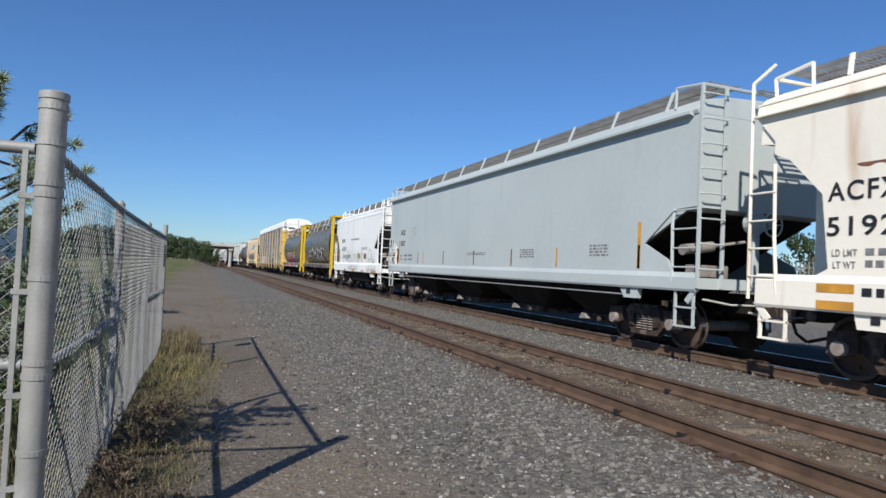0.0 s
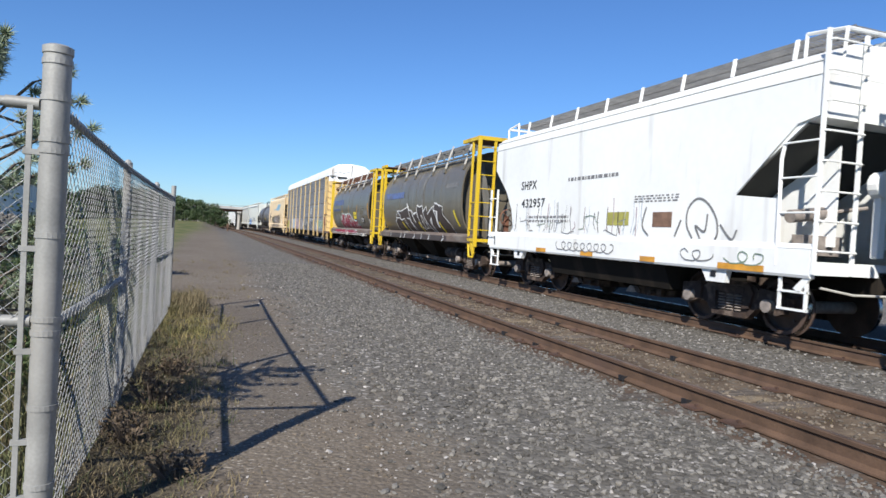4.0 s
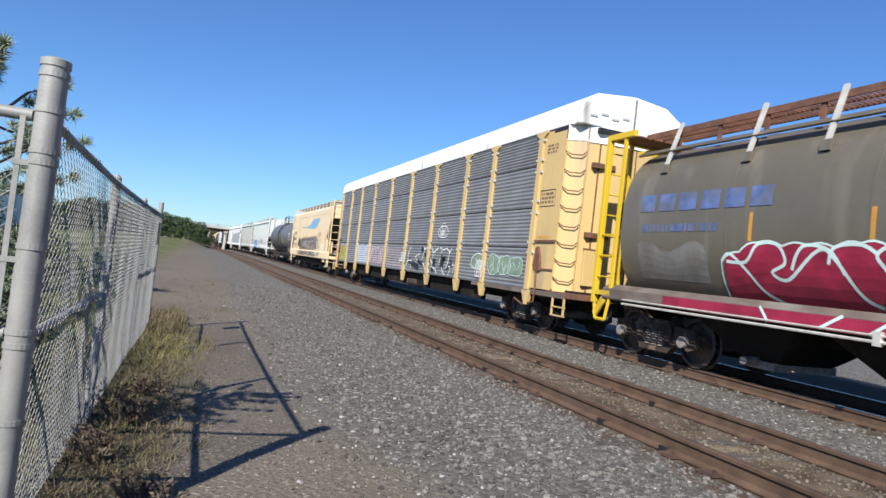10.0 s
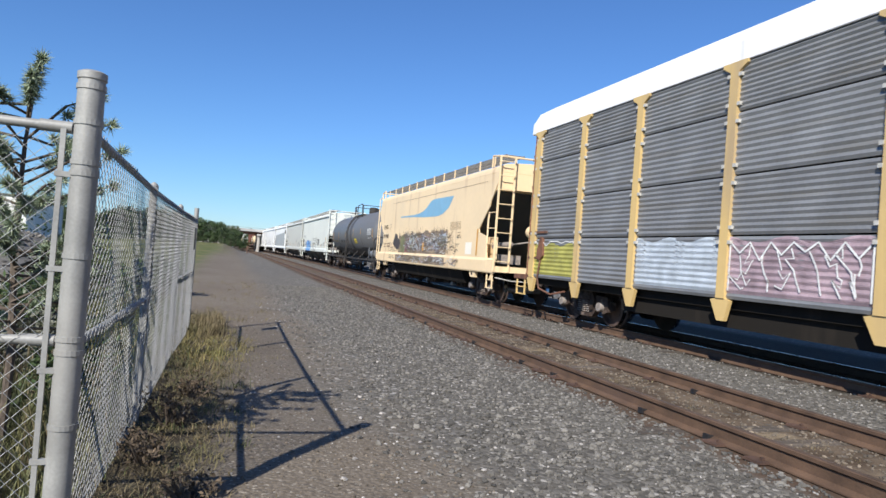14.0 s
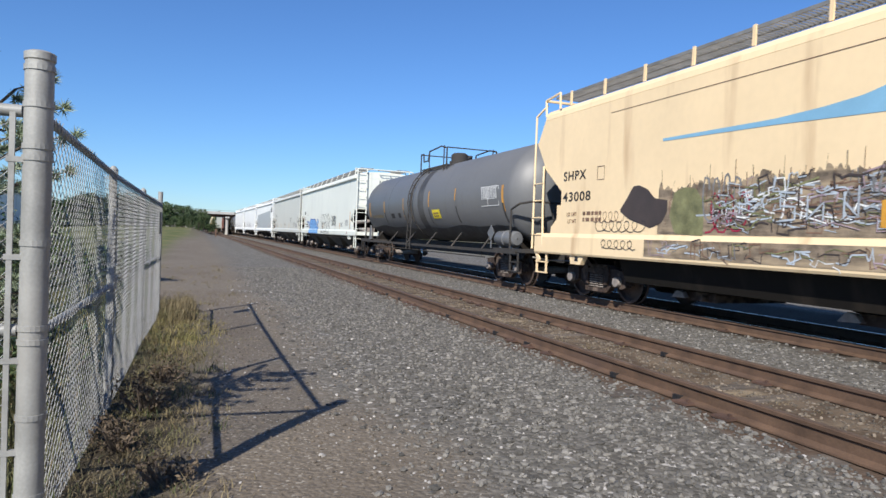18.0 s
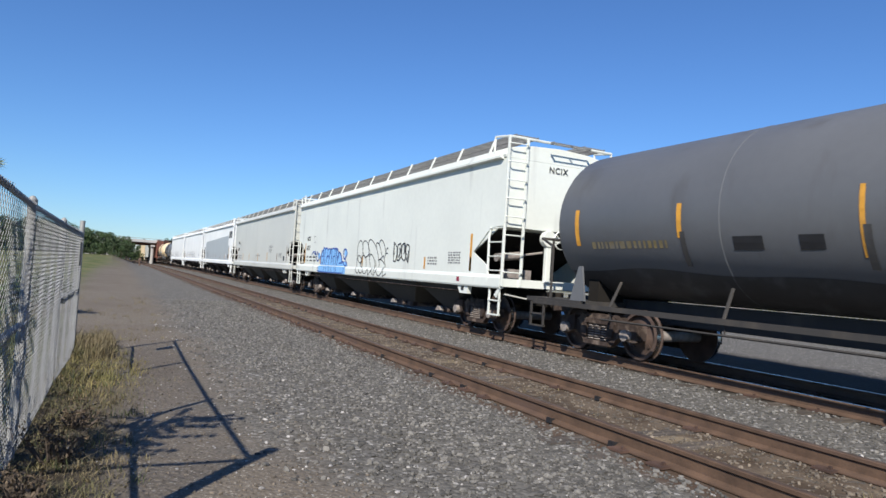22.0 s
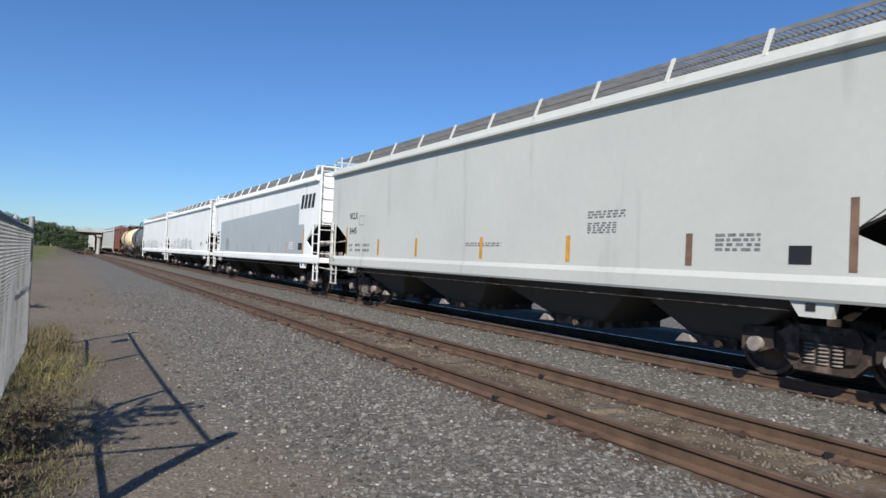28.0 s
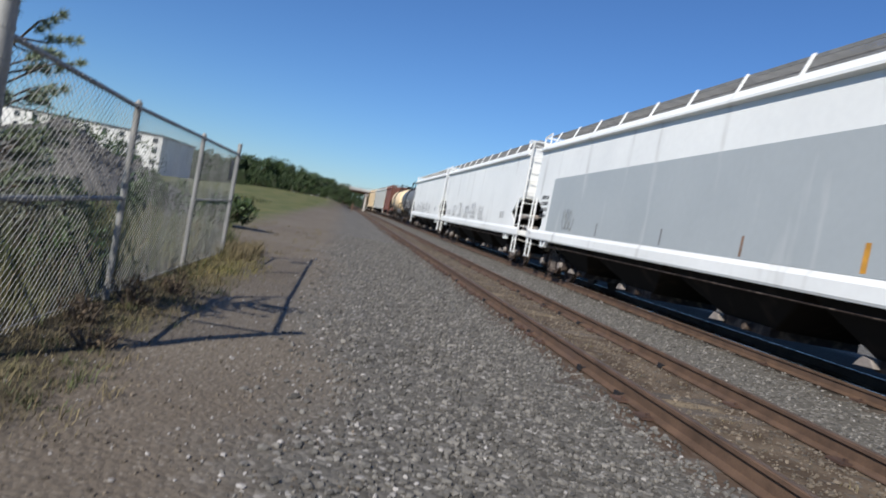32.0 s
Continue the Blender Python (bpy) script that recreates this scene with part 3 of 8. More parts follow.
def fill_geo(y0, y1, low, high, px, lift, ny=16, nz=5):
    """A painted field between two curves low(u) and high(u), u from 0 to 1 along y."""
    v = []
    for i in range(ny + 1):
        u = i / ny
        a, b = low(u), high(u)
        for j in range(nz + 1):
            z = a + (b - a) * j / nz
            v.append((px(z) - lift, y0 + (y1 - y0) * u, z))
    k = nz + 1
    return Geo().add(v, [(i * k + j, (i + 1) * k + j, (i + 1) * k + j + 1, i * k + j + 1) for i in range(ny) for j in range(nz)])


def stripe(car, y, z0, z1, w, material, px, name="reflector"):
    part(name, fill_geo(y - w / 2, y + w / 2, lambda u: z0, lambda u: z1, px, 0.006, 1, 6), material, car)


def letters(car, text, y, z, height, material, x, width=None, name="lettering"):
    """Raised letters that read from the near side; y: their first edge (the text runs towards -y)."""
    cu = bpy.data.curves.new(name, "FONT")
    cu.body, cu.size, cu.extrude, cu.offset = text, height * 1.33, 0.002, height * 0.018
    cu.space_character = 1.14
    tmp = bpy.data.objects.new(name, cu)
    me = bpy.data.meshes.new_from_object(tmp)
    bpy.data.objects.remove(tmp)
    me.materials.append(M[material])
    xs = [v.co.x for v in me.vertices]
    k = (width / (max(xs) - min(xs))) if width else 1.0
    ob = part(name, me, None, car)
    ob.matrix_basis = Matrix(((0, 0, -1, x - 0.006), (-k, 0, 0, y + k * min(xs)), (0, 1, 0, z), (0, 0, 0, 1)))
    return tagged(ob, kind="stuff")


def bars(car, y0, y1, z, rows, height, material, px, seed=1, name="small_print"):
    """Small print too fine to read: rows of plain bars, running from y0 down to y1."""
    rnd = random.Random(seed)
    g = Geo()
    for r in range(rows):
        y = max(y0, y1)
        while y > min(y0, y1):
            w = rnd.uniform(0.05, 0.16)
            zz = z - r * height * 1.7
            e = max(min(y0, y1), y - w)
            p = fill_geo(e, y, lambda u: zz, lambda u: zz + height, px, 0.005, 1, 1)
            g.add(p.v, p.f)
            y -= w + rnd.uniform(0.03, 0.06)
    tagged(part(name, g, material, car), kind="stuff")


def closed(points, n=5):
    """A smooth closed line through points (Catmull-Rom)."""
    out = []
    k = len(points)
    for i in range(k):
        a, b, c, d = (Vector(points[(i + j - 1) % k]) for j in range(4))
        for s in range(n):
            t = s / n
            out.append(0.5 * (2 * b + (c - a) * t + (2 * a - 5 * b + 4 * c - d) * t * t + (3 * b - a - 3 * c + d) * t ** 3))
    return [(p.x, p.y) for p in out] + [(out[0].x, out[0].y)]


def spray(car, y0, y1, z0, z1, count, line, px, fill=None, w=0.045, seed=1, spiky=False, name="spray_letter", label="", base=None):
    """Spray-painted letter shapes: swollen or jagged outlines with inner strokes, over an optional filled body."""
    rnd = random.Random(seed)
    span = (y1 - y0) / count
    for i in range(count):
        lines, body = Geo(), Geo()
        cy, cz = y0 + span * (i + 0.5), (z0 + z1) / 2
        hw, hh = abs(span) * rnd.uniform(0.5, 0.66), (z1 - z0) / 2 * rnd.uniform(0.82, 1.05)
        k = 7 if spiky else 9
        pts = []
        for j in range(k):
            a = 2 * math.pi * j / k + rnd.uniform(-0.15, 0.15)
            r = rnd.uniform(0.6, 1.15) if spiky else rnd.uniform(0.86, 1.08)
            c, s = math.cos(a), math.sin(a)
            e = 0.75
            pts.append((cy + hw * r * math.copysign(abs(c) ** e, c), cz + hh * r * math.copysign(abs(s) ** e, s)))
        out = (pts + [pts[0]]) if spiky else closed(pts, 5)
        if spiky:
            out = [(a[0] + (b[0] - a[0]) * t / 4, a[1] + (b[1] - a[1]) * t / 4) for a, b in zip(out, out[1:]) for t in range(4)] + [out[-1]]
        p = ribbon_geo(out, w, px, 0.012 + 0.001 * i)
        lines.add(p.v, p.f)
        if fill:
            n = len(out) - 1
            for ring in range(3):
                s0, s1 = 1 - ring / 3, 1 - (ring + 1) / 3
                q = [(cy + (y - cy) * s, cz + (z - cz) * s) for s in (s0, s1) for y, z in out[:n]]
                body.add([(px(z) - 0.0105 - 0.0002 * i, y, z) for y, z in q], [(a, (a + 1) % n, n + (a + 1) % n, n + a) for a in range(n)])
        for _ in range(2 if spiky else 3):
            a, b = rnd.uniform(-0.6, 0.6), rnd.uniform(-0.7, 0.7)
            bend_ = rnd.uniform(-0.7, 0.7)
            st = [(cy + hw * (a + bend_ * t * (1 - t) * 2 + 0.3 * t), cz + hh * (b + (0.9 if b < 0 else -0.9) * t)) for t in (0, 0.2, 0.4, 0.6, 0.8, 1)]
            p = ribbon_geo(st, w * 0.9, px, 0.0125 + 0.001 * i)
            lines.add(p.v, p.f)
        ob = part(name, lines, line, car, label)
        if fill:
            part("spray_fill", body, fill, ob)
    if base:
        mat_, zb0, zb1 = base
        part("spray_band", fill_geo(y0, y1, lambda u: zb0, lambda u: zb1, px, 0.0075, 12, 1), mat_, ob)
    return ob


def profile(points):
    """Height over y by straight lines between points."""
    pts = sorted(points)

    def at(y):
        for (a, za), (b, zb) in zip(pts, pts[1:]):
            if y <= b:
                return za + (zb - za) * max(0.0, (y - a)) / max(1e-6, b - a)
        return pts[-1][1]
    return at


def painted_word(car, edge, low, px, line, fill, w, count, seed, rounded=False, label="", lift=0.011, under=None):
    """One spray-painted word: a filled body under an uneven top edge, its outline, and strokes that part the letters."""
    rnd = random.Random(seed)
    ys = [p[0] for p in edge]
    y0, y1 = max(ys), min(ys)
    if rounded:
        top = []
        for (a, za), (b, zb) in zip(edge, edge[1:]):
            for k in range(4):
                t = k / 4
                top.append((a + (b - a) * t, za + (zb - za) * t + 0.05 * math.sin(math.pi * t)))
        edge = top + [edge[-1]]
    else:
        edge = [(a[0] + (b[0] - a[0]) * t / 4, a[1] + (b[1] - a[1]) * t / 4) for a, b in zip(edge, edge[1:]) for t in range(4)] + [edge[-1]]
    hi = profile(edge)
    word = part("spray_word", ribbon_geo([(y0, low + 0.02), (y0, (low + edge[0][1]) / 2)] + edge + [(y1, (low + edge[-1][1]) / 2), (y1, low + 0.02)], w, px, lift + 0.002), line, car, label)
    if fill:
        part("spray_fill", fill_geo(y0, y1, lambda u: low, lambda u: hi(y0 + (y1 - y0) * u), under or px, lift if not under else 0.005, 60, 40 if under else 6), fill, word)
    for i in range(count):
        y = y0 + (y1 - y0) * (i + rnd.uniform(0.6, 1.0)) / (count + 0.6)
        z = hi(y) - rnd.uniform(0.0, 0.06)
        pts = [(y, z)]
        drop = (z - low) / 4
        for k in range(4):
            y += rnd.uniform(-0.14, 0.1)
            z -= drop * rnd.uniform(0.7, 1.05)
            pts.append((y, max(low + 0.02, z)))
            if rnd.random() < 0.35:
                pts.append((y + rnd.uniform(-0.22, 0.22), max(low + 0.03, z + rnd.uniform(-0.05, 0.12))))
        if rounded:
            k = len(pts)
            pts = [(a[0] + (b[0] - a[0]) * t / 4 + 0.03 * math.sin(math.pi * t / 4), a[1] + (b[1] - a[1]) * t / 4) for a, b in zip(pts, pts[1:]) for t in range(4)]
        part("spray_stroke", ribbon_geo(pts, w * rnd.uniform(0.7, 1.0), px, lift + 0.003 + 0.0005 * i), line, word)
    return word


def dense(pts, step=0.07):
    """The same line with points close enough to follow a curved side."""
    out = []
    for (a, b), (c, d) in zip(pts, pts[1:]):
        n = max(1, int(math.hypot(c - a, d - b) / step))
        out += [(a + (c - a) * i / n, b + (d - b) * i / n) for i in range(n)]
    return out + [pts[-1]]


def swing(pts, n=5):
    """A smooth open line through points."""
    out = []
    k = len(pts)
    for i in range(k - 1):
        a, b, c, d = (Vector(pts[min(k - 1, max(0, i + j - 1))]) for j in range(4))
        for q in range(n):
            t = q / n
            out.append(0.5 * (2 * b + (c - a) * t + (2 * a - 5 * b + 4 * c - d) * t * t + (3 * b - a - 3 * c + d) * t ** 3))
    return [(p.x, p.y) for p in out] + [tuple(pts[-1])]


def painted_lines(car, strokes, mid, material, w, px, lift=0.014, round_=False, name="spray_stroke"):
    for i, st in enumerate(strokes):
        pts = [(y - mid, z) for y, z in st]
        part(name, ribbon_geo(dense(swing(pts) if round_ else pts), w, px, lift + 0.0004 * i), material, car)


def slashes(car, y0, y1, z0, z1, count, material, px, w, seed):
    """Short leaning strokes in a row."""
    rnd = random.Random(seed)
    for i in range(count):
        y = y0 + (y1 - y0) * (i + rnd.uniform(0.2, 0.8)) / count
        part("spray_stroke", ribbon_geo([(y, z1), (y - rnd.uniform(-0.03, 0.08), (z0 + z1) / 2), (y + rnd.uniform(0.0, 0.12), z0)], w, px, 0.009), material, car)


def angular_tag(car, y0, y1, z0, z1, turns, material, px, w, seed, lift=0.012):
    """A tag of straight strokes that turn at corners."""
    rnd = random.Random(seed)
    pts = [(y0, rnd.uniform(z0, z1))]
    for i in range(turns):
        y = y0 + (y1 - y0) * (i + 1) / turns
        if rnd.random() < 0.6:
            pts.append((pts[-1][0] + rnd.uniform(-0.05, 0.05), rnd.uniform(z0, z1)))
        pts.append((y + rnd.uniform(-0.06, 0.06), pts[-1][1] + rnd.uniform(-0.05, 0.05)))
    part("spray_tag", ribbon_geo(pts, w, px, lift), material, car)


def scribble(car, y0, y1, z0, z1, turns, material, px, w=0.03, seed=2):
    """A quick looping tag."""
    rnd = random.Random(seed)
    pts = []
    n = turns * 12
    ph = rnd.uniform(0, 6)
    for i in range(n + 1):
        t = i / n
        a = 2 * math.pi * turns * t + ph
        pts.append((y0 + (y1 - y0) * t + 0.55 * (y1 - y0) / turns * math.cos(a), (z0 + z1) / 2 + (z1 - z0) / 2 * math.sin(a) * rnd.uniform(0.75, 1.0)))
    part("spray_tag", ribbon_geo(pts, w, px, 0.011), material, car)


# ================= covered hopper cars =================
# side outlines of the car ends: distance in from the end, height
FLAT_FAR = [(0.03, 4.22), (0.04, 2.6), (0.45, 2.54), (1.38, 2.07), (1.43, 1.62), (1.2, 1.42)]
FLAT_NEAR = [(0.07, 4.22), (0.07, 2.6), (0.62, 2.58), (1.44, 1.98), (0.76, 1.67), (0.66, 1.42)]
ROUND_FAR = [(0.15, 3.86), (0.15, 3.27), (0.94, 2.6), (1.32, 2.09), (1.46, 1.6), (1.3, 1.44)]
ROUND_NEAR = [(0.05, 3.86), (0.05, 3.27), (0.42, 3.2), (1.53, 2.2), (0.68, 2.12), (0.62, 1.44)]
PRESSURE_FAR = [(-0.05, 3.86), (0.3, 3.45), (0.3, 3.25), (0.56, 3.14), (1.11, 2.58), (1.22, 1.55), (1.0, 1.44)]
BEIGE_FAR = [(0.28, 4.22), (-0.05, 3.68), (0.3, 3.17), (0.39, 3.01), (1.16, 2.44), (1.16, 1.92), (0.75, 1.62), (0.7, 1.42)]
BEIGE_NEAR = [(0.1, 4.22), (0.1, 3.9), (0.62, 3.3), (0.7, 3.12), (1.5, 2.42), (1.45, 2.3), (0.68, 2.14), (0.62, 1.42)]


def hopper_body(car, L, paint, style, eave, far, near, slope):
    """Side sheets with open notches at both ends, the hull between them with its slope sheets, and a crowned roof."""
    h = L / 2
    if style == "flat":
        zs, zn, zt, zr, w = 1.42, 2.58, 4.22, 4.50, 1.55
    else:
        zs, zn, zt, zr, w = 1.44, 3.25, 3.86, 4.34, 1.55
    low = zs - 0.25
    outline = [(h - d, z) for d, z in far] + [(h - 2.1, low)] + [(-h + 2.1, low)] + [(-h + d, z) for d, z in reversed(near)]
    for s in (-1, 1):
        part("side_sheet", Geo().prism_x(outline, *sorted((s * (w - 0.035), s * w))), paint, car)
    f0, n0 = max(0.03, far[0][0]), near[0][0]
    zf = max(zn, far[1][1]) if eave else 3.68
    zq = zn if eave else 3.68
    t0 = 0.3 if style == "flat" and eave else 0.22
    far_end = [(h - f0, zt), (h - f0 * 0.5, zf), (h - f0 - t0, zf - 0.04), (h - 2.95, low + 0.1), (h - 3.1, low)]
    near_end = [(-h + n0, zt), (-h + n0, zq), (-h + n0 + t0, zq - 0.04), (-h + 2.95, low + 0.1), (-h + 3.1, low)]
    part("body", Geo().prism_x(far_end + near_end[::-1], -w + 0.035, w - 0.035), paint, car)
    for (ya, za), (yb, zb) in ((far_end[2], far_end[3]), (near_end[2], near_end[3])):
        # dark slope sheets: the shade beneath the car ends is in their colour
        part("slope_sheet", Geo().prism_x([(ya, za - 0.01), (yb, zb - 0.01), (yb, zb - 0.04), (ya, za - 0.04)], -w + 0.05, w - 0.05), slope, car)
        if style == "round" or not eave:   # upright webs under the slope sheet
            e = 1 if ya > 0 else -1
            for x in (-0.72, 0.72) if eave else (-1.3, 1.3):
                ridge = [(ya - e * 0.1, za - 0.25)] if eave else [(ya + (yb - ya) * 0.58, 2.15), (ya - e * 0.1, 2.15)]
                part("end_web", Geo().prism_x(ridge + [(ya - e * 0.1, zs), (yb, zs), (yb, low + 0.15)], x - 0.02, x + 0.02), paint, car)
    if style == "flat":
        roof = [(-w - 0.02, zt), (w + 0.02, zt), (w + 0.05, zt + 0.07), (w - 0.06, zt + 0.25), (0.85, zr + 0.08), (0, zr + 0.12), (-0.85, zr + 0.08), (-w + 0.06, zt + 0.25), (-w - 0.05, zt + 0.07)]
    else:
        roof = [(-w - 0.01, zt), (w + 0.01, zt), (w - 0.02, zt + 0.16), (w - 0.16, zt + 0.31), (1.0, zr), (0, zr + 0.08), (-1.0, zr), (-w + 0.16, zt + 0.31), (-w + 0.02, zt + 0.16)]
    if not eave:   # rounded shoulders
        roof = [(-w - 0.004, zt), (w + 0.004, zt), (w - 0.02, zt + 0.12), (w - 0.1, zt + 0.22), (w - 0.25, zt + 0.28), (0.85, zr + 0.06), (0, zr + 0.1), (-0.85, zr + 0.06), (-w + 0.25, zt + 0.28), (-w + 0.1, zt + 0.22), (-w + 0.02, zt + 0.12)]
    part("roof", Geo().prism_y(roof, -h + n0, h - far[0][0]), paint, car, bevel=0.01)
    if style == "flat":
        for s in (-1, 1) if eave else ():
            part("eave_rail", Geo().prism_y([(s * w, zt - 0.03), (s * (w + 0.12), zt + 0.0), (s * (w + 0.12), zt + 0.05), (s * (w + 0.03), zt + 0.085), (s * w, zt + 0.085)], -h + 0.2, h - 0.12), paint, car)
    else:
        for s in (-1, 1):
            for z in (zt, zt + 0.1, zt + 0.2):
                part("eave_rail", Geo().box(s * (w - 0.02), s * (w + (0.09 if far is PRESSURE_FAR and z == zt else 0.012) - (z - zt) * 0.3), -h + n0, h - far[0][0], z - 0.012, z + 0.012), paint, car)
    return zt, zr, w


def covered_hopper(a, b, paint, label, style="flat", under=None, bays=4, posts=11, group="covered hopper cars", eave=True, far=None, near=None, tall_grab=0.0, slope="paint_black_and_shade"):
    car = thing("covered_hopper_car", label, "railway car", group)
    L = b - a
    h = L / 2
    under = under or paint
    far = far or (FLAT_FAR if style == "flat" else ROUND_FAR)
    near = near or (FLAT_NEAR if style == "flat" else ROUND_NEAR)
    zt, zr, w = hopper_body(car, L, paint, style, eave, far, near, slope)
    px = flat_side(w)
    lo, hi = (1.12, 1.45) if style == "flat" and eave else (0.97, 1.46)
    for s in (-1, 1):
        part("side_sill", Geo().prism_y([(s * (w - 0.06), lo), (s * (w + 0.03), lo), (s * (w + 0.05), lo + 0.04), (s * (w + 0.05), hi - 0.09), (s * w, hi), (s * (w - 0.06), hi)],
                                        -h + 0.02, h - 0.05), paint, car)
    part("centre_sill", Geo().box(-0.25, 0.25, -h, h, 0.75, 1.1), "paint_black_and_shade", car)
    # discharge bays; under can be a dark colour with their shade painted in
    inner = L - 6.6
    bw = inner / bays
    shape = [(-inner / 2 + bw * (i + 0.5), bw * 0.51, bw * 0.51, 0.0, 0.42) for i in range(bays)]
    if bays == 4:   # centre, reach to either side at the top, shift and half width of the outlet
        k = L / 19.25
        shape = [(-6.73 * k, 0.7, 2.13 * k, 0.98 * k, 0.45), (-2.48 * k, 2.13 * k, 2.13 * k, 0, 0.72), (1.78 * k, 2.13 * k, 2.13 * k, 0, 0.72), (6.03 * k, 2.13 * k, 1.1, -0.35 * k, 0.45)]
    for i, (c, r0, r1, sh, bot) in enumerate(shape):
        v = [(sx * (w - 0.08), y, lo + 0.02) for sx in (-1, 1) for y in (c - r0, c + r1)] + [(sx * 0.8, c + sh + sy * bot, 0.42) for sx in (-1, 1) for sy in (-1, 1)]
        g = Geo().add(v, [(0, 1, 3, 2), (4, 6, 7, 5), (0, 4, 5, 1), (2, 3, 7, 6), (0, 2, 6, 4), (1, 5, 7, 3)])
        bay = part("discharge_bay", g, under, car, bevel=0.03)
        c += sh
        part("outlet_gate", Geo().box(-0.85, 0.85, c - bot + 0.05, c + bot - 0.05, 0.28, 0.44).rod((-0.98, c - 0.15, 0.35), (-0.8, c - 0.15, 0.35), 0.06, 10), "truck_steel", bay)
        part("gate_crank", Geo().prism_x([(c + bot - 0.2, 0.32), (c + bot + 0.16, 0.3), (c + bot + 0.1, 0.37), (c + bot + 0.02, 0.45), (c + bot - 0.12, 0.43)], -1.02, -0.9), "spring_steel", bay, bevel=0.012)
    # solid black block below the sill on cars with fewer bays
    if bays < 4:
        part("under_frame", Geo().prism_y([(-w + 0.12, lo + 0.02), (w - 0.12, lo + 0.02), (w - 0.32, 0.5), (-w + 0.32, 0.5)], -h + 3.3, h - 3.3), "paint_black_and_shade", car)
    sx = -w - 0.03
    for e in (-1, 1):
        ye = e * h
        part("end_sill", Geo().box(-w, w, ye - e * 0.06 - 0.06, ye - e * 0.06 + 0.06, lo + 0.05, lo + 0.24), paint, car)
        # black platform floor carries the shade inside the open end
        part("end_platform", Geo().box(-w + 0.06, w - 0.06, min(ye - e * 0.12, ye - e * 1.6), max(ye - e * 0.12, ye - e * 1.6), lo + 0.12, lo + 0.17), "paint_black_and_shade", car)
        if e > 0:
            zp = 2.6 if style == "flat" and eave else 3.2
            for x in (-0.62, 0.62):
                # struts in the same black, shade painted in
                part("end_strut", shared("end_strut_%.1f" % zp, lambda: Geo().box(-0.05, 0.05, -0.05, 0.05, lo + 0.15, zp), "paint_black_and_shade"), None, car, at=(x, ye - 0.35, 0))
            z1 = 2.55 if style == "flat" else 2.7
            xs_ = (ye + 0.03, ye - 0.42) if style == "round" or tall_grab else (ye - 0.1, ye - 0.45)
            if tall_grab:   # the outer stile runs up and bends over to the roof walkway
                part("grab_rail", Geo().pipe([(sx, ye + 0.1, lo + 0.1), (sx, ye + 0.11, tall_grab - 0.25), (sx + 0.12, ye - 0.2, tall_grab)], 0.027, 8), paint, car, smooth=True)
                part("grab_rail", Geo().pipe([(sx, ye - 0.42, lo + 0.2), (sx, ye - 0.36, 2.0), (sx, ye - 0.34, 3.1)], 0.027, 8), paint, car, smooth=True)
                for i in range(4):
                    part("grab_iron", Geo().rod((sx - 0.02, ye + 0.1, lo + 0.45 + 0.42 * i), (sx - 0.02, ye - 0.38, lo + 0.45 + 0.42 * i), 0.016, 6), paint, car)
            else:
                ladder(car, sx, xs_, lo + 0.1, z1, 3, paint)
        else:
            top = zr + 0.2 if style == "flat" else 4.46
            xr = -1.05 if style == "flat" else -0.84
            n = 8
            end_ladder(car, ye - 0.02, -1, (-w - 0.02, xr), lo + 0.06, top, [lo + 0.4 + (top - lo - 0.55) * i / (n - 1) for i in range(n)], paint)
            zl = 2.58 if style == "flat" and eave else 2.95
            part("side_stile", Geo().pipe([(sx, ye + 0.6, lo + 0.15), (sx, ye + 0.63, zl - 0.25), (sx + 0.02, ye + 0.6, zl)], 0.03, 6), paint, car)
            for i in range(4):
                z = lo + 0.42 + (zl - lo - 0.45) * i / 3
                part("grab_iron", Geo().rod((sx - 0.01, ye + 0.62, z), (sx - 0.01, ye, z), 0.015, 6), paint, car)
        crossbar_step(car, -w + 0.02, ye - e * 0.1, ye - e * 0.55, 0.5, lo + 0.05, paint)
        part("end_brace", Geo().prism_x([(ye - e * 0.1, lo + 0.05), (ye + e * 0.02, lo + 0.05), (ye - e * 0.2, lo - 0.22), (ye - e * 0.3, lo - 0.16)], -w - 0.01, -w + 0.02), paint, car)
        part("uncoupling_lever", Geo().pipe([(-w + 0.02, ye + e * 0.12, lo - 0.12), (-1.0, ye + e * 0.2, lo - 0.2), (-0.2, ye + e * 0.3, lo - 0.2)], 0.018, 6), "strap_metal", car)
        part("jacking_pad", Geo().prism_x([(ye - e * 1.6, lo + 0.02), (ye - e * 2.2, lo + 0.02), (ye - e * 2.05, lo - 0.2), (ye - e * 1.65, lo - 0.2)], -w + 0.01, -w + 0.12), paint, car)
        # black square paints in the dark of the pad's hole
        part("pad_socket", Geo().box(-w - 0.002, -w + 0.05, ye - e * 1.9 - 0.06, ye - e * 1.9 + 0.06, lo - 0.12, lo - 0.02), "mark_black", car)
        truck(car, e * (h - 2.0))
        coupler(car, ye, e)
    # roof walkways and their posts
    zb = zr + 0.28 if style == "flat" else zr + 0.25
    xo = 1.33 if style == "flat" else 1.0
    n0, f0 = near[0][0], max(0.0, far[0][0])
    for s in (-1, 1):
        x0, x1 = sorted((s * (xo - 0.62), s * xo))
        tagged(part("roof_walkway", grating_geo(x0, x1, -h + n0, h - f0 - 0.1, zb), "grating", car), kind="stuff")
        z_e, x_e = ((zt + 0.2, 1.5) if eave else (zt + 0.27, 1.34)) if style == "flat" else (zr - 0.02, xo + 0.05)
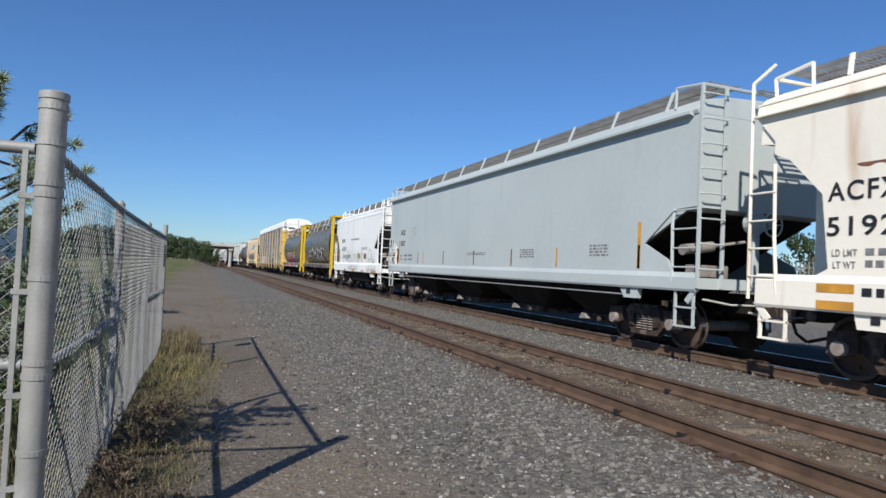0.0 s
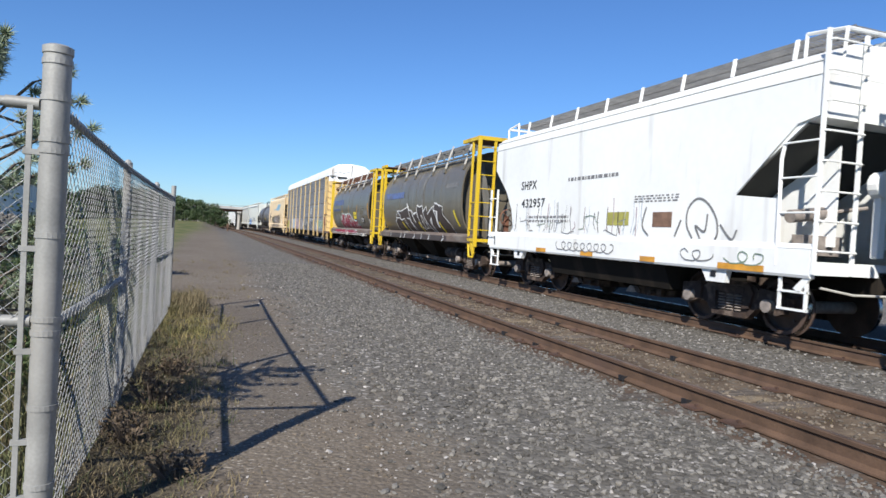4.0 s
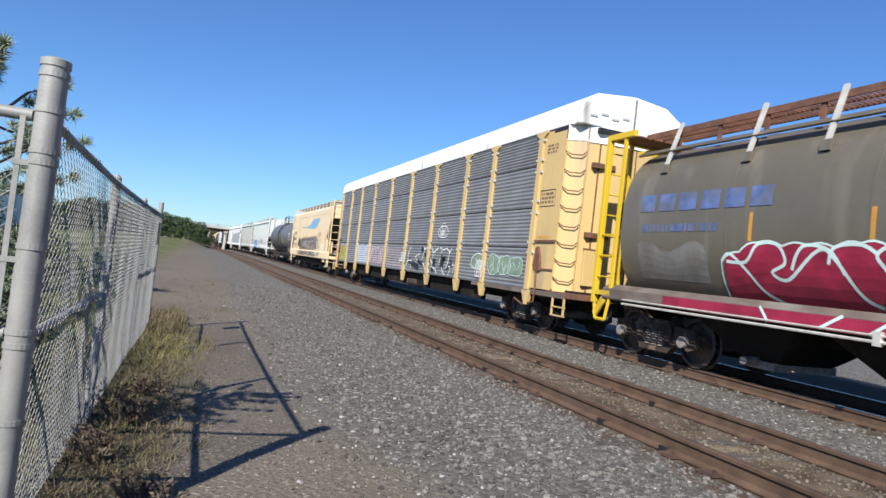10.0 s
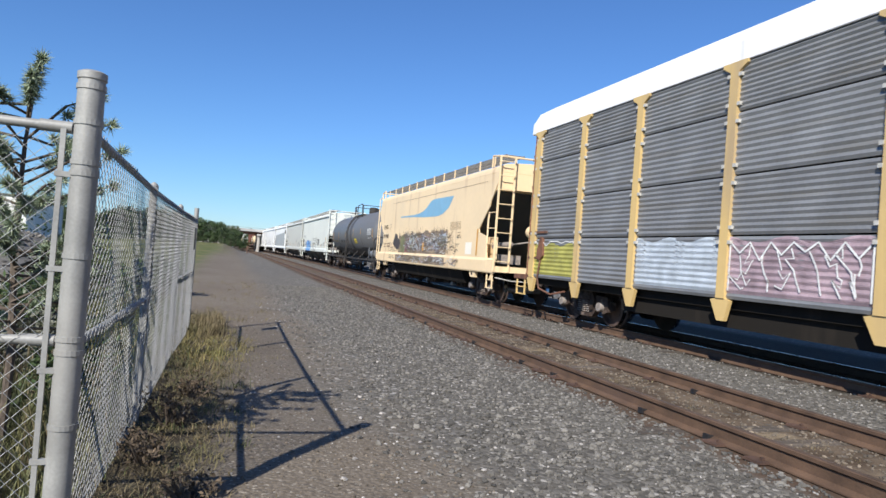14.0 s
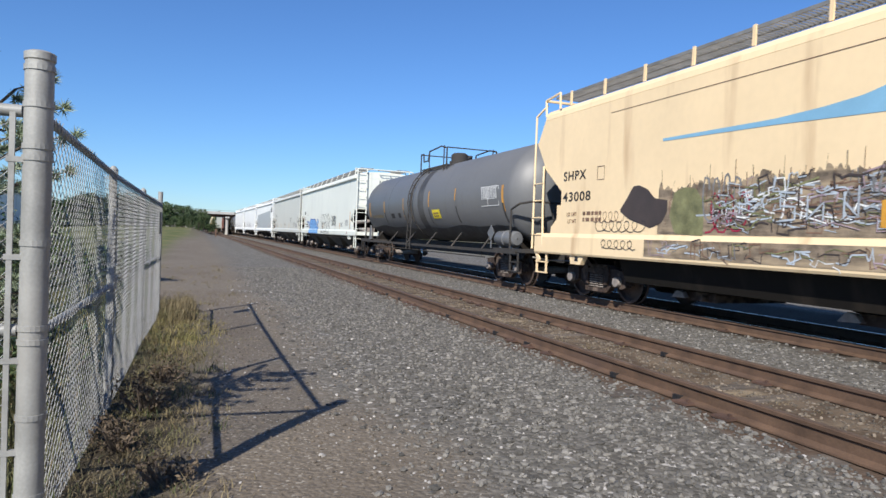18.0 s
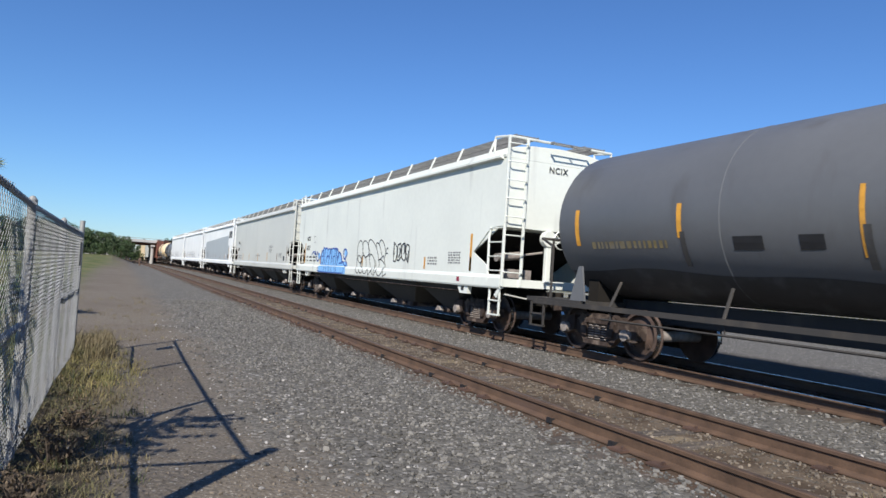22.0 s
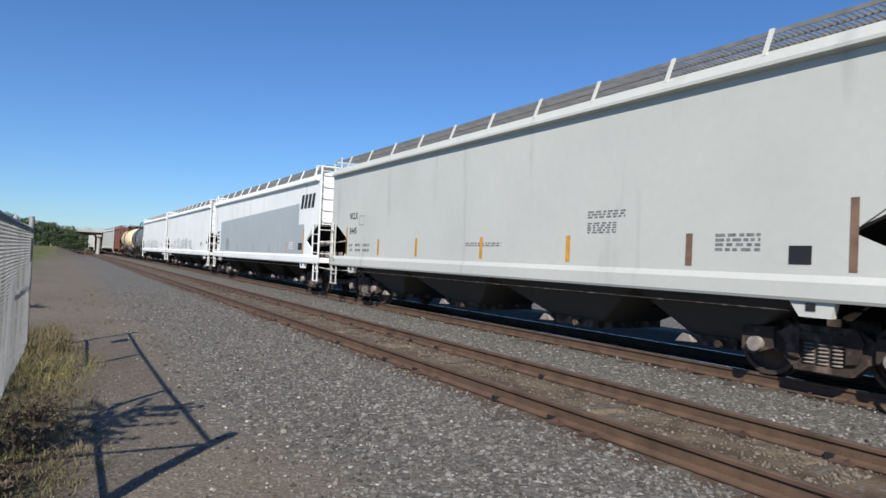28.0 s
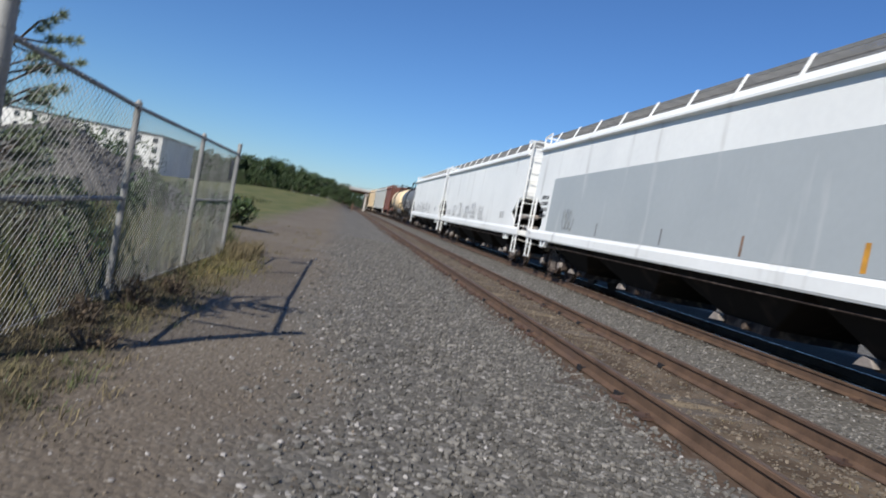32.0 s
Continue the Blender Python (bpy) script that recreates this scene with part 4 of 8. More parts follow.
        st = shared("stanchion_%s_%s_%d_%d" % (style, paint, s, eave), lambda: Geo().prism_y([(s * x_e, z_e), (s * (x_e + 0.03), z_e), (s * (xo + 0.035), zb + 0.05), (s * xo, zb + 0.05)], -0.032, 0.032), paint)
        for i in range(posts):
            part("walkway_stanchion", st, None, car, at=(0, -h + 1.0 + (L - 2.1) * i / (posts - 1), 0))
    for e in (-1, 1):
        ho = h - (f0 if e > 0 else n0)
        tagged(part("end_walkway", grating_geo(-0.5, 0.6, e * ho - 0.12 + e * 0.25, e * ho + 0.12 + e * 0.35, zb - 0.12, 0.07), "grating", car), kind="stuff")
        ye = e * (ho + 0.04)
        for x in (-xo - 0.2, xo + 0.2):
            part("walkway_end_rail", Geo().pipe([(x, ye - e * 0.05, zt + 0.1), (x, ye, zb - 0.06), (x, e * (ho - 0.62), zb + 0.02), (x, e * (ho - 0.64), zt + 0.2)], 0.028, 6), paint, car)
        part("end_cross_rail", Geo().pipe([(-xo - 0.2, ye, zb - 0.06), (xo + 0.2, ye, zb - 0.06)], 0.032, 6), paint, car)
    for i in range(6):
        y = -h + L * (i + 0.5) / 6
        part("roof_hatch", shared("roof_hatch_" + paint, lambda: Geo().box(-0.32, 0.32, -0.9, 0.9, 0, 0.12), paint), None, car, at=(0, y, zr + 0.03))
    # brake gear on the near end
    ye = -h - 0.1
    g = Geo().lathe([(ye - 0.02, 0.21), (ye, 0.235), (ye + 0.02, 0.21)], "y", 20, (0.02, 0, 2.37)).rod((0.02, ye, 2.37), (0.02, ye + 0.2, 2.37), 0.04, 8)
    for i in range(5):
        q = 2 * math.pi * i / 5
        g.rod((0.02, ye, 2.37), (0.02 + 0.22 * math.cos(q), ye, 2.37 + 0.22 * math.sin(q)), 0.014, 5)
    part("brake_wheel", g, paint, car)
    part("brake_housing", Geo().rod((-0.28, -h - 0.05, 2.38), (-0.28, -h + 0.12, 2.38), 0.2, 16).box(-0.34, -0.2, -h - 0.02, -h + 0.1, 1.3, 2.3).box(-0.2, 0.1, -h, -h + 0.06, 2.3, 2.44), paint, car, bevel=0.015)
    part("brake_cylinder", Geo().rod((-1.38, -h + 0.6, 1.86), (-0.7, -h + 0.6, 1.95), 0.1, 14).rod((-0.7, -h + 0.6, 1.95), (-0.3, -h + 0.2, 2.05), 0.03, 8).box(-1.2, -0.4, -h + 0.5, -h + 0.7, 1.3, 1.6), "spring_steel", car, smooth=True)
    part("air_pipe", Geo().pipe([(-1.45, -h + 2.2, 0.98), (-1.45, h - 2.2, 0.98)], 0.02, 5), "strap_metal" if paint == "paint_grey_blue" else "truck_steel", car)
    return car, px, h


def place(car, a, b):
    CARS.append((car, (a + b) / 2))
    return car


CARS = []


def reflectors(car, px, ys, z0, z1, w, materials):
    for y, m in zip(ys, materials):
        stripe(car, y, z0, z1, w, m, px)


def dashes(car, px, h, seed):
    """Car data stencils: rows of small print at the usual places."""
    for z, words in ((1.78, ("LD LMT", 1.68, 0.28)), (1.62, ("LT WT", 1.7, 0.25))):
        letters(car, words[0], h - words[1], z, 0.085, "mark_grey", -1.55, words[2], "load_stencil")
        bars(car, h - 2.2, h - 2.62, z, 1, 0.08, "mark_grey", px, seed + int(z * 10))
        bars(car, h - 2.8, h - 3.3, z, 1, 0.08, "mark_grey", px, seed + int(z * 20))
    bars(car, -h + 3.3, -h + 2.6, 1.95, 4, 0.04, "mark_grey", px, seed + 1)
    bars(car, 0.6, -0.8, 1.85, 2, 0.03, "mark_grey", px, seed + 2)


# cream hopper that is just leaving the view
a, b = -5.2, 7.62
car, px, h = covered_hopper(a, b, "paint_cream_white", "cream white covered hopper car with black lettering and orange squares", "round", "paint_black_and_shade", 2, posts=8, far=PRESSURE_FAR, tall_grab=4.66)
place(car, a, b)
letters(car, "ACFX", h - 1.2, 2.47, 0.27, "mark_black", -1.55, 1.0)
letters(car, "51922", h - 1.2, 2.0, 0.27, "mark_black", -1.55, 1.2)
letters(car, "LD LMT", h - 1.28, 1.72, 0.1, "mark_grey", -1.55, 0.36, "load_stencil")
letters(car, "LT WT", h - 1.3, 1.56, 0.1, "mark_grey", -1.55, 0.32, "load_stencil")
bars(car, h - 1.75, h - 2.7, 1.73, 2, 0.09, "mark_grey", px, 5)
part("rust_stain", fill_geo(h - 2.6, h - 1.62, lambda u: 2.9 + 0.02 * math.sin(20 * u), lambda u: 2.94, px, 0.006, 12, 1), "rust_board", car)
bars(car, h - 1.75, h - 3.2, 1.2, 1, 0.11, "mark_black", flat_side(1.6), 6)
for z in (1.06, 1.29):
    part("orange_square", fill_geo(h - 1.65, h - 1.1, lambda u: z - 0.06, lambda u: z + 0.06, flat_side(1.6), 0.006, 1, 1), "mark_orange", car)

# long grey hopper
a, b = 8.85, 28.1
car, px, h = covered_hopper(a, b, "paint_grey_blue", "long grey covered hopper car with a black underside", "flat", "paint_black_and_shade", 4)
place(car, a, b)
letters(car, "NCIX", h - 1.68, 2.68, 0.23, "mark_black", -1.55, 0.58)
letters(car, "6957", h - 1.68, 2.22, 0.23, "mark_black", -1.55, 0.56)
part("test_square", ribbon_geo([(h - 3.35, 2.92), (h - 3.65, 2.92), (h - 3.65, 2.64), (h - 3.35, 2.64), (h - 3.35, 2.92)], 0.02, px, 0.006), "mark_grey", car)
reflectors(car, px, [-h + 1.6, -h + 4.7, -h + 7.1, -h + 9.7, -h + 12.4, -h + 15.2, h - 4.67], 1.5, 1.95, 0.07,
           ["mark_orange", "mark_orange", "mark_brown", "mark_brown", "mark_brown", "mark_brown", "mark_orange"])
stripe(car, -h + 1.6, 1.5, 2.4, 0.1, "mark_orange", px)
stripe(car, h - 1.47, 1.5, 2.45, 0.1, "mark_orange", px)
bars(car, -h + 6.6, -h + 5.8, 1.9, 4, 0.035, "mark_grey", px, 11)
dashes(car, px, h, 12)

# short white hopper with rust and tags
a, b = 29.45, 40.5
car, px, h = covered_hopper(a, b, "paint_white", "short white covered hopper car with tags along its lower side", "round", "paint_black_and_shade", 2, posts=8, slope="paint_shade_grey")
place(car, a, b)
letters(car, "SHPX", h - 1.88, 2.62, 0.24, "mark_black", -1.55, 0.86)
letters(car, "432957", h - 1.94, 2.14, 0.24, "mark_black", -1.55, 1.28)
bars(car, h - 4.3, h - 6.3, 2.72, 1, 0.08, "mark_grey", px, 21)
bars(car, h - 2.4, h - 4.4, 1.85, 2, 0.06, "mark_grey", px, 22)
mid = (a + b) / 2
part("spray_patch", fill_geo(33.75 - mid, 34.5 - mid, lambda u: 1.69 + 0.01 * math.sin(30 * u), lambda u: 1.965, px, 0.007, 12, 2), "spray_lime", car)
part("dark_square", fill_geo(32.45 - mid, 33.0 - mid, lambda u: 1.67, lambda u: 1.95, px, 0.008, 1, 1), "mark_brown", car)
painted_lines(car, (((31.89, 1.48), (32.05, 1.71), (32.03, 2.0), (31.82, 2.17), (31.57, 2.09), (31.35, 1.83), (31.3, 1.58), (31.35, 1.47)), ((31.7, 1.48), (31.83, 1.7), (31.6, 1.6), (31.55, 1.9)), ((31.25, 1.72), (30.99, 1.48), (30.88, 1.64)), ((33.2, 2.05), (33.3, 1.7), (33.1, 1.5)), ((32.2, 1.8), (32.35, 1.5))), mid, "mark_grey", 0.04, px, 0.009, True, "spray_tag")
drip = random.Random(27)
for k in range(46):   # runs and thin tags along the lower side
    y = drip.uniform(32.9, 39.2) - mid
    z = drip.uniform(1.75, 2.3)
    part("spray_tag", ribbon_geo([(y, z), (y + drip.uniform(-0.05, 0.05), (z + 1.5) / 2), (y + drip.uniform(-0.1, 0.1), drip.uniform(1.48, 1.6))], drip.uniform(0.008, 0.03), px, 0.006 + 0.0001 * k), ("spray_ice", "mark_grey", "spray_ice", "spray_brown", "spray_mauve")[k % 5], car)
for k in range(5):
    y = 38.6 - k * 1.0 - mid
    angular_tag(car, y, y - 0.8, 1.5, 1.95, 5, ("mark_grey", "spray_green")[k % 2], px, 0.02, 270 + k, 0.011)
for y0, y1 in ((36.4, 34.2), (32.06, 31.45), (30.9, 30.28)):
    scribble(car, y0 - mid, y1 - mid, 1.08, 1.3, max(2, int((y0 - y1) * 4)), ("mark_grey", "spray_green")[y0 < 31], flat_side(1.6), 0.02, int(y0))
for y0, y1 in ((30.25, 31.2), (32.8, 33.25), (34.9, 35.4), (37.0, 37.5)):
    part("orange_square", fill_geo(y0 - mid, y1 - mid, lambda u: 1.0, lambda u: 1.1, flat_side(1.6), 0.006, 1, 1), "mark_orange", car)
bars(car, 33.6 - mid, 32.3 - mid, 2.25, 3, 0.03, "mark_grey", px, 28)


# ================= cylindrical hopper cars with yellow end cages =================
def round_side(z):
    """Half width of the barrel at a height, given as x on the near side."""
    c, r = 2.62, 1.56
    k = max(0.0, 1 - (abs(z - c) / 1.62) ** 2.6)
    return -r * k ** (1 / 2.6) if k > 0 else 0.0


def barrel_outline(n=40, grow=0.0):
    out = []
    for i in range(n):
        w = 2 * math.pi * i / n
        c, s = math.cos(w), math.sin(w)
        out.append(((1.56 + grow) * math.copysign(abs(c) ** (2 / 2.6), c), 2.62 + (1.62 + grow) * math.copysign(abs(s) ** (2 / 2.6), s)))
    return out


def cylindrical_hopper(a, b, label, walkway, straps, pipes):
    car = thing("cylindrical_hopper_car", label, "railway car", "cylindrical hopper cars")
    L = b - a
    h = L / 2
    mid = (a + b) / 2
    e0, e1 = h - 1.3, h - 0.75   # the shell reaches nearer to the far end
    # open-ended shell with end bulkheads set back inside its rims
    n = 40
    rings = [(-e0 + 0.3, -1.54), (-e0 + 0.3, -0.05), (-e0, -0.05), (-e0, 0.0), (e1, 0.0), (e1, -0.05), (e1 - 0.3, -0.05), (e1 - 0.3, -1.54)]
    g = Geo()
    for y, gr in rings:
        k = 1 + gr / 1.56
        g.v += [(x * k, y, 2.62 + (z - 2.62) * k) for x, z in barrel_outline(n)]
    g.f += [(j * n + i, j * n + (i + 1) % n, (j + 1) * n + (i + 1) % n, (j + 1) * n + i) for j in range(len(rings) - 1) for i in range(n)]
    part("barrel", g, "paint_brown", car, smooth=True)
    for y in (-e0 + 2.1, -e0 + 4.05, e0 - 4.6, e0 - 2.2):
        part("weld_seam", Geo().prism_y(barrel_outline(40, 0.006), y - 0.02, y + 0.02), "paint_brown", car)
    for s in (-1, 1):
        part("side_sill", Geo().prism_y([(s * 1.2, 1.05), (s * 1.55, 1.05), (s * 1.57, 1.08), (s * 1.57, 1.26), (s * 1.42, 1.36), (s * 1.2, 1.3)], -h + 0.35, h - 0.35), "sill_brown", car)
        part("shell_lip", Geo().prism_y([(s * 1.30, 3.98), (s * 1.34, 4.0), (s * 1.2, 4.1), (s * 1.16, 4.08)], -e0, e1), "paint_brown", car)
    if pipes:
        part("sill_pipe", Geo().pipe([(-1.62, -e0 - 0.2, 1.0), (-1.62, e0 + 0.2, 1.0)], 0.022, 6).pipe([(-1.62, -e0 - 0.2, 1.08), (-1.62, e0 + 0.2, 1.08)], 0.015, 6), "strap_metal", car)
        part("pipe_clamp", Geo().box(-1.65, -1.58, -0.05, 0.05, 0.95, 1.13).box(-1.65, -1.58, -e0 + 0.4, -e0 + 0.7, 0.95, 1.1), "strap_metal", car)
    part("centre_sill", Geo().box(-0.25, 0.25, -h, h, 0.75, 1.05), "paint_black_and_shade", car)
    for i in range(3):
        c = (i - 1) * 2.6
        v = [(sx * 1.35, c + sy * 1.3, 1.2) for sx in (-1, 1) for sy in (-1, 1)] + [(sx * 0.6, c + sy * 0.35, 0.36) for sx in (-1, 1) for sy in (-1, 1)]
        bay = part("discharge_bay", Geo().add(v, [(0, 1, 3, 2), (4, 6, 7, 5), (0, 4, 5, 1), (2, 3, 7, 6), (0, 2, 6, 4), (1, 5, 7, 3)]), "paint_black_and_shade", car, bevel=0.03)
        part("outlet_gate", Geo().box(-0.7, 0.7, c - 0.35, c + 0.35, 0.25, 0.38).rod((-1.0, c, 0.36), (-0.7, c, 0.36), 0.07, 10), "spring_steel", bay)
    # roof walkway on straps
    zb = 4.44
    for s in (-1, 1):
        x0, x1 = sorted((s * 0.45, s * 1.08))
        tagged(part("roof_walkway", grating_geo(x0, x1, -e0 - 0.2, e1 + 0.1, zb, 0.085), walkway, car), kind="stuff")
        part("walkway_edge", Geo().box(s * 1.08 - 0.015, s * 1.08 + 0.015, -e0 - 0.2, e1 + 0.1, zb - 0.05, zb + 0.06), walkway, car)
        for i in range(10):
            y = -e0 + 0.3 + (2 * e0 - 0.6) * i / 9
            part("walkway_post", Geo().box(s * 1.05 - 0.02, s * 1.05 + 0.02, y - 0.04, y + 0.04, 4.1, zb + 0.07), walkway, car)
        for y in straps:
            st = part("walkway_strap", Geo().prism_y([(s * 1.09, zb + 0.12), (s * 1.13, zb + 0.14), (s * 1.42, 3.68), (s * 1.38, 3.66)], -0.04, 0.04), "strap_metal", car, at=(0, y - mid, 0))
            part("strap_foot", Geo().prism_y([(s * 1.36, 3.72), (s * 1.43, 3.72), (s * 1.45, 3.56), (s * 1.40, 3.56)], -0.08, 0.08), "paint_brown", st)
    # yellow cages at both ends
    for e in (-1, 1):
        y1, y0 = e * (h - 0.02), e * (h - 0.56)
        yi = e * ((e1 if e > 0 else e0) - 0.05)
        top = Geo()
        for x in (-1.52, 1.52):
            top.box(x - 0.05, x + 0.05, min(yi, y1) - 0.05, max(yi, y1) + 0.05, 4.38, 4.5)
        top.box(-1.52, 1.52, y1 - 0.05, y1 + 0.05, 4.38, 4.5)
        cage = part("end_cage", top, "paint_yellow", car, "yellow steel end cage")
        for x in (-1.52, 1.52):
            q = 0.54 if x < 0 else -0.54
            part("cage_post", Geo().box(x - 0.055, x + 0.055, y1 - 0.055, y1 + 0.055, 0.95, 4.4), "paint_yellow", cage, bevel=0.008)
            part("cage_post", Geo().box(x + q - 0.04, x + q + 0.04, y1 - 0.03, y1 + 0.03, 1.15, 4.4), "paint_yellow", cage)
            part("cage_post", Geo().box(x - 0.03, x + 0.03, y0 - 0.035, y0 + 0.035, 1.15, 4.4), "paint_yellow", cage)
            part("cage_sill", Geo().box(x - 0.05, x + 0.05, min(y0, y1) - 0.04, max(y0, y1), 1.12, 1.22).box(min(x, x + q) - 0.04, max(x, x + q) + 0.04, y1 - 0.05, y1 + 0.05, 1.12, 1.22), "paint_yellow", cage)
            part("cage_step", Geo().pipe([(x, y0, 1.15), (x, y0 + e * 0.12, 0.62), (x, y1 - e * 0.1, 0.62), (x, y1, 1.0)], 0.035, 6).prism_x([(y1, 0.75), (y1 - e * 0.08, 0.62), (y1 - e * 0.4, 1.0), (y1 - e * 0.3, 1.15)], x - 0.02, x + 0.02), "paint_yellow", cage)
            for i in range(7):
                part("rung", Geo().rod((x, y1 + e * 0.04, 1.5 + i * 0.44), (x + q, y1 + e * 0.04, 1.5 + i * 0.44), 0.016, 6), "paint_yellow", cage)
            for i in range(3):
                part("rung", Geo().rod((x * 1.01, y1, 1.5 + i * 0.44), (x * 1.01, y0, 1.5 + i * 0.44), 0.016, 6), "paint_yellow", cage)
        part("cage_platform", Geo().box(-1.47, 1.47, min(yi, y1) + 0.05, max(yi, y1) - 0.05, 4.4, 4.43), "rust_board", car)
        tagged(part("crossover_board", grating_geo(-0.45, 0.45, min(y1, y1 + e * 0.45), max(y1, y1 + e * 0.45), 4.36, 0.09), "paint_yellow", car), kind="stuff")
        yp = e * ((e1 if e > 0 else e0) - 0.1)
        for k, outline in enumerate(([(-0.95, 3.95), (-0.78, 3.8), (-0.12, 1.1), (-0.5, 1.1)], [(0.05, 1.1), (0.05, 2.3), (0.72, 3.35), (0.95, 3.35), (0.95, 1.1)], [(-0.08, 1.1), (-0.08, 1.9), (0.0, 1.9), (0.0, 1.1)])):
            part("end_brace_plate", Geo().prism_y(outline, *sorted((yp + e * 0.02 * k, yp + e * (0.04 + 0.02 * k)))), "hull_patch", car, "weathered grey brace plate")
        part("end_platform", Geo().box(-1.45, 1.45, min(yi, e * h), max(yi, e * h), 0.98, 1.05), "paint_black_and_shade", car)
        truck(car, e * (h - 1.45))
        coupler(car, e * h, e)
    g = Geo().lathe([(-h - 0.1, 0.25), (-h - 0.08, 0.28), (-h - 0.06, 0.25)], "y", 18, (-0.45, 0, 1.95)).box(-0.52, -0.38, -h - 0.04, -h + 0.05, 1.05, 2.0)
    for i in range(4):
        q = math.pi / 4 * (2 * i + 1)
        g.rod((-0.45, -h - 0.08, 1.95), (-0.45 + 0.26 * math.cos(q), -h - 0.08, 1.95 + 0.26 * math.sin(q)), 0.015, 5)
    part("brake_wheel", g, "rust_board", car)
    part("air_reservoir", Geo().rod((-0.95, -e0 + 2.4, 0.66), (-0.95, -e0 + 1.2, 0.66), 0.2, 14), "truck_steel", car, smooth=True)
    return car, h, mid


a, b = 41.78, 54.1
car, h, mid = cylindrical_hopper(a, b, "dark brown cylindrical hopper car with white-edged spray letters, yellow cages", "grating", (52.3, 50.4, 49.0, 46.7, 45.3, 43.4), False)
place(car, a, b)
edge = [(51.35, 1.4), (51.33, 1.77), (51.11, 1.91), (50.86, 2.23), (50.19, 2.22), (49.17, 2.4), (49.01, 2.23), (48.79, 2.22), (48.4, 2.05), (48.06, 2.15), (47.94, 2.43), (47.61, 2.34), (47.25, 2.4), (47.17, 2.15), (46.75, 2.35), (46.65, 2.03), (46.37, 2.18), (46.04, 2.31), (45.88, 2.33), (45.79, 2.45), (45.2, 2.36), (44.9, 2.3), (44.95, 2.02), (44.3, 1.65), (44.25, 1.4)]
painted_word(car, [(y - mid, z) for y, z in edge], 1.34, round_side, "mark_white", "spray_brown", 0.035, 0, 31, label="dark spray letters with white edges")
painted_lines(car, (
    ((51.29, 1.36), (51.30, 1.77), (51.11, 1.91), (50.70, 1.94), (50.36, 1.83), (50.52, 2.03), (50.88, 2.23), (50.19, 2.22), (49.61, 2.33), (49.17, 2.39), (49.14, 2.11), (48.98, 1.76), (48.56, 1.40)),
    ((50.36, 1.83), (49.90, 1.89), (49.61, 1.52), (49.41, 1.32)),
    ((49.46, 1.90), (49.10, 1.88), (48.76, 1.42)),
    ((49.39, 2.52), (49.15, 2.23), (49.01, 2.23), (48.79, 2.22), (48.61, 1.98), (48.49, 1.74), (48.33, 1.76), (48.66, 1.98), (48.51, 2.09), (48.06, 2.14)),
    ((48.06, 2.14), (47.90, 1.90), (47.65, 1.55), (47.33, 1.43)),
    ((47.91, 1.97), (48.02, 2.26), (47.94, 2.43), (47.61, 2.34), (47.25, 2.40), (47.21, 2.15), (47.11, 1.92), (46.81, 1.62), (46.39, 1.38)),
    ((47.50, 2.03), (47.37, 1.95), (46.97, 1.62), (47.00, 1.49), (47.25, 1.52), (47.49, 1.82), (47.50, 2.03)),
    ((47.17, 2.15), (46.75, 2.35), (46.65, 2.03), (46.37, 2.18), (46.04, 2.31), (45.90, 2.15)),
    ((46.49, 1.78), (46.25, 1.92), (46.32, 1.62), (46.15, 1.34)),
    ((46.49, 1.78), (46.33, 1.53), (46.15, 1.34)),
    ((45.90, 2.18), (45.48, 2.12), (45.59, 1.86), (45.58, 1.52), (45.71, 1.60), (45.70, 1.92), (45.90, 2.18)),
    ((45.87, 2.24), (45.86, 2.35), (45.76, 2.46), (45.49, 2.43), (45.21, 2.32)),
), mid, "mark_white", 0.04, round_side)
painted_lines(car, (
    ((45.58, 2.14), (45.65, 1.86), (45.64, 1.55)),
    ((46.28, 1.88), (46.35, 1.66)),
    ((49.26, 2.41), (49.35, 2.52)),
), mid, "mark_white", 0.1, round_side, 0.02)
part("spray_fill", fill_geo(44.3 - mid, 51.9 - mid, lambda u: 1.06, lambda u: 1.25, flat_side(1.572), 0.005, 8, 1), "spray_brown", car)
slashes(car, 51.9 - mid, 44.3 - mid, 1.06, 1.26, 7, "mark_white", flat_side(1.575), 0.05, 32)
part("faded_lettering", fill_geo(49.9 - mid, 52.9 - mid, lambda u: 2.78, lambda u: 3.05, round_side, 0.006, 8, 4), "faded_blue", car)
bars(car, 44.6 - mid, 43.5 - mid, 2.95, 1, 0.16, "mark_grey", round_side, 33)
painted_lines(car, (((50.3, 1.75), (49.92, 1.38)), ((47.95, 1.75), (47.68, 1.37)), ((45.46, 1.75), (45.2, 1.38)), ((43.75, 2.15), (43.45, 1.6))), mid, "mark_yellow", 0.11, round_side, 0.024, name="reflector")
painted_lines(car, (((46.99, 3.63), (47.21, 3.34), (47.31, 2.96), (47.3, 2.42)),), mid, "hull_patch", 0.22, round_side, 0.005, True, "pale_scrape")
painted_lines(car, (((45.9, 3.5), (45.95, 2.6)), ((44.7, 3.4), (44.72, 2.9)), ((49.3, 3.4), (49.32, 2.5))), mid, "hull_patch", 0.06, round_side, 0.005, True, "pale_scrape")

a, b = 55.33, 67.7
car, h, mid = cylindrical_hopper(a, b, "dark brown cylindrical hopper car with red spray letters, yellow cages", "rust_board", (66.0, 64.05, 62.65, 60.3, 58.85, 56.95), True)
place(car, a, b)
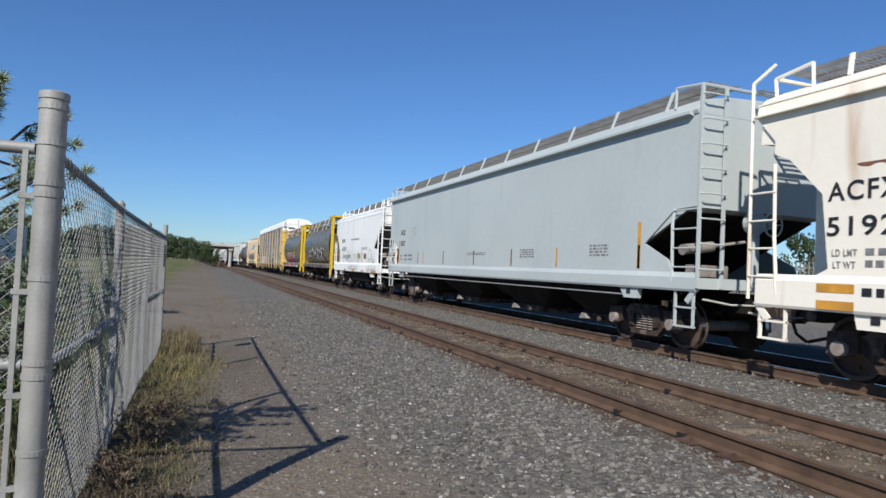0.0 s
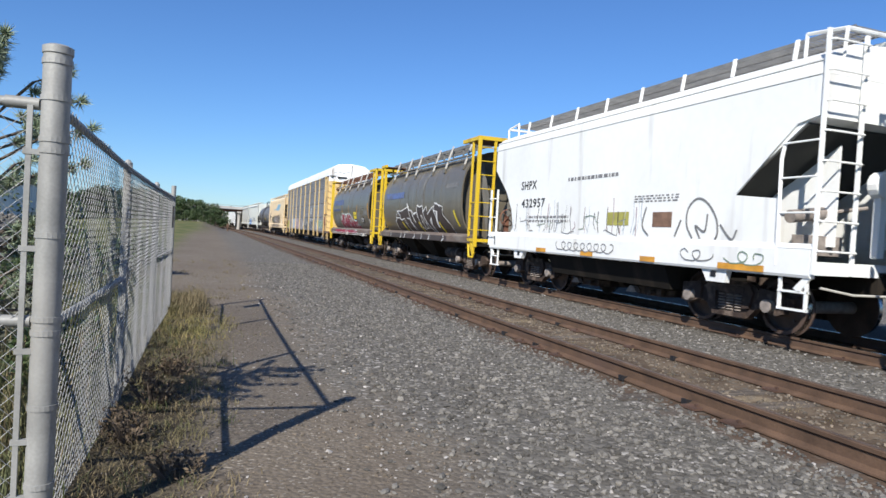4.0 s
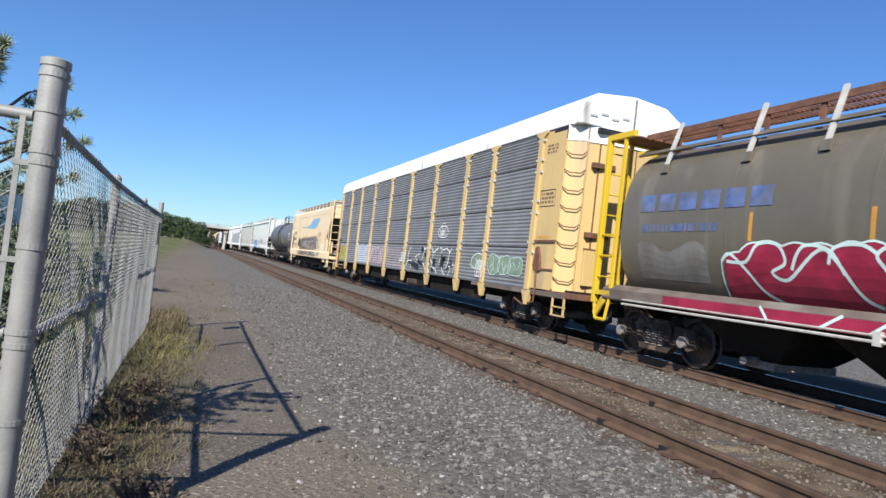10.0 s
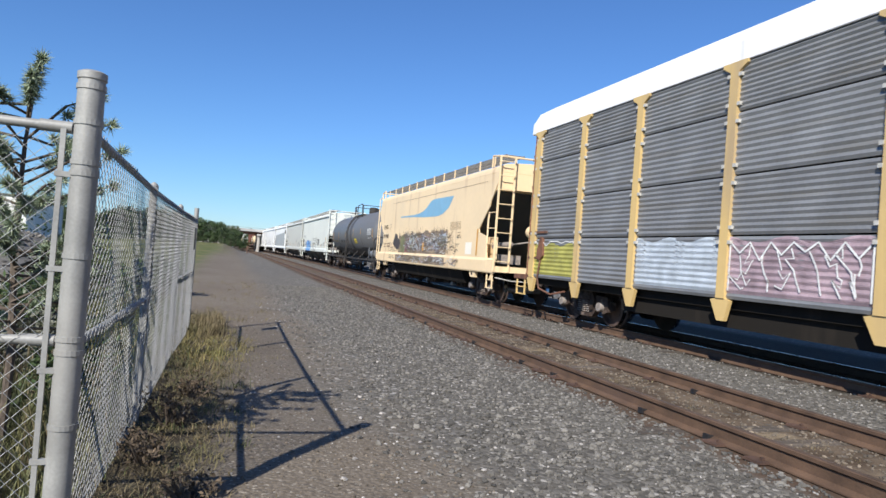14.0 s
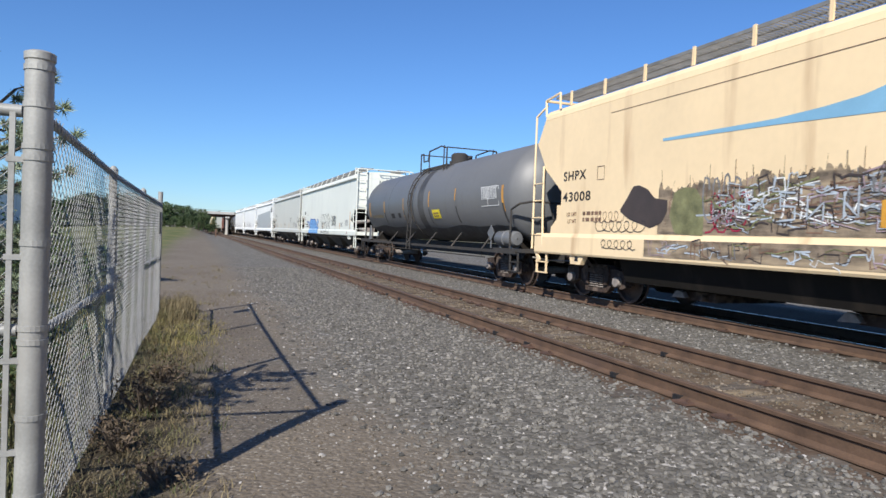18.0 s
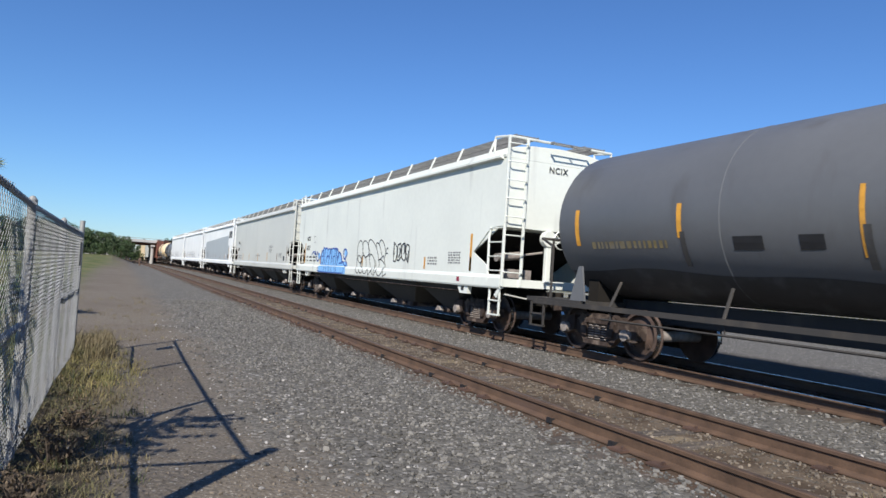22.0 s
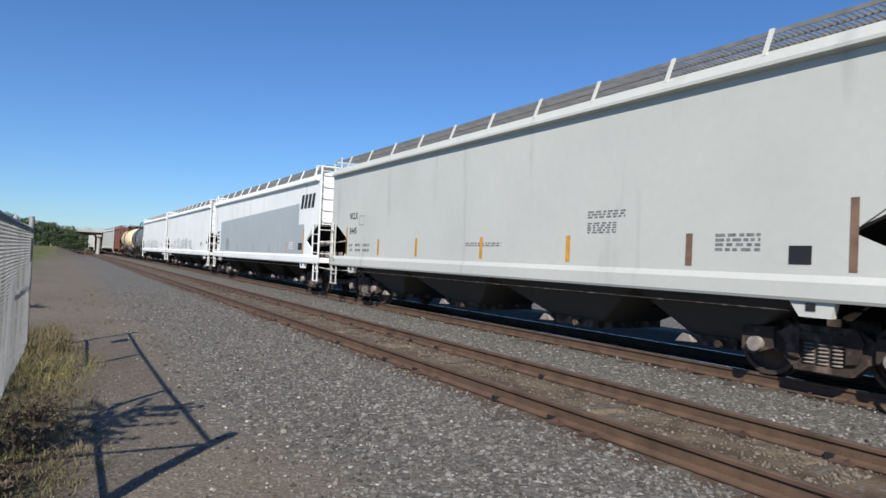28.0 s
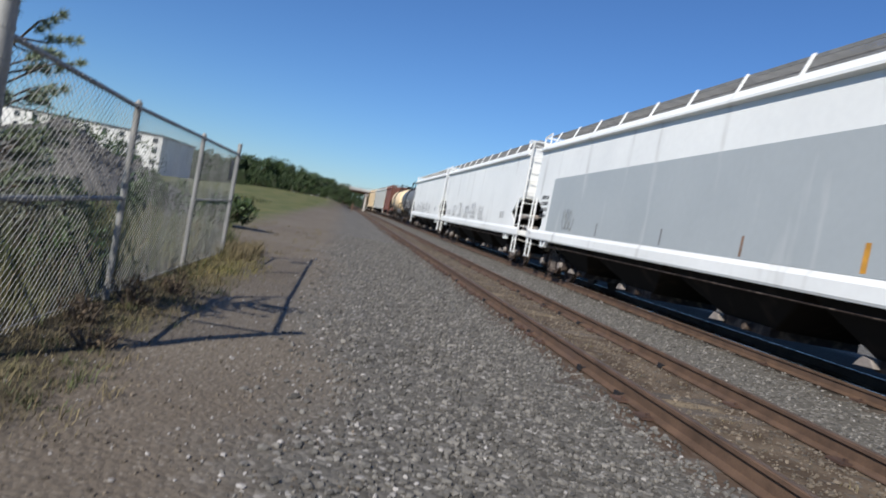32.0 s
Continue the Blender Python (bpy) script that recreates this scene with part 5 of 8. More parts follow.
edge = [(64.3, 1.38), (64.27, 1.93), (63.9, 2.08), (63.55, 2.23), (63.09, 2.18), (62.67, 2.19), (62.26, 2.17), (61.89, 2.23), (61.52, 2.19), (61.1, 2.08), (60.7, 1.97), (60.5, 1.84), (60.08, 1.78), (59.64, 1.8), (59.59, 1.55), (59.1, 1.42)]
painted_word(car, [(y - mid, z) for y, z in edge], 1.32, round_side, "spray_mint", "spray_red", 0.03, 0, 41, True, "red spray letters with mint edges")
painted_lines(car, (
    ((64.27, 1.93), (64.09, 2.05), (63.76, 1.78), (63.52, 1.49), (63.22, 1.34)),
    ((64.17, 1.93), (63.78, 1.93), (63.54, 2.2), (63.18, 2.2), (63.05, 1.94), (63.3, 1.79), (63.02, 1.7), (62.5, 2.13), (62.24, 1.99), (61.94, 1.54), (61.71, 1.42)),
    ((62.95, 1.84), (62.75, 2.18), (62.34, 2.13), (62.13, 1.81)),
    ((62.36, 1.94), (62.26, 2.17), (61.89, 2.21), (61.65, 2.08)),
    ((61.64, 1.47), (61.54, 1.82), (61.68, 2.08), (61.39, 2.21), (60.96, 1.99), (60.7, 1.95)),
    ((61.55, 1.86), (61.18, 1.7), (60.87, 1.83), (60.63, 1.96), (60.71, 1.59), (60.8, 1.34)),
    ((60.63, 1.96), (60.5, 1.84), (60.14, 1.8), (60.0, 1.61), (60.1, 1.45)),
    ((60.02, 1.77), (59.64, 1.79), (59.6, 1.63), (59.83, 1.54), (59.76, 1.43)),
    ((61.49, 1.95), (61.28, 1.95), (61.1, 1.87), (61.33, 1.82)),
), mid, "spray_mint", 0.05, round_side, 0.014, True)
part("spray_red_band", fill_geo(59.0 - mid, 65.5 - mid, lambda u: 1.06, lambda u: 1.25, flat_side(1.572), 0.005, 8, 1), "spray_red", car)
painted_lines(car, (((63.35, 1.27), (63.19, 1.06)), ((62.02, 1.27), (62.35, 1.07)), ((61.37, 1.27), (61.65, 1.07)), ((60.52, 1.27), (60.68, 1.08)), ((59.64, 1.27), (59.85, 1.08)), ((59.25, 1.27), (59.33, 1.09)), ((59.45, 1.25), (59.15, 1.26)),
                    ((59.05, 1.26), (58.86, 1.22), (58.89, 1.1), (59.08, 1.09), (59.05, 1.26))), mid, "spray_mint", 0.045, flat_side(1.578), 0.006)
part("yellow_placard", fill_geo(59.55 - mid, 60.3 - mid, lambda u: 1.9, lambda u: 2.29, round_side, 0.012, 2, 4), "mark_yellow", car)
bars(car, 60.2 - mid, 59.65 - mid, 2.15, 2, 0.05, "mark_brown", lambda z: round_side(z) - 0.012, 43)
part("stencil_square", fill_geo(57.75 - mid, 58.27 - mid, lambda u: 1.68, lambda u: 1.99, round_side, 0.01, 2, 3), "mark_black", car)
bars(car, 58.22 - mid, 57.8 - mid, 1.9, 3, 0.05, "mark_white", lambda z: round_side(z) - 0.012, 44)
for k in range(6):   # worn company letters as plain blocks
    y = 66.4 - k * 0.53 - mid
    part("faded_lettering", fill_geo(y - 0.42, y, lambda u: 2.8, lambda u: 3.12, round_side, 0.006, 3, 4), "faded_blue", car)
bars(car, 66.3 - mid, 64.4 - mid, 2.42, 1, 0.14, "faded_blue", round_side, 45)
part("grey_repaint", fill_geo(58.45 - mid, 59.5 - mid, lambda u: 1.5 + 0.1 * math.sin(6 * u), lambda u: 1.85 + 0.5 * math.sin(3.0 * u), round_side, 0.005, 8, 5), "hull_patch", car)
part("grey_repaint", fill_geo(56.9 - mid, 58.0 - mid, lambda u: 2.1, lambda u: 2.3 + 0.1 * math.sin(5 * u), round_side, 0.005, 8, 5), "hull_patch", car)
part("grey_repaint", fill_geo(64.6 - mid, 66.4 - mid, lambda u: 1.55, lambda u: 2.15 + 0.1 * math.sin(9 * u), round_side, 0.005, 8, 5), "hull_patch", car)
painted_lines(car, (((56.85, 2.75), (56.62, 1.92)),), mid, "mark_orange", 0.13, round_side, 0.008, name="reflector")
for y in (59.45, 61.75, 63.7):
    stripe(car, y - mid, 2.25, 2.7, 0.07, "mark_orange", round_side)
part("diamond_placard", ribbon_geo(dense([(56.49 - mid, 1.58), (56.49 - mid, 1.88)]), 0.26, round_side, 0.012), "strap_metal", car)


# ================= autorack =================
RACK_POSTS = (70.6, 73.35, 75.35, 78.2, 81.05, 83.9, 86.75, 89.4, 91.65, 94.0)


def autorack(a, b):
    car = thing("autorack_car", "autorack car with grey ribbed panels, yellow posts, white roof", "railway car")
    L = b - a
    h = L / 2
    w = 1.55
    part("core", Geo().box(-w + 0.12, w - 0.12, -h + 0.95, h - 0.95, 1.0, 5.0), "paint_black_and_shade", car)
    roof = [(-w, 5.03), (w, 5.03), (w, 5.37), (w - 0.13, 5.6), (0.95, 5.88), (0, 5.98), (-0.95, 5.88), (-w + 0.13, 5.6), (-w, 5.37)]
    part("roof", Geo().prism_y(roof, -h + 0.75, h - 0.75), "paint_roof_white", car, smooth=True)

    def upright(plan, z0, z1):
        n = len(plan)
        return Geo().add([(x, y, z) for z in (z0, z1) for x, y in plan], [tuple(range(n))[::-1], tuple(range(n, 2 * n))] + [(q, (q + 1) % n, n + (q + 1) % n, n + q) for q in range(n)])

    for e in (-1, 1):
        def at(d):
            return e * (h - d)
        part("roof_end", Geo().prism_y([(-w + 0.02, 5.03), (w - 0.02, 5.03), (w - 0.04, 5.34), (w - 0.2, 5.56), (0.92, 5.82), (0, 5.92), (-0.92, 5.82), (-w + 0.2, 5.56), (-w + 0.04, 5.34)], *sorted((at(0.75), at(0.52)))), "paint_roof_white", car, bevel=0.03)
        part("roof_seam", Geo().box(-0.02, 0.02, at(0.51) - 0.015, at(0.51) + 0.015, 5.05, 5.85), "mark_grey", car)
        for k in range(4):   # faded roof mark as plain bars
            part("roof_mark", Geo().box(-1.25 + k * 0.3, -1.05 + k * 0.3, at(0.51) - 0.012, at(0.51) + 0.012, 5.24 + 0.07 * (k % 2), 5.29 + 0.07 * (k % 2)), "paint_patch_grey", car)
        door = [(-1.17, at(0.62)), (-0.6, at(0.5)), (0, at(0.46)), (0.6, at(0.5)), (1.17, at(0.62)), (1.17, at(0.8)), (-1.17, at(0.8))]
        dr = part("end_door", upright(door, 1.05, 4.66), "paint_rack_yellow", car)
        hood = [(-1.2, at(0.6)), (-0.6, at(0.47)), (0, at(0.43)), (0.6, at(0.47)), (1.2, at(0.6)), (1.2, at(0.85)), (-1.2, at(0.85))]
        part("end_hood", upright(hood, 4.64, 5.06), "paint_roof_white", car, "white band over the end doors")
        part("hood_slot", Geo().box(-1.0, -0.35, at(0.47) - 0.06, at(0.47) + 0.06, 4.88, 4.99), "mark_black", car)
        for q in (-1, 1):
            plan = [(q * 1.55, at(0.92)), (q * 1.18, at(0.62)), (q * 1.12, at(0.7)), (q * 1.5, at(1.0))]
            part("corner_panel", upright(plan, 1.05, 4.66), "paint_rack_yellow", car)
            part("corner_cap", upright([(q * 1.56, at(0.9)), (q * 1.17, at(0.6)), (q * 1.1, at(0.72)), (q * 1.5, at(1.02))], 4.66, 5.03), "paint_roof_white", car)
            part("panel_edge", Geo().rod((q * 1.56, at(0.91), 1.05), (q * 1.56, at(0.91), 5.0), 0.018, 6).rod((q * 1.17, at(0.6), 1.05), (q * 1.17, at(0.6), 5.0), 0.018, 6), "rust_board", car)
            part("roof_slot", Geo().box(q * 1.5 - 0.06, q * 1.5 + 0.06, min(at(1.55), at(0.95)), max(at(1.55), at(0.95)), 4.93, 5.025), "mark_black", car)
            st = part("ladder", Geo().rod((q * 1.565, at(0.9), 1.1), (q * 1.565, at(0.9), 4.7), 0.015, 6).rod((q * 1.18, at(0.585), 1.1), (q * 1.18, at(0.585), 4.7), 0.015, 6), "paint_rack_yellow", car)
            for k in range(8):
                z = 1.38 + k * 0.43
                part("rung", Geo().pipe([(q * 1.58, at(0.88), z), (q * 1.5, at(0.76), z - 0.08), (q * 1.3, at(0.6), z - 0.09), (q * 1.2, at(0.56), z)], 0.014, 6), "rust_board", st)
        for x in (-0.86, -0.12, 0.12, 0.86):
            part("door_seam", Geo().rod((x, at(0.47 if abs(x) < 0.5 else 0.54), 1.1), (x, at(0.47 if abs(x) < 0.5 else 0.54), 4.64), 0.02, 6), "rust_board", dr)
        for z in (2.45, 4.1):
            for x in (-0.75, 0.75):
                part("door_latch", Geo().box(x - 0.3, x + 0.3, at(0.5) - 0.06, at(0.5) + 0.06, z - 0.06, z + 0.06), "rust_board", dr)
        for x in (-0.75, 0.75):
            part("access_panel", Geo().box(x - 0.28, x + 0.28, at(0.5) - 0.04, at(0.5) + 0.04, 1.25, 2.1), "paint_rack_yellow", dr, bevel=0.01)
            part("panel_top", Geo().box(x - 0.29, x + 0.29, at(0.5) - 0.05, at(0.5) + 0.05, 2.1, 2.13), "rust_board", dr)
        part("end_deck", Geo().box(-w, w, min(at(0.05), at(1.2)), max(at(0.05), at(1.2)), 0.92, 1.05), "rust_board", car)
    for q in (-1, 1):
        part("roof_gutter", Geo().box(q * (w - 0.01), q * (w + 0.02), -h + 0.9, h - 0.9, 5.015, 5.035), "mark_grey", car)
    posts = [y - (a + b) / 2 for y in RACK_POSTS]
    rows = [(1.0, 2.05), (2.08, 3.07), (3.10, 4.15), (4.18, 5.02)]
    for s in (-1, 1):
        for e in (-1, 1):
            y0, y1 = sorted((e * (h - 0.92), posts[0] if e < 0 else posts[-1]))
            part("end_panel", Geo().box(s * (w - 0.1), s * (w + 0.0), y0, y1, 1.05, 5.0), "paint_rack_yellow", car, bevel=0.01)
        for y in posts:
            g = Geo().box(s * (w - 0.05), s * (w + 0.05), y - 0.1, y + 0.1, 1.0, 4.86)
            g.prism_x([(y - 0.1, 4.86), (y + 0.1, 4.86), (y + 0.28, 4.97), (y + 0.28, 5.03), (y - 0.28, 5.03), (y - 0.28, 4.97)], s * (w - 0.04), s * (w + 0.05))
            g.prism_x([(y - 0.1, 1.0), (y + 0.1, 1.0), (y + 0.24, 0.97), (y + 0.06, 0.62), (y - 0.1, 0.62), (y - 0.2, 0.97)], s * (w - 0.05), s * (w + 0.03))
            post = part("side_post", g, "paint_rack_yellow", car)
            g = Geo()
            for z in (1.95, 2.2, 2.95, 3.25, 4.0, 4.3, 4.8):
                for q in (-1, 1):
                    g.box(s * w, s * (w + 0.055), y + q * 0.13 - 0.035, y + q * 0.13 + 0.035, z - 0.03, z + 0.03)
            tagged(part("panel_clip", g, "strap_metal", post), kind="stuff")
        for i in range(9):
            yc, pitch = (posts[i] + posts[i + 1]) / 2, posts[i + 1] - posts[i]
            for r, (z0, z1) in enumerate(rows):
                def panel():
                    g = Geo()
                    n = 20
                    hh = z1 - z0
                    prof = []
                    for k in range(n + 1):
                        prof.append((w + (0.006 if k % 2 else -0.014), hh * k / n))
                    prof += [(w - 0.06, hh), (w - 0.06, 0)]
                    return g.prism_y(prof, -pitch / 2 + 0.09, pitch / 2 - 0.09)
                me = shared("rack_panel_%d_%d" % (r, round(pitch * 100)), panel, "rack_panel")
                part("side_panel", me, None, car, at=Matrix.Translation((0, yc, z0)) @ (Matrix.Rotation(math.pi, 4, "Z") if s < 0 else Matrix()))
    for s in (-1, 1):
        # deep set-back girders in black, with the shade below the panels painted in
        part("side_sill", Geo().box(s * (w - 0.34), s * (w - 0.24), -h + 5.2, h - 5.2, 0.5, 1.0).box(s * (w - 0.34), s * (w - 0.16), -h + 0.3, h - 0.3, 0.82, 1.02), "paint_black_and_shade", car)
    part("deck_frame", Geo().box(-1.3, 1.3, -h + 0.3, h - 0.3, 0.9, 1.1).box(-0.3, 0.3, -h, h, 0.6, 0.95), "paint_black_and_shade", car)
    part("deck_edge", Geo().box(-w - 0.01, -w + 0.03, -h + 0.3, -h + 5.6, 0.9, 1.02), "sill_brown", car)
    part("brake_rod", Geo().pipe([(-1.2, -h + 5, 0.72), (-1.2, h - 5, 0.7)], 0.025, 6).rod((-1.15, -2.0, 0.62), (-1.15, -0.8, 0.62), 0.2, 14), "truck_steel", car)
    for e in (-1, 1):
        crossbar_step(car, -w, e * (h - 0.3), e * (h - 0.8), 0.5, 0.9, "paint_rack_yellow")
        part("jack_bracket", Geo().prism_x([(e * (h - 1.78), 2.05), (e * (h - 1.66), 2.1), (e * (h - 1.52), 1.75), (e * (h - 1.5), 1.5), (e * (h - 1.7), 1.48), (e * (h - 1.86), 1.6)], -w - 0.06, -w + 0.01), "rust_board", car)
        part("safety_chain", Geo().pipe([(-w - 0.03, e * (h - 1.7), 1.5), (-w - 0.05, e * (h - 1.62), 1.0), (-w - 0.02, e * (h - 1.7), 0.72), (-w + 0.02, e * (h - 2.3), 0.6), (-w + 0.1, e * (h - 2.9), 0.72)], 0.025, 6), "rust_board", car)
        part("side_ledge", Geo().box(-w - 0.04, -w + 0.01, min(e * (h - 0.95), e * (h - 1.95)), max(e * (h - 0.95), e * (h - 1.95)), 2.2, 2.26).box(-w - 0.03, -w + 0.01, min(e * (h - 0.95), e * (h - 1.6)), max(e * (h - 0.95), e * (h - 1.6)), 1.52, 1.56), "rust_board", car)
        truck(car, e * (h - 3.2))
        coupler(car, e * h, e)
    return car, h, (a + b) / 2


a, b = 68.5, 95.2
car, h, mid = autorack(a, b)
place(car, a, b)
rib = flat_side(1.559)


def ribbed(z):
    """The corrugated panels of the rack's lowest row."""
    q = ((z - 1.0) / 1.05 * 20) % 2
    return -(1.536 + 0.02 * (1 - abs(q - 1)))



for y0, y1, mat_, hi in ((83.95, 86.65, "spray_mauve", 2.0), (86.9, 89.25, "spray_ice", 2.0), (91.75, 93.9, "spray_lime", 1.9), (81.15, 83.8, "spray_mauve_thin", 1.95)):
    part("spray_field", fill_geo(y0 - mid, y1 - mid, lambda u: 1.1, lambda u: hi + 0.05 * math.sin(14 * u), ribbed, 0.005, 14, 44), mat_, car)
rnd = random.Random(51)
SPRAY_EDGES = (
    ((80.27, 1.97), (80.55, 1.68), (80.48, 1.46), (80.87, 1.02)),
    ((80.48, 1.44), (80.03, 1.44), (80.14, 1.09)),
    ((79.15, 1.72), (79.65, 1.58), (79.34, 1.45)),
    ((78.72, 1.96), (78.62, 1.82), (78.84, 1.51)),
    ((78.45, 1.98), (78.56, 1.88), (78.72, 1.98)),
    ((78.75, 1.37), (78.6, 1.35), (78.31, 1.01)),
    ((77.9, 1.97), (77.67, 1.78), (77.72, 1.57)),
    ((77.21, 1.98), (77.7, 1.77)),
    ((77.96, 1.54), (77.68, 1.42), (77.75, 1.26)),
    ((78.01, 1.38), (78.33, 1.34), (77.92, 1.07)),
    ((77.64, 1.27), (77.38, 1.24), (77.16, 1.04)),
    ((77.07, 1.97), (76.87, 1.97), (76.92, 1.76)),
    ((76.83, 1.89), (76.39, 1.96), (76.13, 1.84), (76.17, 1.57), (76.32, 1.28)),
    ((75.97, 1.96), (76.11, 1.82)),
    ((76.77, 1.32), (76.6, 1.15), (76.41, 1.05)),
    ((76.11, 1.36), (75.97, 1.37), (75.96, 1.22), (76.09, 1.05)),
    ((75.81, 1.42), (75.57, 1.43), (75.71, 1.18)),
    ((76.96, 1.62), (77.0, 1.43)),
)
SPRAY_SHADES = (
    (((80.46, 1.46), (79.87, 1.31), (79.15, 1.19)), 0.22),
    (((78.67, 1.77), (78.02, 1.5)), 0.15),
    (((79.34, 1.46), (78.75, 1.34)), 0.14),
    (((77.53, 1.58), (77.57, 1.3)), 0.3),
    (((76.9, 1.62), (76.7, 1.56), (76.82, 1.25)), 0.3),
    (((76.73, 1.59), (76.45, 1.63)), 0.16),
    (((76.05, 1.6), (75.83, 1.44), (76.28, 1.3)), 0.14),
    (((77.63, 1.24), (77.69, 1.06)), 0.25),
    (((79.0, 1.97), (78.83, 1.82)), 0.2),
)
for stroke, wide in SPRAY_SHADES:
    part("spray_shade", ribbon_geo([(y - mid, max(1.12, z)) for y, z in stroke], wide, rib, 0.004), "spray_black", car)
for stroke in SPRAY_EDGES:
    part("spray_edge", ribbon_geo([(y - mid, max(1.06, min(2.03, z))) for y, z in stroke], 0.05, rib, 0.0085), "mark_white", car)
scribble(car, 81.4 - mid, 80.75 - mid, 1.35, 1.75, 3, "mark_white", flat_side(1.605), 0.05, 58)
edge = [(86.6 - 2.55 * k / 12 - mid, 1.95 - rnd.uniform(0.0, 0.35) * (k % 2)) for k in range(13)]
painted_word(car, edge, 1.12, rib, "mark_white", None, 0.03, 9, 53)
edge = [(93.85 - 2.05 * k / 10 - mid, 1.98 - rnd.uniform(0.0, 0.12) * (k % 2)) for k in range(11)]
painted_word(car, edge, 1.9, rib, "mark_white", None, 0.025, 0, 54)
scribble(car, 83.3 - mid, 82.3 - mid, 1.3, 1.95, 2, "mark_grey", rib, 0.02, 57)
spray(car, 74.2 - mid, 73.3 - mid, 1.35, 1.85, 1, "mark_white", rib, "spray_green", 0.03, 60)
scribble(car, 73.75 - mid, 73.25 - mid, 1.1, 1.7, 4, "mark_white", flat_side(1.605), 0.03, 61)
spray(car, 73.0 - mid, 71.0 - mid, 1.25, 1.85, 3, "spray_mint", rib, "spray_green", 0.02, 53)
spray(car, 77.3 - mid, 76.6 - mid, 2.3, 2.75, 1, "mark_white", rib, None, 0.035, 54)
scribble(car, 77.2 - mid, 76.75 - mid, 2.4, 2.6, 4, "mark_white", rib, 0.03, 55)
angular_tag(car, 77.2 - mid, 76.7 - mid, 2.75, 2.95, 5, "mark_white", rib, 0.025, 59)
part("data_frame", ribbon_geo([(-h + 1.9, 3.5), (-h + 1.2, 3.5), (-h + 1.2, 3.1), (-h + 1.9, 3.1), (-h + 1.9, 3.5)], 0.025, flat_side(1.55), 0.006), "mark_black", car)
bars(car, -h + 1.85, -h + 1.25, 3.38, 3, 0.06, "mark_brown", flat_side(1.55), 57)
bars(car, -h + 1.8, -h + 1.3, 4.6, 3, 0.05, "mark_brown", flat_side(1.55), 58)
bars(car, -h + 1.9, -h + 1.2, 2.3, 2, 0.06, "mark_orange", flat_side(1.55), 59)

# beige hopper with a blue emblem and soot
a, b = 96.75, 113.6
car, px, h = covered_hopper(a, b, "paint_beige", "stained beige covered hopper car with blue emblem and sooty spray", "flat", "paint_black_and_shade", 3, posts=12, eave=False, far=BEIGE_FAR, near=BEIGE_NEAR, tall_grab=4.62, slope="paint_shade_grey")
place(car, a, b)
letters(car, "SHPX", 112.35 - (a + b) / 2, 2.68, 0.22, "mark_black", -1.55, 0.92)
letters(car, "43008", 112.35 - (a + b) / 2, 2.2, 0.22, "mark_black", -1.55, 1.12)
letters(car, "LD LMT", h - 1.45, 1.86, 0.09, "mark_brown", -1.55, 0.4, "load_stencil")
letters(car, "LT WT", h - 1.5, 1.7, 0.09, "mark_brown", -1.55, 0.34, "load_stencil")
bars(car, h - 2.1, h - 2.8, 1.87, 2, 0.08, "mark_brown", px, 61)
mid = (a + b) / 2
em_lo = profile([(108.95, 3.19), (106.5, 3.13), (104.9, 3.06), (103.0, 3.03), (102.3, 3.1), (101.6, 3.32), (101.1, 3.72)])
em_hi = profile([(108.95, 3.24), (106.5, 3.22), (105.7, 3.26), (105.1, 3.32), (104.6, 3.45), (104.2, 3.64), (103.9, 3.73), (103.4, 3.77), (101.1, 3.74)])
part("blue_emblem", fill_geo(101.1 - mid, 108.95 - mid, lambda u: em_lo(101.1 + 7.85 * u), lambda u: em_hi(101.1 + 7.85 * u), px, 0.006, 60, 2), "mark_blue", car)
soot = random.Random(62)
rag = profile([(109.3 - 9.1 * k / 240, 2.32 + 0.2 * k / 240 + 0.05 * math.sin(k * 0.21) + soot.uniform(-0.09, 0.07)) for k in range(241)])
part("smeared_paint", fill_geo(101.6 - mid, 109.0 - mid, lambda u: 1.48, lambda u: rag(101.6 + 7.4 * u), px, 0.005, 260, 5), "paint_smear", car)
part("smeared_paint", fill_geo(101.6 - mid, 109.3 - mid, lambda u: 1.05, lambda u: 1.37, flat_side(1.6), 0.005, 8, 1), "paint_smear", car)
for k in range(260):   # soot that thins out upwards and to the near end
    y = soot.uniform(100.6, 109.0) - mid
    z0 = soot.uniform(1.6, 2.35)
    z1 = z0 + soot.uniform(0.1, 0.4) * (1.0 if y + mid > 101.6 else 0.7)
    part("soot_streak", ribbon_geo([(y, z0), (y + soot.uniform(-0.01, 0.01), (z0 + z1) / 2), (y + soot.uniform(-0.02, 0.02), z1)], soot.uniform(0.006, 0.022), px, 0.0052 + 0.000005 * k), ("paint_smear", "mark_brown", "paint_smear")[k % 3], car)
blot_hi, blot_lo = profile([(110.14, 1.97), (109.93, 2.19), (109.76, 2.41), (109.58, 2.42), (109.32, 2.33), (109.11, 2.15), (108.75, 2.1)]), profile([(110.14, 1.92), (109.87, 1.77), (109.53, 1.68), (109.21, 1.59), (108.89, 1.68), (108.74, 1.91)])
part("spray_blot", fill_geo(108.75 - mid, 110.14 - mid, lambda u: blot_lo(108.75 + 1.39 * u), lambda u: blot_hi(108.75 + 1.39 * u), px, 0.007, 24, 4), "spray_brown", car)
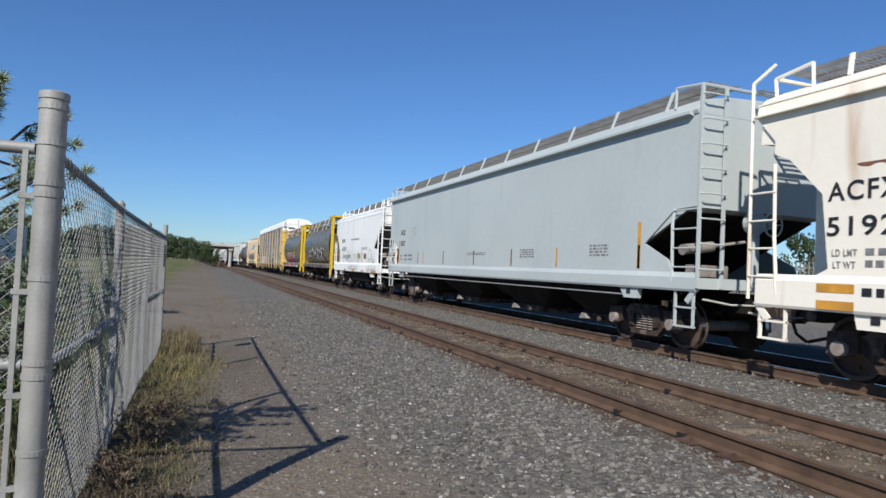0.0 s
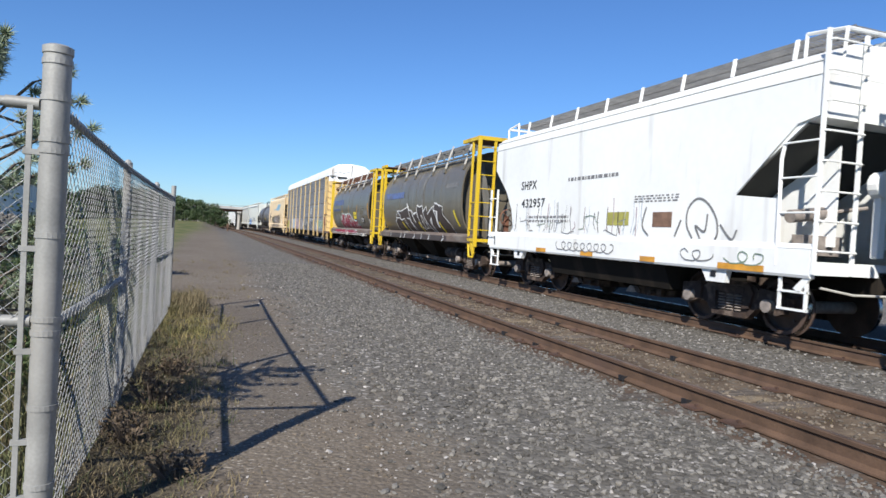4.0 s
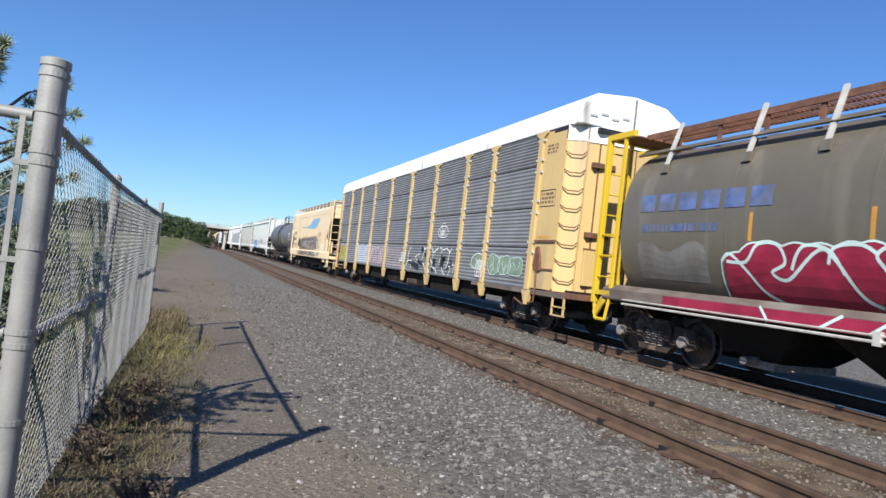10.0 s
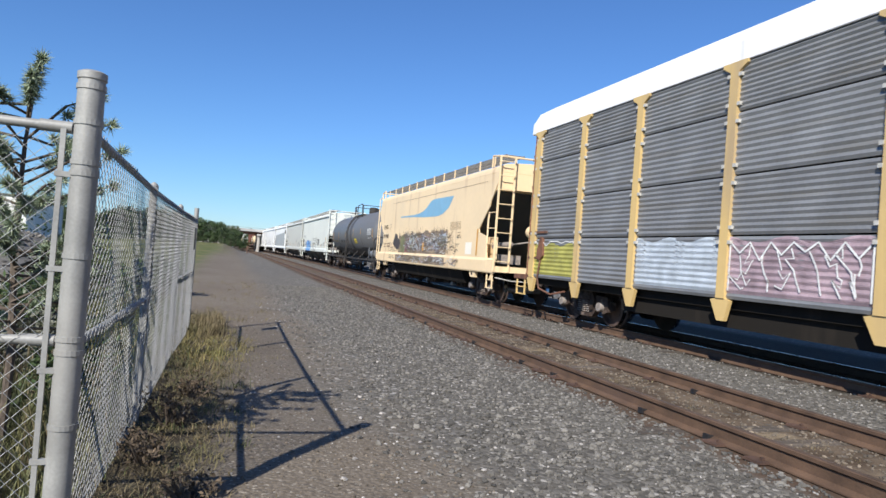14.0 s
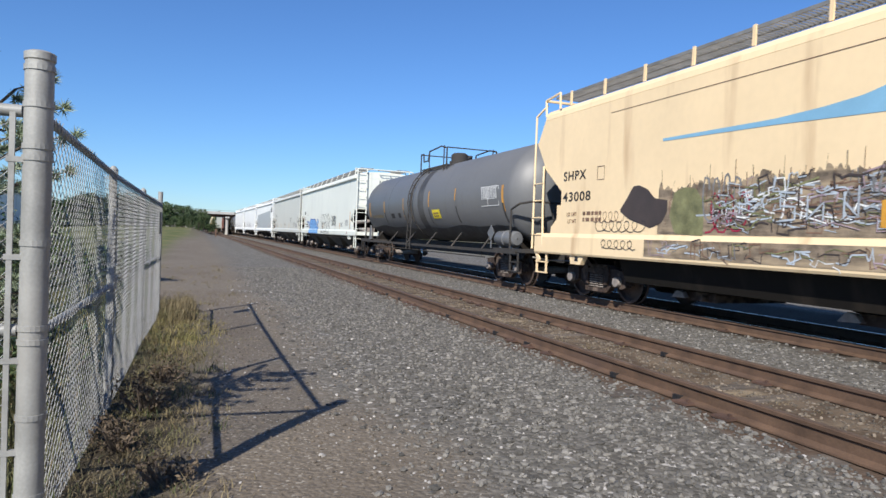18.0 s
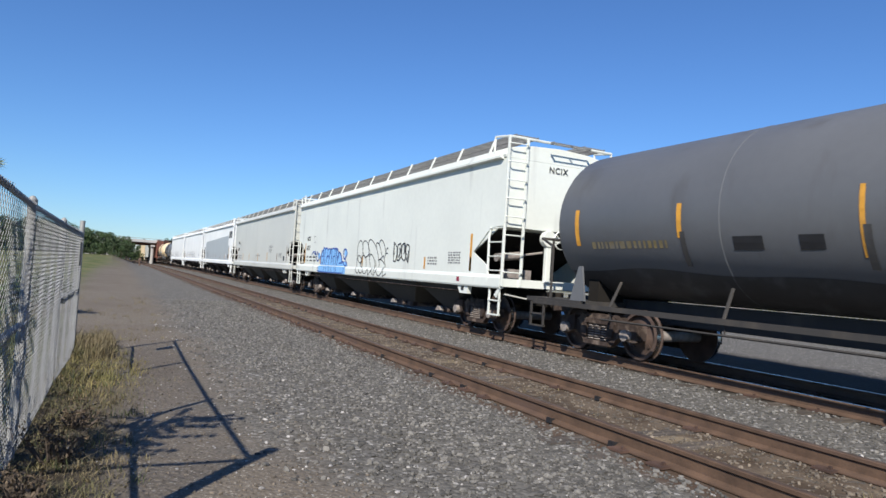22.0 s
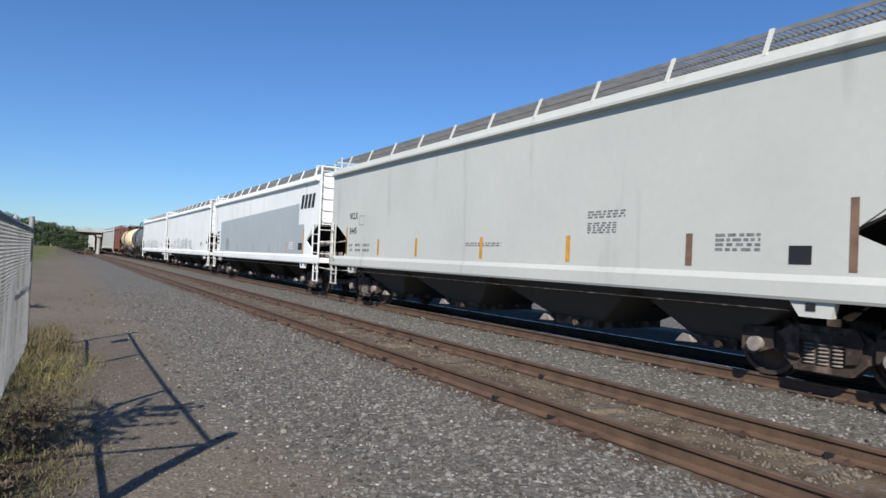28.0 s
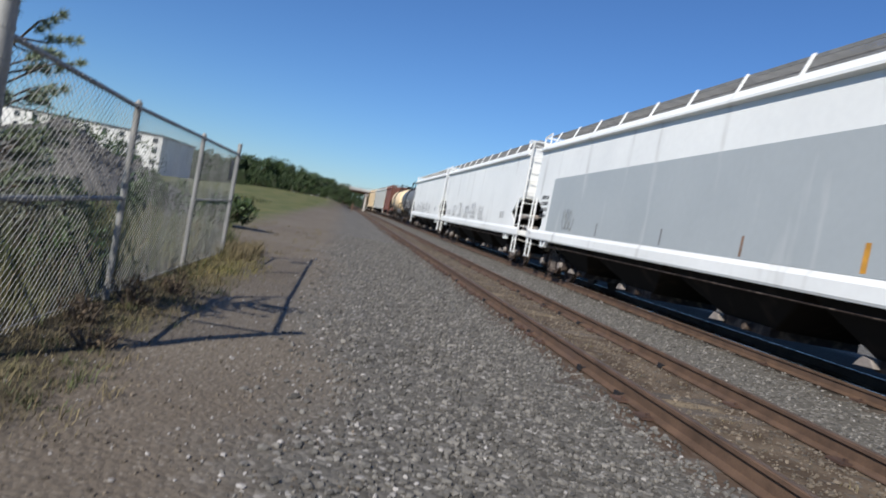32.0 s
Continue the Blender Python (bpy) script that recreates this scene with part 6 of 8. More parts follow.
patch_hi, patch_lo = profile([(108.68, 1.85), (108.58, 2.23), (108.32, 2.31), (108.04, 2.27), (107.84, 2.02)]), profile([(108.67, 1.8), (108.54, 1.5), (108.33, 1.48), (108.0, 1.47), (107.81, 1.46)])
part("spray_patch", fill_geo(107.84 - mid, 108.68 - mid, lambda u: patch_lo(107.84 + 0.84 * u), lambda u: patch_hi(107.84 + 0.84 * u), px, 0.008, 16, 4), "spray_olive", car, "olive green spray patch")
scribble(car, 111.1 - mid, 110.1 - mid, 1.7, 1.95, 5, "mark_brown", px, 0.012, 66)
scribble(car, 107.84 - mid, 106.94 - mid, 1.6, 2.5, 4, "mark_grey", px, 0.035, 67)
scribble(car, 107.74 - mid, 106.84 - mid, 1.5, 2.2, 3, "spray_red", px, 0.03, 68)
TAGS = ("spray_ice", "mark_grey", "spray_mauve", "spray_brown", "spray_ice", "mark_brown", "mark_white", "spray_brown", "spray_olive")
for k in range(230):   # tags over tags
    y = soot.uniform(101.6, 107.7) - mid
    z = soot.uniform(1.5, 2.15)
    angular_tag(car, y + soot.uniform(0.1, 0.45), y - soot.uniform(0.1, 0.45), z, min(2.42, z + soot.uniform(0.12, 0.35)), soot.randint(3, 8), TAGS[k % 9], px, soot.uniform(0.012, 0.034), 630 + k, 0.008 + 0.00005 * k)
for k in range(34):
    y = soot.uniform(99.9, 101.9) - mid
    z = soot.uniform(1.5, 2.15)
    angular_tag(car, y + 0.14, y - 0.14, z, z + soot.uniform(0.1, 0.22), 3, ("spray_black", "spray_brown", "mark_brown")[k % 3], px, 0.016, 900 + k, 0.008 + 0.0001 * k)
for k in range(60):
    y = soot.uniform(100.2, 108.8) - mid
    angular_tag(car, y + soot.uniform(0.1, 0.4), y - soot.uniform(0.1, 0.4), 1.07, 1.36, 5, TAGS[k % 9], flat_side(1.6), soot.uniform(0.014, 0.03), 730 + k, 0.008 + 0.0001 * k)
painted_lines(car, (((106.05, 2.1), (106.3, 2.12), (106.3, 1.92), (106.05, 1.9), (106.05, 1.72), (106.32, 1.7)), ((105.85, 2.05), (105.85, 1.72), (105.6, 1.95), (105.6, 1.7)), ((105.3, 2.08), (105.3, 1.72)), ((105.1, 2.15), (105.1, 1.75), (105.3, 1.95)), ((104.4, 2.1), (104.7, 2.12), (104.7, 1.75), (104.4, 1.72)), ((104.1, 2.15), (104.1, 1.72), (103.9, 1.95), (103.75, 1.7))), mid, "spray_ice", 0.03, px, 0.022, name="spray_tag")
scribble(car, 110.9 - mid, 109.4 - mid, 1.5, 1.75, 6, "spray_black", px, 0.014, 71)
scribble(car, 110.7 - mid, 109.6 - mid, 1.15, 1.35, 5, "spray_black", flat_side(1.6), 0.014, 74)
part("roof_line", ribbon_geo(dense([(h - 3.0, 3.98), (-h + 1.0, 3.98)]), 0.012, px, 0.006), "mark_brown", car)
part("test_square", ribbon_geo([(111.0 - mid, 2.9), (110.75 - mid, 2.9), (110.75 - mid, 2.62), (111.0 - mid, 2.62), (111.0 - mid, 2.9)], 0.02, px, 0.006), "mark_brown", car)
part("orange_patch", fill_geo(104.55 - mid, 104.8 - mid, lambda u: 1.6, lambda u: 1.95, px, 0.0215, 1, 1), "mark_orange", car)
bars(car, 101.24 - mid, 100.07 - mid, 2.70, 6, 0.03, "mark_tan", px, 72)
part("white_patch", fill_geo(98.82 - mid, 99.44 - mid, lambda u: 1.54, lambda u: 1.96, px, 0.006, 1, 1), "paint_cream_white", car)
stripe(car, 98.34 - mid, 1.5, 2.42, 0.12, "mark_orange", px)


# ================= tank cars =================
def tank_car(a, b, paint, label, trim, name="tank_car"):
    car = thing(name, label, "railway car", "tank cars")
    L = b - a
    h = L / 2
    zc, r = 2.62, 1.5
    hs = h - 1.15
    prof = [(-hs - 0.72, 0.02), (-hs - 0.69, 0.45), (-hs - 0.58, 0.85), (-hs - 0.38, 1.2), (-hs - 0.14, 1.42), (-hs, r)]
    prof = prof + [(-y, q) for y, q in reversed(prof)]
    part("tank", Geo().lathe(prof, "y", 48, (0, 0, zc)), paint, car, smooth=True)
    for y in (-hs * 0.52, -hs * 0.1, hs * 0.1, hs * 0.5):
        part("weld_seam", Geo().lathe([(y - 0.02, r), (y, r + 0.007), (y + 0.02, r)], "y", 48, (0, 0, zc)), paint, car, smooth=True)
    part("tank_band", Geo().lathe([(hs * 0.1 - 0.04, r), (hs * 0.1 - 0.04, r + 0.03), (hs * 0.1 + 0.04, r + 0.03), (hs * 0.1 + 0.04, r)], "y", 48, (0, 0, zc)), trim, car)
    part("dome", Geo().lathe([(zc + r - 0.1, 0.33), (zc + r + 0.35, 0.33), (zc + r + 0.42, 0.24), (zc + r + 0.44, 0.02)], "z", 20, (0, -0.6, 0)), trim, car, smooth=True)
    part("valve", Geo().rod((0.1, -1.4, zc + r - 0.05), (0.1, -1.4, zc + r + 0.25), 0.09, 12), trim, car)
    part("vent", Geo().rod((0, 0.3, zc + r - 0.05), (0, 0.3, zc + r + 0.2), 0.07, 12), trim, car)
    # top platform with its railing
    tagged(part("top_platform", grating_geo(-0.95, 0.95, -1.8, 1.1, zc + r * 0.88, 0.09), trim, car), kind="stuff")
    zt = zc + r + 0.55
    for x in (-1.0, 1.0):
        part("platform_railing", Geo().pipe([(x, -1.8, zc + 1.15), (x, -1.8, zt - 0.12), (x, -1.2, zt), (x, 0.1, zt - 0.06), (x, 0.25, zt - 0.42), (x, 0.75, zt - 0.42), (x, 0.8, zt - 0.1), (x, 1.1, zt - 0.1), (x, 1.1, zc + 1.15)], 0.028, 6), trim, car)
        for y, z1 in ((-1.5, zt), (0.1, zt - 0.06)):
            part("railing_post", Geo().rod((x, y, zc + 1.1), (x, y, z1), 0.022, 6), trim, car)
    for y in (-1.8, 1.1):
        part("railing_bar", Geo().rod((-1.0, y, zt - 0.1), (1.0, y, zt - 0.1), 0.022, 6), trim, car)
    # side ladder that follows the tank
    yl = 0.62
    g = Geo()
    for y in (yl - 0.22, yl + 0.22):
        pts = [(-(r + 0.1) * math.cos(q), y, zc + (r + 0.1) * math.sin(q)) for q in [math.radians(d) for d in range(-15, 61, 15)]]
        g.pipe([(-(r + 0.1), y, 0.75)] + pts, 0.022, 6)
    st = part("ladder", g, trim, car)
    me = shared("tank_rung_" + trim, lambda: Geo().rod((0, -0.22, 0), (0, 0.22, 0), 0.014, 6), trim)
    for i in range(10):
        if i < 5:
            at = (-(r + 0.1), yl, 0.85 + i * 0.3)
        else:
            q = math.radians(-12 + (i - 4) * 12)
            at = (-(r + 0.1) * math.cos(q), yl, zc + (r + 0.1) * math.sin(q))
        part("rung", me, None, st, at=at)
    # underframe
    for s in (-1, 1):
        part("side_walkway", Geo().box(s * 1.44, s * 1.52, -h + 0.4, h - 0.4, 0.91, 0.94).box(s * 1.5, s * 1.53, -h + 0.4, h - 0.4, 0.88, 0.97), trim, car)
    part("centre_sill", Geo().box(-0.3, 0.3, -h, h, 0.7, 1.1), trim, car)
    part("pipe_rail", Geo().pipe([(-1.45, -h + 2.5, 0.72), (-1.45, h - 2.5, 0.72)], 0.02, 5), trim, car)
    for k in range(6):
        y = -hs + 1.6 + (2 * hs - 3.2) * k / 5
        part("walkway_bracket", Geo().pipe([(-1.5, y, 0.9), (-1.0, y + 0.25, 1.42)], 0.03, 6).pipe([(-1.45, y, 0.72), (-1.45, y, 0.92)], 0.015, 5), trim, car)
    for e in (-1, 1):
        part("end_platform", Geo().box(-1.5, 1.5, min(e * (h - 1.9), e * (h - 0.1)), max(e * (h - 1.9), e * (h - 0.1)), 0.93, 1.02), trim, car)
        part("tank_saddle", Geo().prism_y([(-0.95, 1.0), (0.95, 1.0), (0.95, 1.5), (0.6, 1.25), (-0.6, 1.25), (-0.95, 1.5)], e * (hs - 0.5) - 0.15, e * (hs - 0.5) + 0.15), "paint_black_and_shade", car)
        if e > 0:
            part("corner_bracket", Geo().prism_x([(e * (h - 2.0), 1.02), (e * (h - 1.55), 1.02), (e * (h - 1.78), 1.7), (e * (h - 1.88), 1.7)], -1.46, -1.42), "paint_tank", car)
        part("end_railing", Geo().pipe([(-1.45, e * (h - 0.9), 1.0), (-1.45, e * (h - 0.9), 2.1), (-1.4, e * (h - 0.5), 2.25), (-1.2, e * (h - 0.15), 2.3), (1.2, e * (h - 0.15), 2.3), (1.45, e * (h - 0.9), 2.1), (1.45, e * (h - 0.9), 1.0)], 0.03, 6)
             .pipe([(-0.9, e * (h - 0.15), 1.0), (-0.9, e * (h - 0.15), 2.3)], 0.03, 6), trim, car)
        crossbar_step(car, -1.5, e * (h - 0.3), e * (h - 0.75), 0.42, 0.92, trim)
        truck(car, e * (h - 1.95))
        coupler(car, e * h, e)
    part("air_reservoir", Geo().lathe([(-h + 0.84, 0.02), (-h + 0.86, 0.17), (-h + 0.93, 0.22), (-h + 1.36, 0.22), (-h + 1.37, 0.24), (-h + 1.42, 0.24), (-h + 1.43, 0.22), (-h + 1.9, 0.22), (-h + 1.97, 0.17), (-h + 1.99, 0.02)], "y", 20, (-1.25, 0, 1.29)).box(-1.33, -1.1, -h + 1.0, -h + 1.1, 1.0, 1.15).box(-1.33, -1.1, -h + 1.7, -h + 1.8, 1.0, 1.15), "paint_tank", car, smooth=True)
    part("placard_holder", Geo().prism_x([(-h + 2.15, 1.2), (-h + 2.38, 1.44), (-h + 2.15, 1.68), (-h + 1.92, 1.44)], -1.46, -1.44).box(-1.45, -1.43, -h + 2.12, -h + 2.18, 1.0, 1.25), "paint_tank", car)
    part("brake_stand", Geo().box(-0.5, -0.3, -h + 0.1, -h + 0.25, 1.0, 2.1).lathe([(-h + 0.02, 0.22), (-h + 0.05, 0.26), (-h + 0.08, 0.22)], "y", 16, (-0.4, 0, 1.95)), trim, car)
    return car, h, (lambda z: -math.sqrt(max(0.0, r * r - (z - zc) ** 2)))


a, b = 114.3, 132.3
car, h, px = tank_car(a, b, "paint_tank", "dark grey tank car with a top platform and orange marks", "paint_tank_frame")
place(car, a, b)
mid = (a + b) / 2
part("yellow_placard", fill_geo(120.85 - mid, 121.65 - mid, lambda u: 1.93, lambda u: 2.24, px, 0.012, 3, 4), "mark_yellow", car)
bars(car, 121.5 - mid, 121.0 - mid, 2.08, 2, 0.06, "mark_brown", lambda z: px(z) - 0.014, 81)
part("data_frame", ribbon_geo([(117.17 - mid, 2.8), (115.98 - mid, 2.8), (115.98 - mid, 2.24), (117.17 - mid, 2.24), (117.17 - mid, 2.8)], 0.02, px, 0.014), "mark_white", car)
part("data_frame", ribbon_geo([(116.7 - mid, 2.8), (116.7 - mid, 2.52), (116.7 - mid, 2.24)], 0.02, px, 0.014), "mark_white", car)
bars(car, 117.12 - mid, 116.05 - mid, 2.745, 8, 0.026, "mark_white", lambda z: px(z) - 0.01, 82)
for y, z0, z1, w_ in ((115.7, 2.05, 2.8, 0.13), (119.3, 2.5, 2.9, 0.08), (121.93, 2.35, 2.93, 0.08), (125.1, 1.9, 2.8, 0.07), (128.0, 2.2, 2.76, 0.1), (130.6, 2.1, 2.8, 0.12)):
    stripe(car, y - mid, z0, z1, w_, "mark_orange", px)
bars(car, 130.2 - mid, 128.3 - mid, 2.04, 1, 0.13, "worn_ochre", px, 83, "worn_lettering")
# darker band with an uneven top edge along the tank's lower side
part("belly_soot", fill_geo(115.5 - mid, 131.1 - mid, lambda u: 1.16, lambda u: 1.62 + 0.05 * math.sin(9 * u) + 0.03 * math.sin(31 * u), px, 0.004, 60, 12), "tank_dark", car, "darker lower belly")
for y in (115.72, 119.25, 121.95, 125.05, 127.95):
    stripe(car, y - mid, 1.75, 2.3, 0.1, "tank_dark", lambda z: px(z) - 0.001, "dark_streak")
part("dark_stain", fill_geo(122.55 - mid, 123.2 - mid, lambda u: 1.3, lambda u: 3.9, px, 0.004, 4, 20), "tank_dark", car)
part("data_panel", fill_geo(126.5 - mid, 127.0 - mid, lambda u: 2.0, lambda u: 2.2, px, 0.006, 2, 2), "mark_black", car)
part("data_panel", fill_geo(125.6 - mid, 125.95 - mid, lambda u: 2.0, lambda u: 2.2, px, 0.006, 2, 2), "mark_black", car)

# pale hopper with blue spray letters and black outlines
a, b = 133.2, 152.5
car, px, h = covered_hopper(a, b, "paint_pale", "pale grey covered hopper car with blue and black spray letters", "flat", "paint_shade_grey", 4)
place(car, a, b)
mid = (a + b) / 2
letters(car, "NCIX", h - 1.66, 2.56, 0.22, "mark_black", -1.55, 0.58)
letters(car, "6757", h - 1.66, 2.12, 0.22, "mark_black", -1.55, 0.58)
part("test_square", ribbon_geo([(149.7 - mid, 2.74), (149.38 - mid, 2.74), (149.38 - mid, 2.46), (149.7 - mid, 2.46), (149.7 - mid, 2.74)], 0.02, px, 0.006), "mark_grey", car)
edge = [(148.35, 1.46), (148.3, 1.75), (148.15, 2.0), (147.95, 2.16), (147.75, 2.12), (147.6, 2.15), (147.3, 2.1), (147.0, 2.14), (146.75, 2.12), (146.6, 2.15), (146.35, 2.13), (146.2, 2.16), (146.0, 2.1), (145.85, 1.95), (145.6, 1.95), (145.4, 1.75), (145.3, 1.55), (144.7, 1.6), (144.6, 1.46)]
painted_word(car, [(y - mid, z) for y, z in edge], 1.45, px, "spray_dark_blue", "spray_light_blue", 0.03, 0, 91, True, "light blue spray letters with dark blue edges")
painted_lines(car, (
    ((148.25, 1.49), (148.34, 1.79), (148.20, 2.06), (147.94, 2.08), (147.88, 1.79), (147.99, 1.55), (148.14, 1.52)),
    ((147.91, 1.79), (148.00, 2.14), (147.88, 2.21), (147.70, 2.11), (147.71, 1.85), (147.72, 1.50)),
    ((147.71, 1.85), (147.69, 2.14), (147.51, 2.19), (147.34, 2.10), (147.33, 1.85), (147.57, 1.45)),
    ((147.32, 1.91), (147.29, 2.13), (147.15, 2.16), (147.00, 2.10), (147.02, 1.79), (147.18, 1.46)),
    ((146.94, 1.91), (146.91, 2.12), (146.80, 2.15), (146.72, 2.01), (146.76, 1.53)),
    ((146.68, 1.74), (146.74, 2.07), (146.60, 2.17), (146.38, 2.14), (146.29, 2.06), (146.31, 1.85), (146.52, 1.80), (146.41, 1.48)),
    ((146.27, 1.80), (146.28, 2.11), (146.17, 2.14), (146.09, 2.09), (146.10, 1.80), (146.16, 1.49)),
    ((146.07, 1.85), (146.11, 2.11), (146.01, 2.16), (145.88, 2.08), (145.82, 1.85), (145.95, 1.49)),
    ((145.78, 1.75), (145.76, 1.98), (145.60, 1.99), (145.40, 1.85), (145.32, 1.61), (145.68, 1.55)),
    ((145.15, 1.85), (145.13, 2.07), (144.96, 2.13), (144.76, 2.07), (144.73, 1.88), (144.93, 1.78), (145.03, 1.75), (145.15, 1.85)),
    ((145.00, 1.71), (144.86, 1.74), (144.75, 1.62), (144.77, 1.46), (145.01, 1.52), (145.17, 1.64), (145.38, 1.56)),
    ((148.18, 1.85), (147.98, 1.82)),
    ((147.45, 1.79), (147.15, 1.85), (147.06, 1.71)),
    ((145.99, 1.88), (145.85, 1.73)),
    ((148.98, 1.94), (149.06, 1.81), (148.95, 1.67), (148.77, 1.63), (148.61, 1.75), (148.77, 1.94), (148.93, 2.02), (148.98, 1.94)),
    ((149.79, 1.91), (149.67, 2.01), (149.42, 2.04), (149.16, 1.92)),
    ((149.24, 2.08), (149.16, 1.92), (149.41, 1.96)),
), mid, "spray_dark_blue", 0.055, px, 0.014, True)
part("spray_fill", fill_geo(144.62 - mid, 145.08 - mid, lambda u: 1.95 - 0.14 * math.sin(math.pi * u), lambda u: 1.95 + 0.17 * math.sin(math.pi * u), px, 0.012, 12, 4), "spray_light_blue", car)
part("spray_fill", fill_geo(148.42 - mid, 148.82 - mid, lambda u: 1.84 - 0.15 * math.sin(math.pi * u), lambda u: 1.84 + 0.16 * math.sin(math.pi * u), px, 0.012, 12, 4), "spray_light_blue", car)
part("spray_blue_band", fill_geo(144.7 - mid, 148.5 - mid, lambda u: 1.14, lambda u: 1.42, flat_side(1.6), 0.006, 10, 1), "spray_light_blue", car)
painted_lines(car, (
    ((147.59, 1.40), (147.70, 1.18)),
    ((147.32, 1.41), (147.36, 1.17)),
    ((146.91, 1.42), (146.95, 1.16)),
    ((146.51, 1.42), (146.56, 1.17)),
    ((146.15, 1.41), (146.08, 1.17)),
    ((145.91, 1.42), (145.92, 1.16)),
    ((144.92, 1.43), (144.96, 1.18)),
    ((148.51, 1.37), (148.41, 1.17), (144.96, 1.17)),
), mid, "spray_dark_blue", 0.04, flat_side(1.6), 0.009, True)
painted_lines(car, (
    ((143.49, 1.86), (143.52, 2.07), (143.44, 2.32), (143.26, 2.43), (143.08, 2.38), (142.94, 2.22), (142.90, 2.02), (142.97, 1.84), (143.06, 1.77), (143.15, 1.88)),
    ((142.90, 2.02), (142.95, 2.22), (142.88, 2.38), (142.66, 2.41), (142.45, 2.33), (142.31, 2.19), (142.17, 2.03), (142.14, 1.93), (142.23, 1.96), (142.30, 2.11), (142.34, 2.24), (142.32, 2.38), (142.19, 2.45), (142.00, 2.42), (141.75, 2.30), (141.51, 2.13), (141.34, 1.93), (141.22, 1.73), (141.16, 1.60), (141.17, 1.48)),
    ((142.88, 2.00), (142.75, 1.88), (142.54, 1.82), (142.31, 1.88), (142.25, 1.94)),
    ((141.53, 2.18), (141.57, 2.27), (141.50, 2.32), (141.37, 2.31), (141.23, 2.22), (141.08, 2.07), (140.95, 1.87)),
    ((141.23, 2.24), (141.23, 2.36), (141.11, 2.41), (140.96, 2.38), (140.79, 2.26), (140.67, 2.09), (140.60, 1.95)),
    ((140.61, 1.99), (140.56, 2.09), (140.47, 2.13), (140.41, 2.12)),
    ((140.68, 1.82), (140.66, 1.88), (140.59, 1.95), (140.40, 1.95)),
    ((143.44, 1.46), (143.49, 1.65), (143.43, 1.82), (143.30, 1.88), (143.15, 1.84), (143.01, 1.74), (142.90, 1.58), (142.87, 1.46)),
    ((143.41, 1.80), (143.32, 1.67), (143.11, 1.61), (142.98, 1.70), (143.03, 1.58), (143.13, 1.59)),
    ((142.96, 1.64), (142.92, 1.80), (142.80, 1.87), (142.63, 1.84), (142.48, 1.69), (142.43, 1.48)),
    ((142.63, 1.80), (142.36, 1.86), (142.25, 1.91), (142.13, 1.75), (142.01, 1.48)),
    ((142.14, 1.84), (142.04, 1.92), (141.87, 1.90), (141.69, 1.77), (141.58, 1.62), (141.56, 1.47)),
    ((141.26, 1.72), (141.03, 1.77), (140.80, 1.87), (140.70, 1.74), (140.60, 1.55), (140.58, 1.47)),
    ((141.06, 1.75), (140.86, 1.70), (140.67, 1.59)),
    ((141.51, 1.72), (141.43, 1.50)),
    ((143.10, 1.53), (142.87, 1.44)),
), mid, "spray_black", 0.033, px, 0.009, True)
painted_lines(car, (
    ((143.48, 1.41), (143.43, 1.29), (143.27, 1.22), (143.11, 1.27), (143.09, 1.37)),
    ((143.12, 1.37), (143.04, 1.27), (142.86, 1.23), (142.72, 1.29), (142.68, 1.39)),
    ((142.70, 1.33), (142.55, 1.23), (142.35, 1.25), (142.20, 1.39)),
    ((142.12, 1.40), (142.08, 1.19), (141.82, 1.34), (141.67, 1.43)),
    ((141.82, 1.34), (141.70, 1.24), (141.54, 1.20), (141.36, 1.33), (141.26, 1.42)),
    ((141.39, 1.48), (141.51, 1.37), (141.55, 1.25)),
    ((141.33, 1.35), (141.18, 1.22), (140.97, 1.20), (140.78, 1.30), (140.69, 1.42), (140.55, 1.47)),
    ((140.68, 1.40), (140.68, 1.18)),
    ((140.65, 1.18), (140.35, 1.28)),
), mid, "spray_black", 0.033, flat_side(1.6), 0.008, True)
spray(car, 139.95 - mid, 138.6 - mid, 1.65, 2.35, 4, "spray_black", px, None, 0.045, 96, True)
reflectors(car, px, [151.06 - mid, 148.45 - mid, 142.9 - mid, 137.5 - mid, 134.75 - mid], 1.5, 1.85, 0.1, ["mark_orange"] * 5)
stripe(car, 151.1 - mid, 1.5, 2.45, 0.1, "mark_orange", px)
stripe(car, 134.75 - mid, 1.5, 2.45, 0.11, "mark_orange", px)
bars(car, 136.0 - mid, 135.3 - mid, 1.95, 5, 0.04, "mark_grey", px, 97)
bars(car, 137.3 - mid, 136.7 - mid, 1.8, 3, 0.05, "mark_grey", px, 98)
for text, y, z, wide in (("LD LMT", 150.79, 1.76, 0.27), ("221300 LB", 150.28, 1.76, 0.42), ("100350 KG", 149.68, 1.76, 0.48), ("LT WT", 150.78, 1.6, 0.25), ("64700 LB", 150.23, 1.6, 0.38), ("29350 KG", 149.63, 1.6, 0.44)):
    letters(car, text, y - mid, z, 0.085, "mark_black", -1.55, wide, "load_stencil")
part("red_square", fill_geo(135.2 - mid, 135.35 - mid, lambda u: 1.22, lambda u: 1.34, flat_side(1.6), 0.006, 1, 1), "spray_red", car)
letters(car, "NCIX", 0, 0, 0.16, "mark_black", 0, 0.36, "end_lettering").matrix_basis = Matrix(((1, 0, 0, -0.35), (0, 0, 1, -h + 0.055), (0, 1, 0, 4.0), (0, 0, 0, 1))) @ Matrix.Rotation(0, 4, "X")

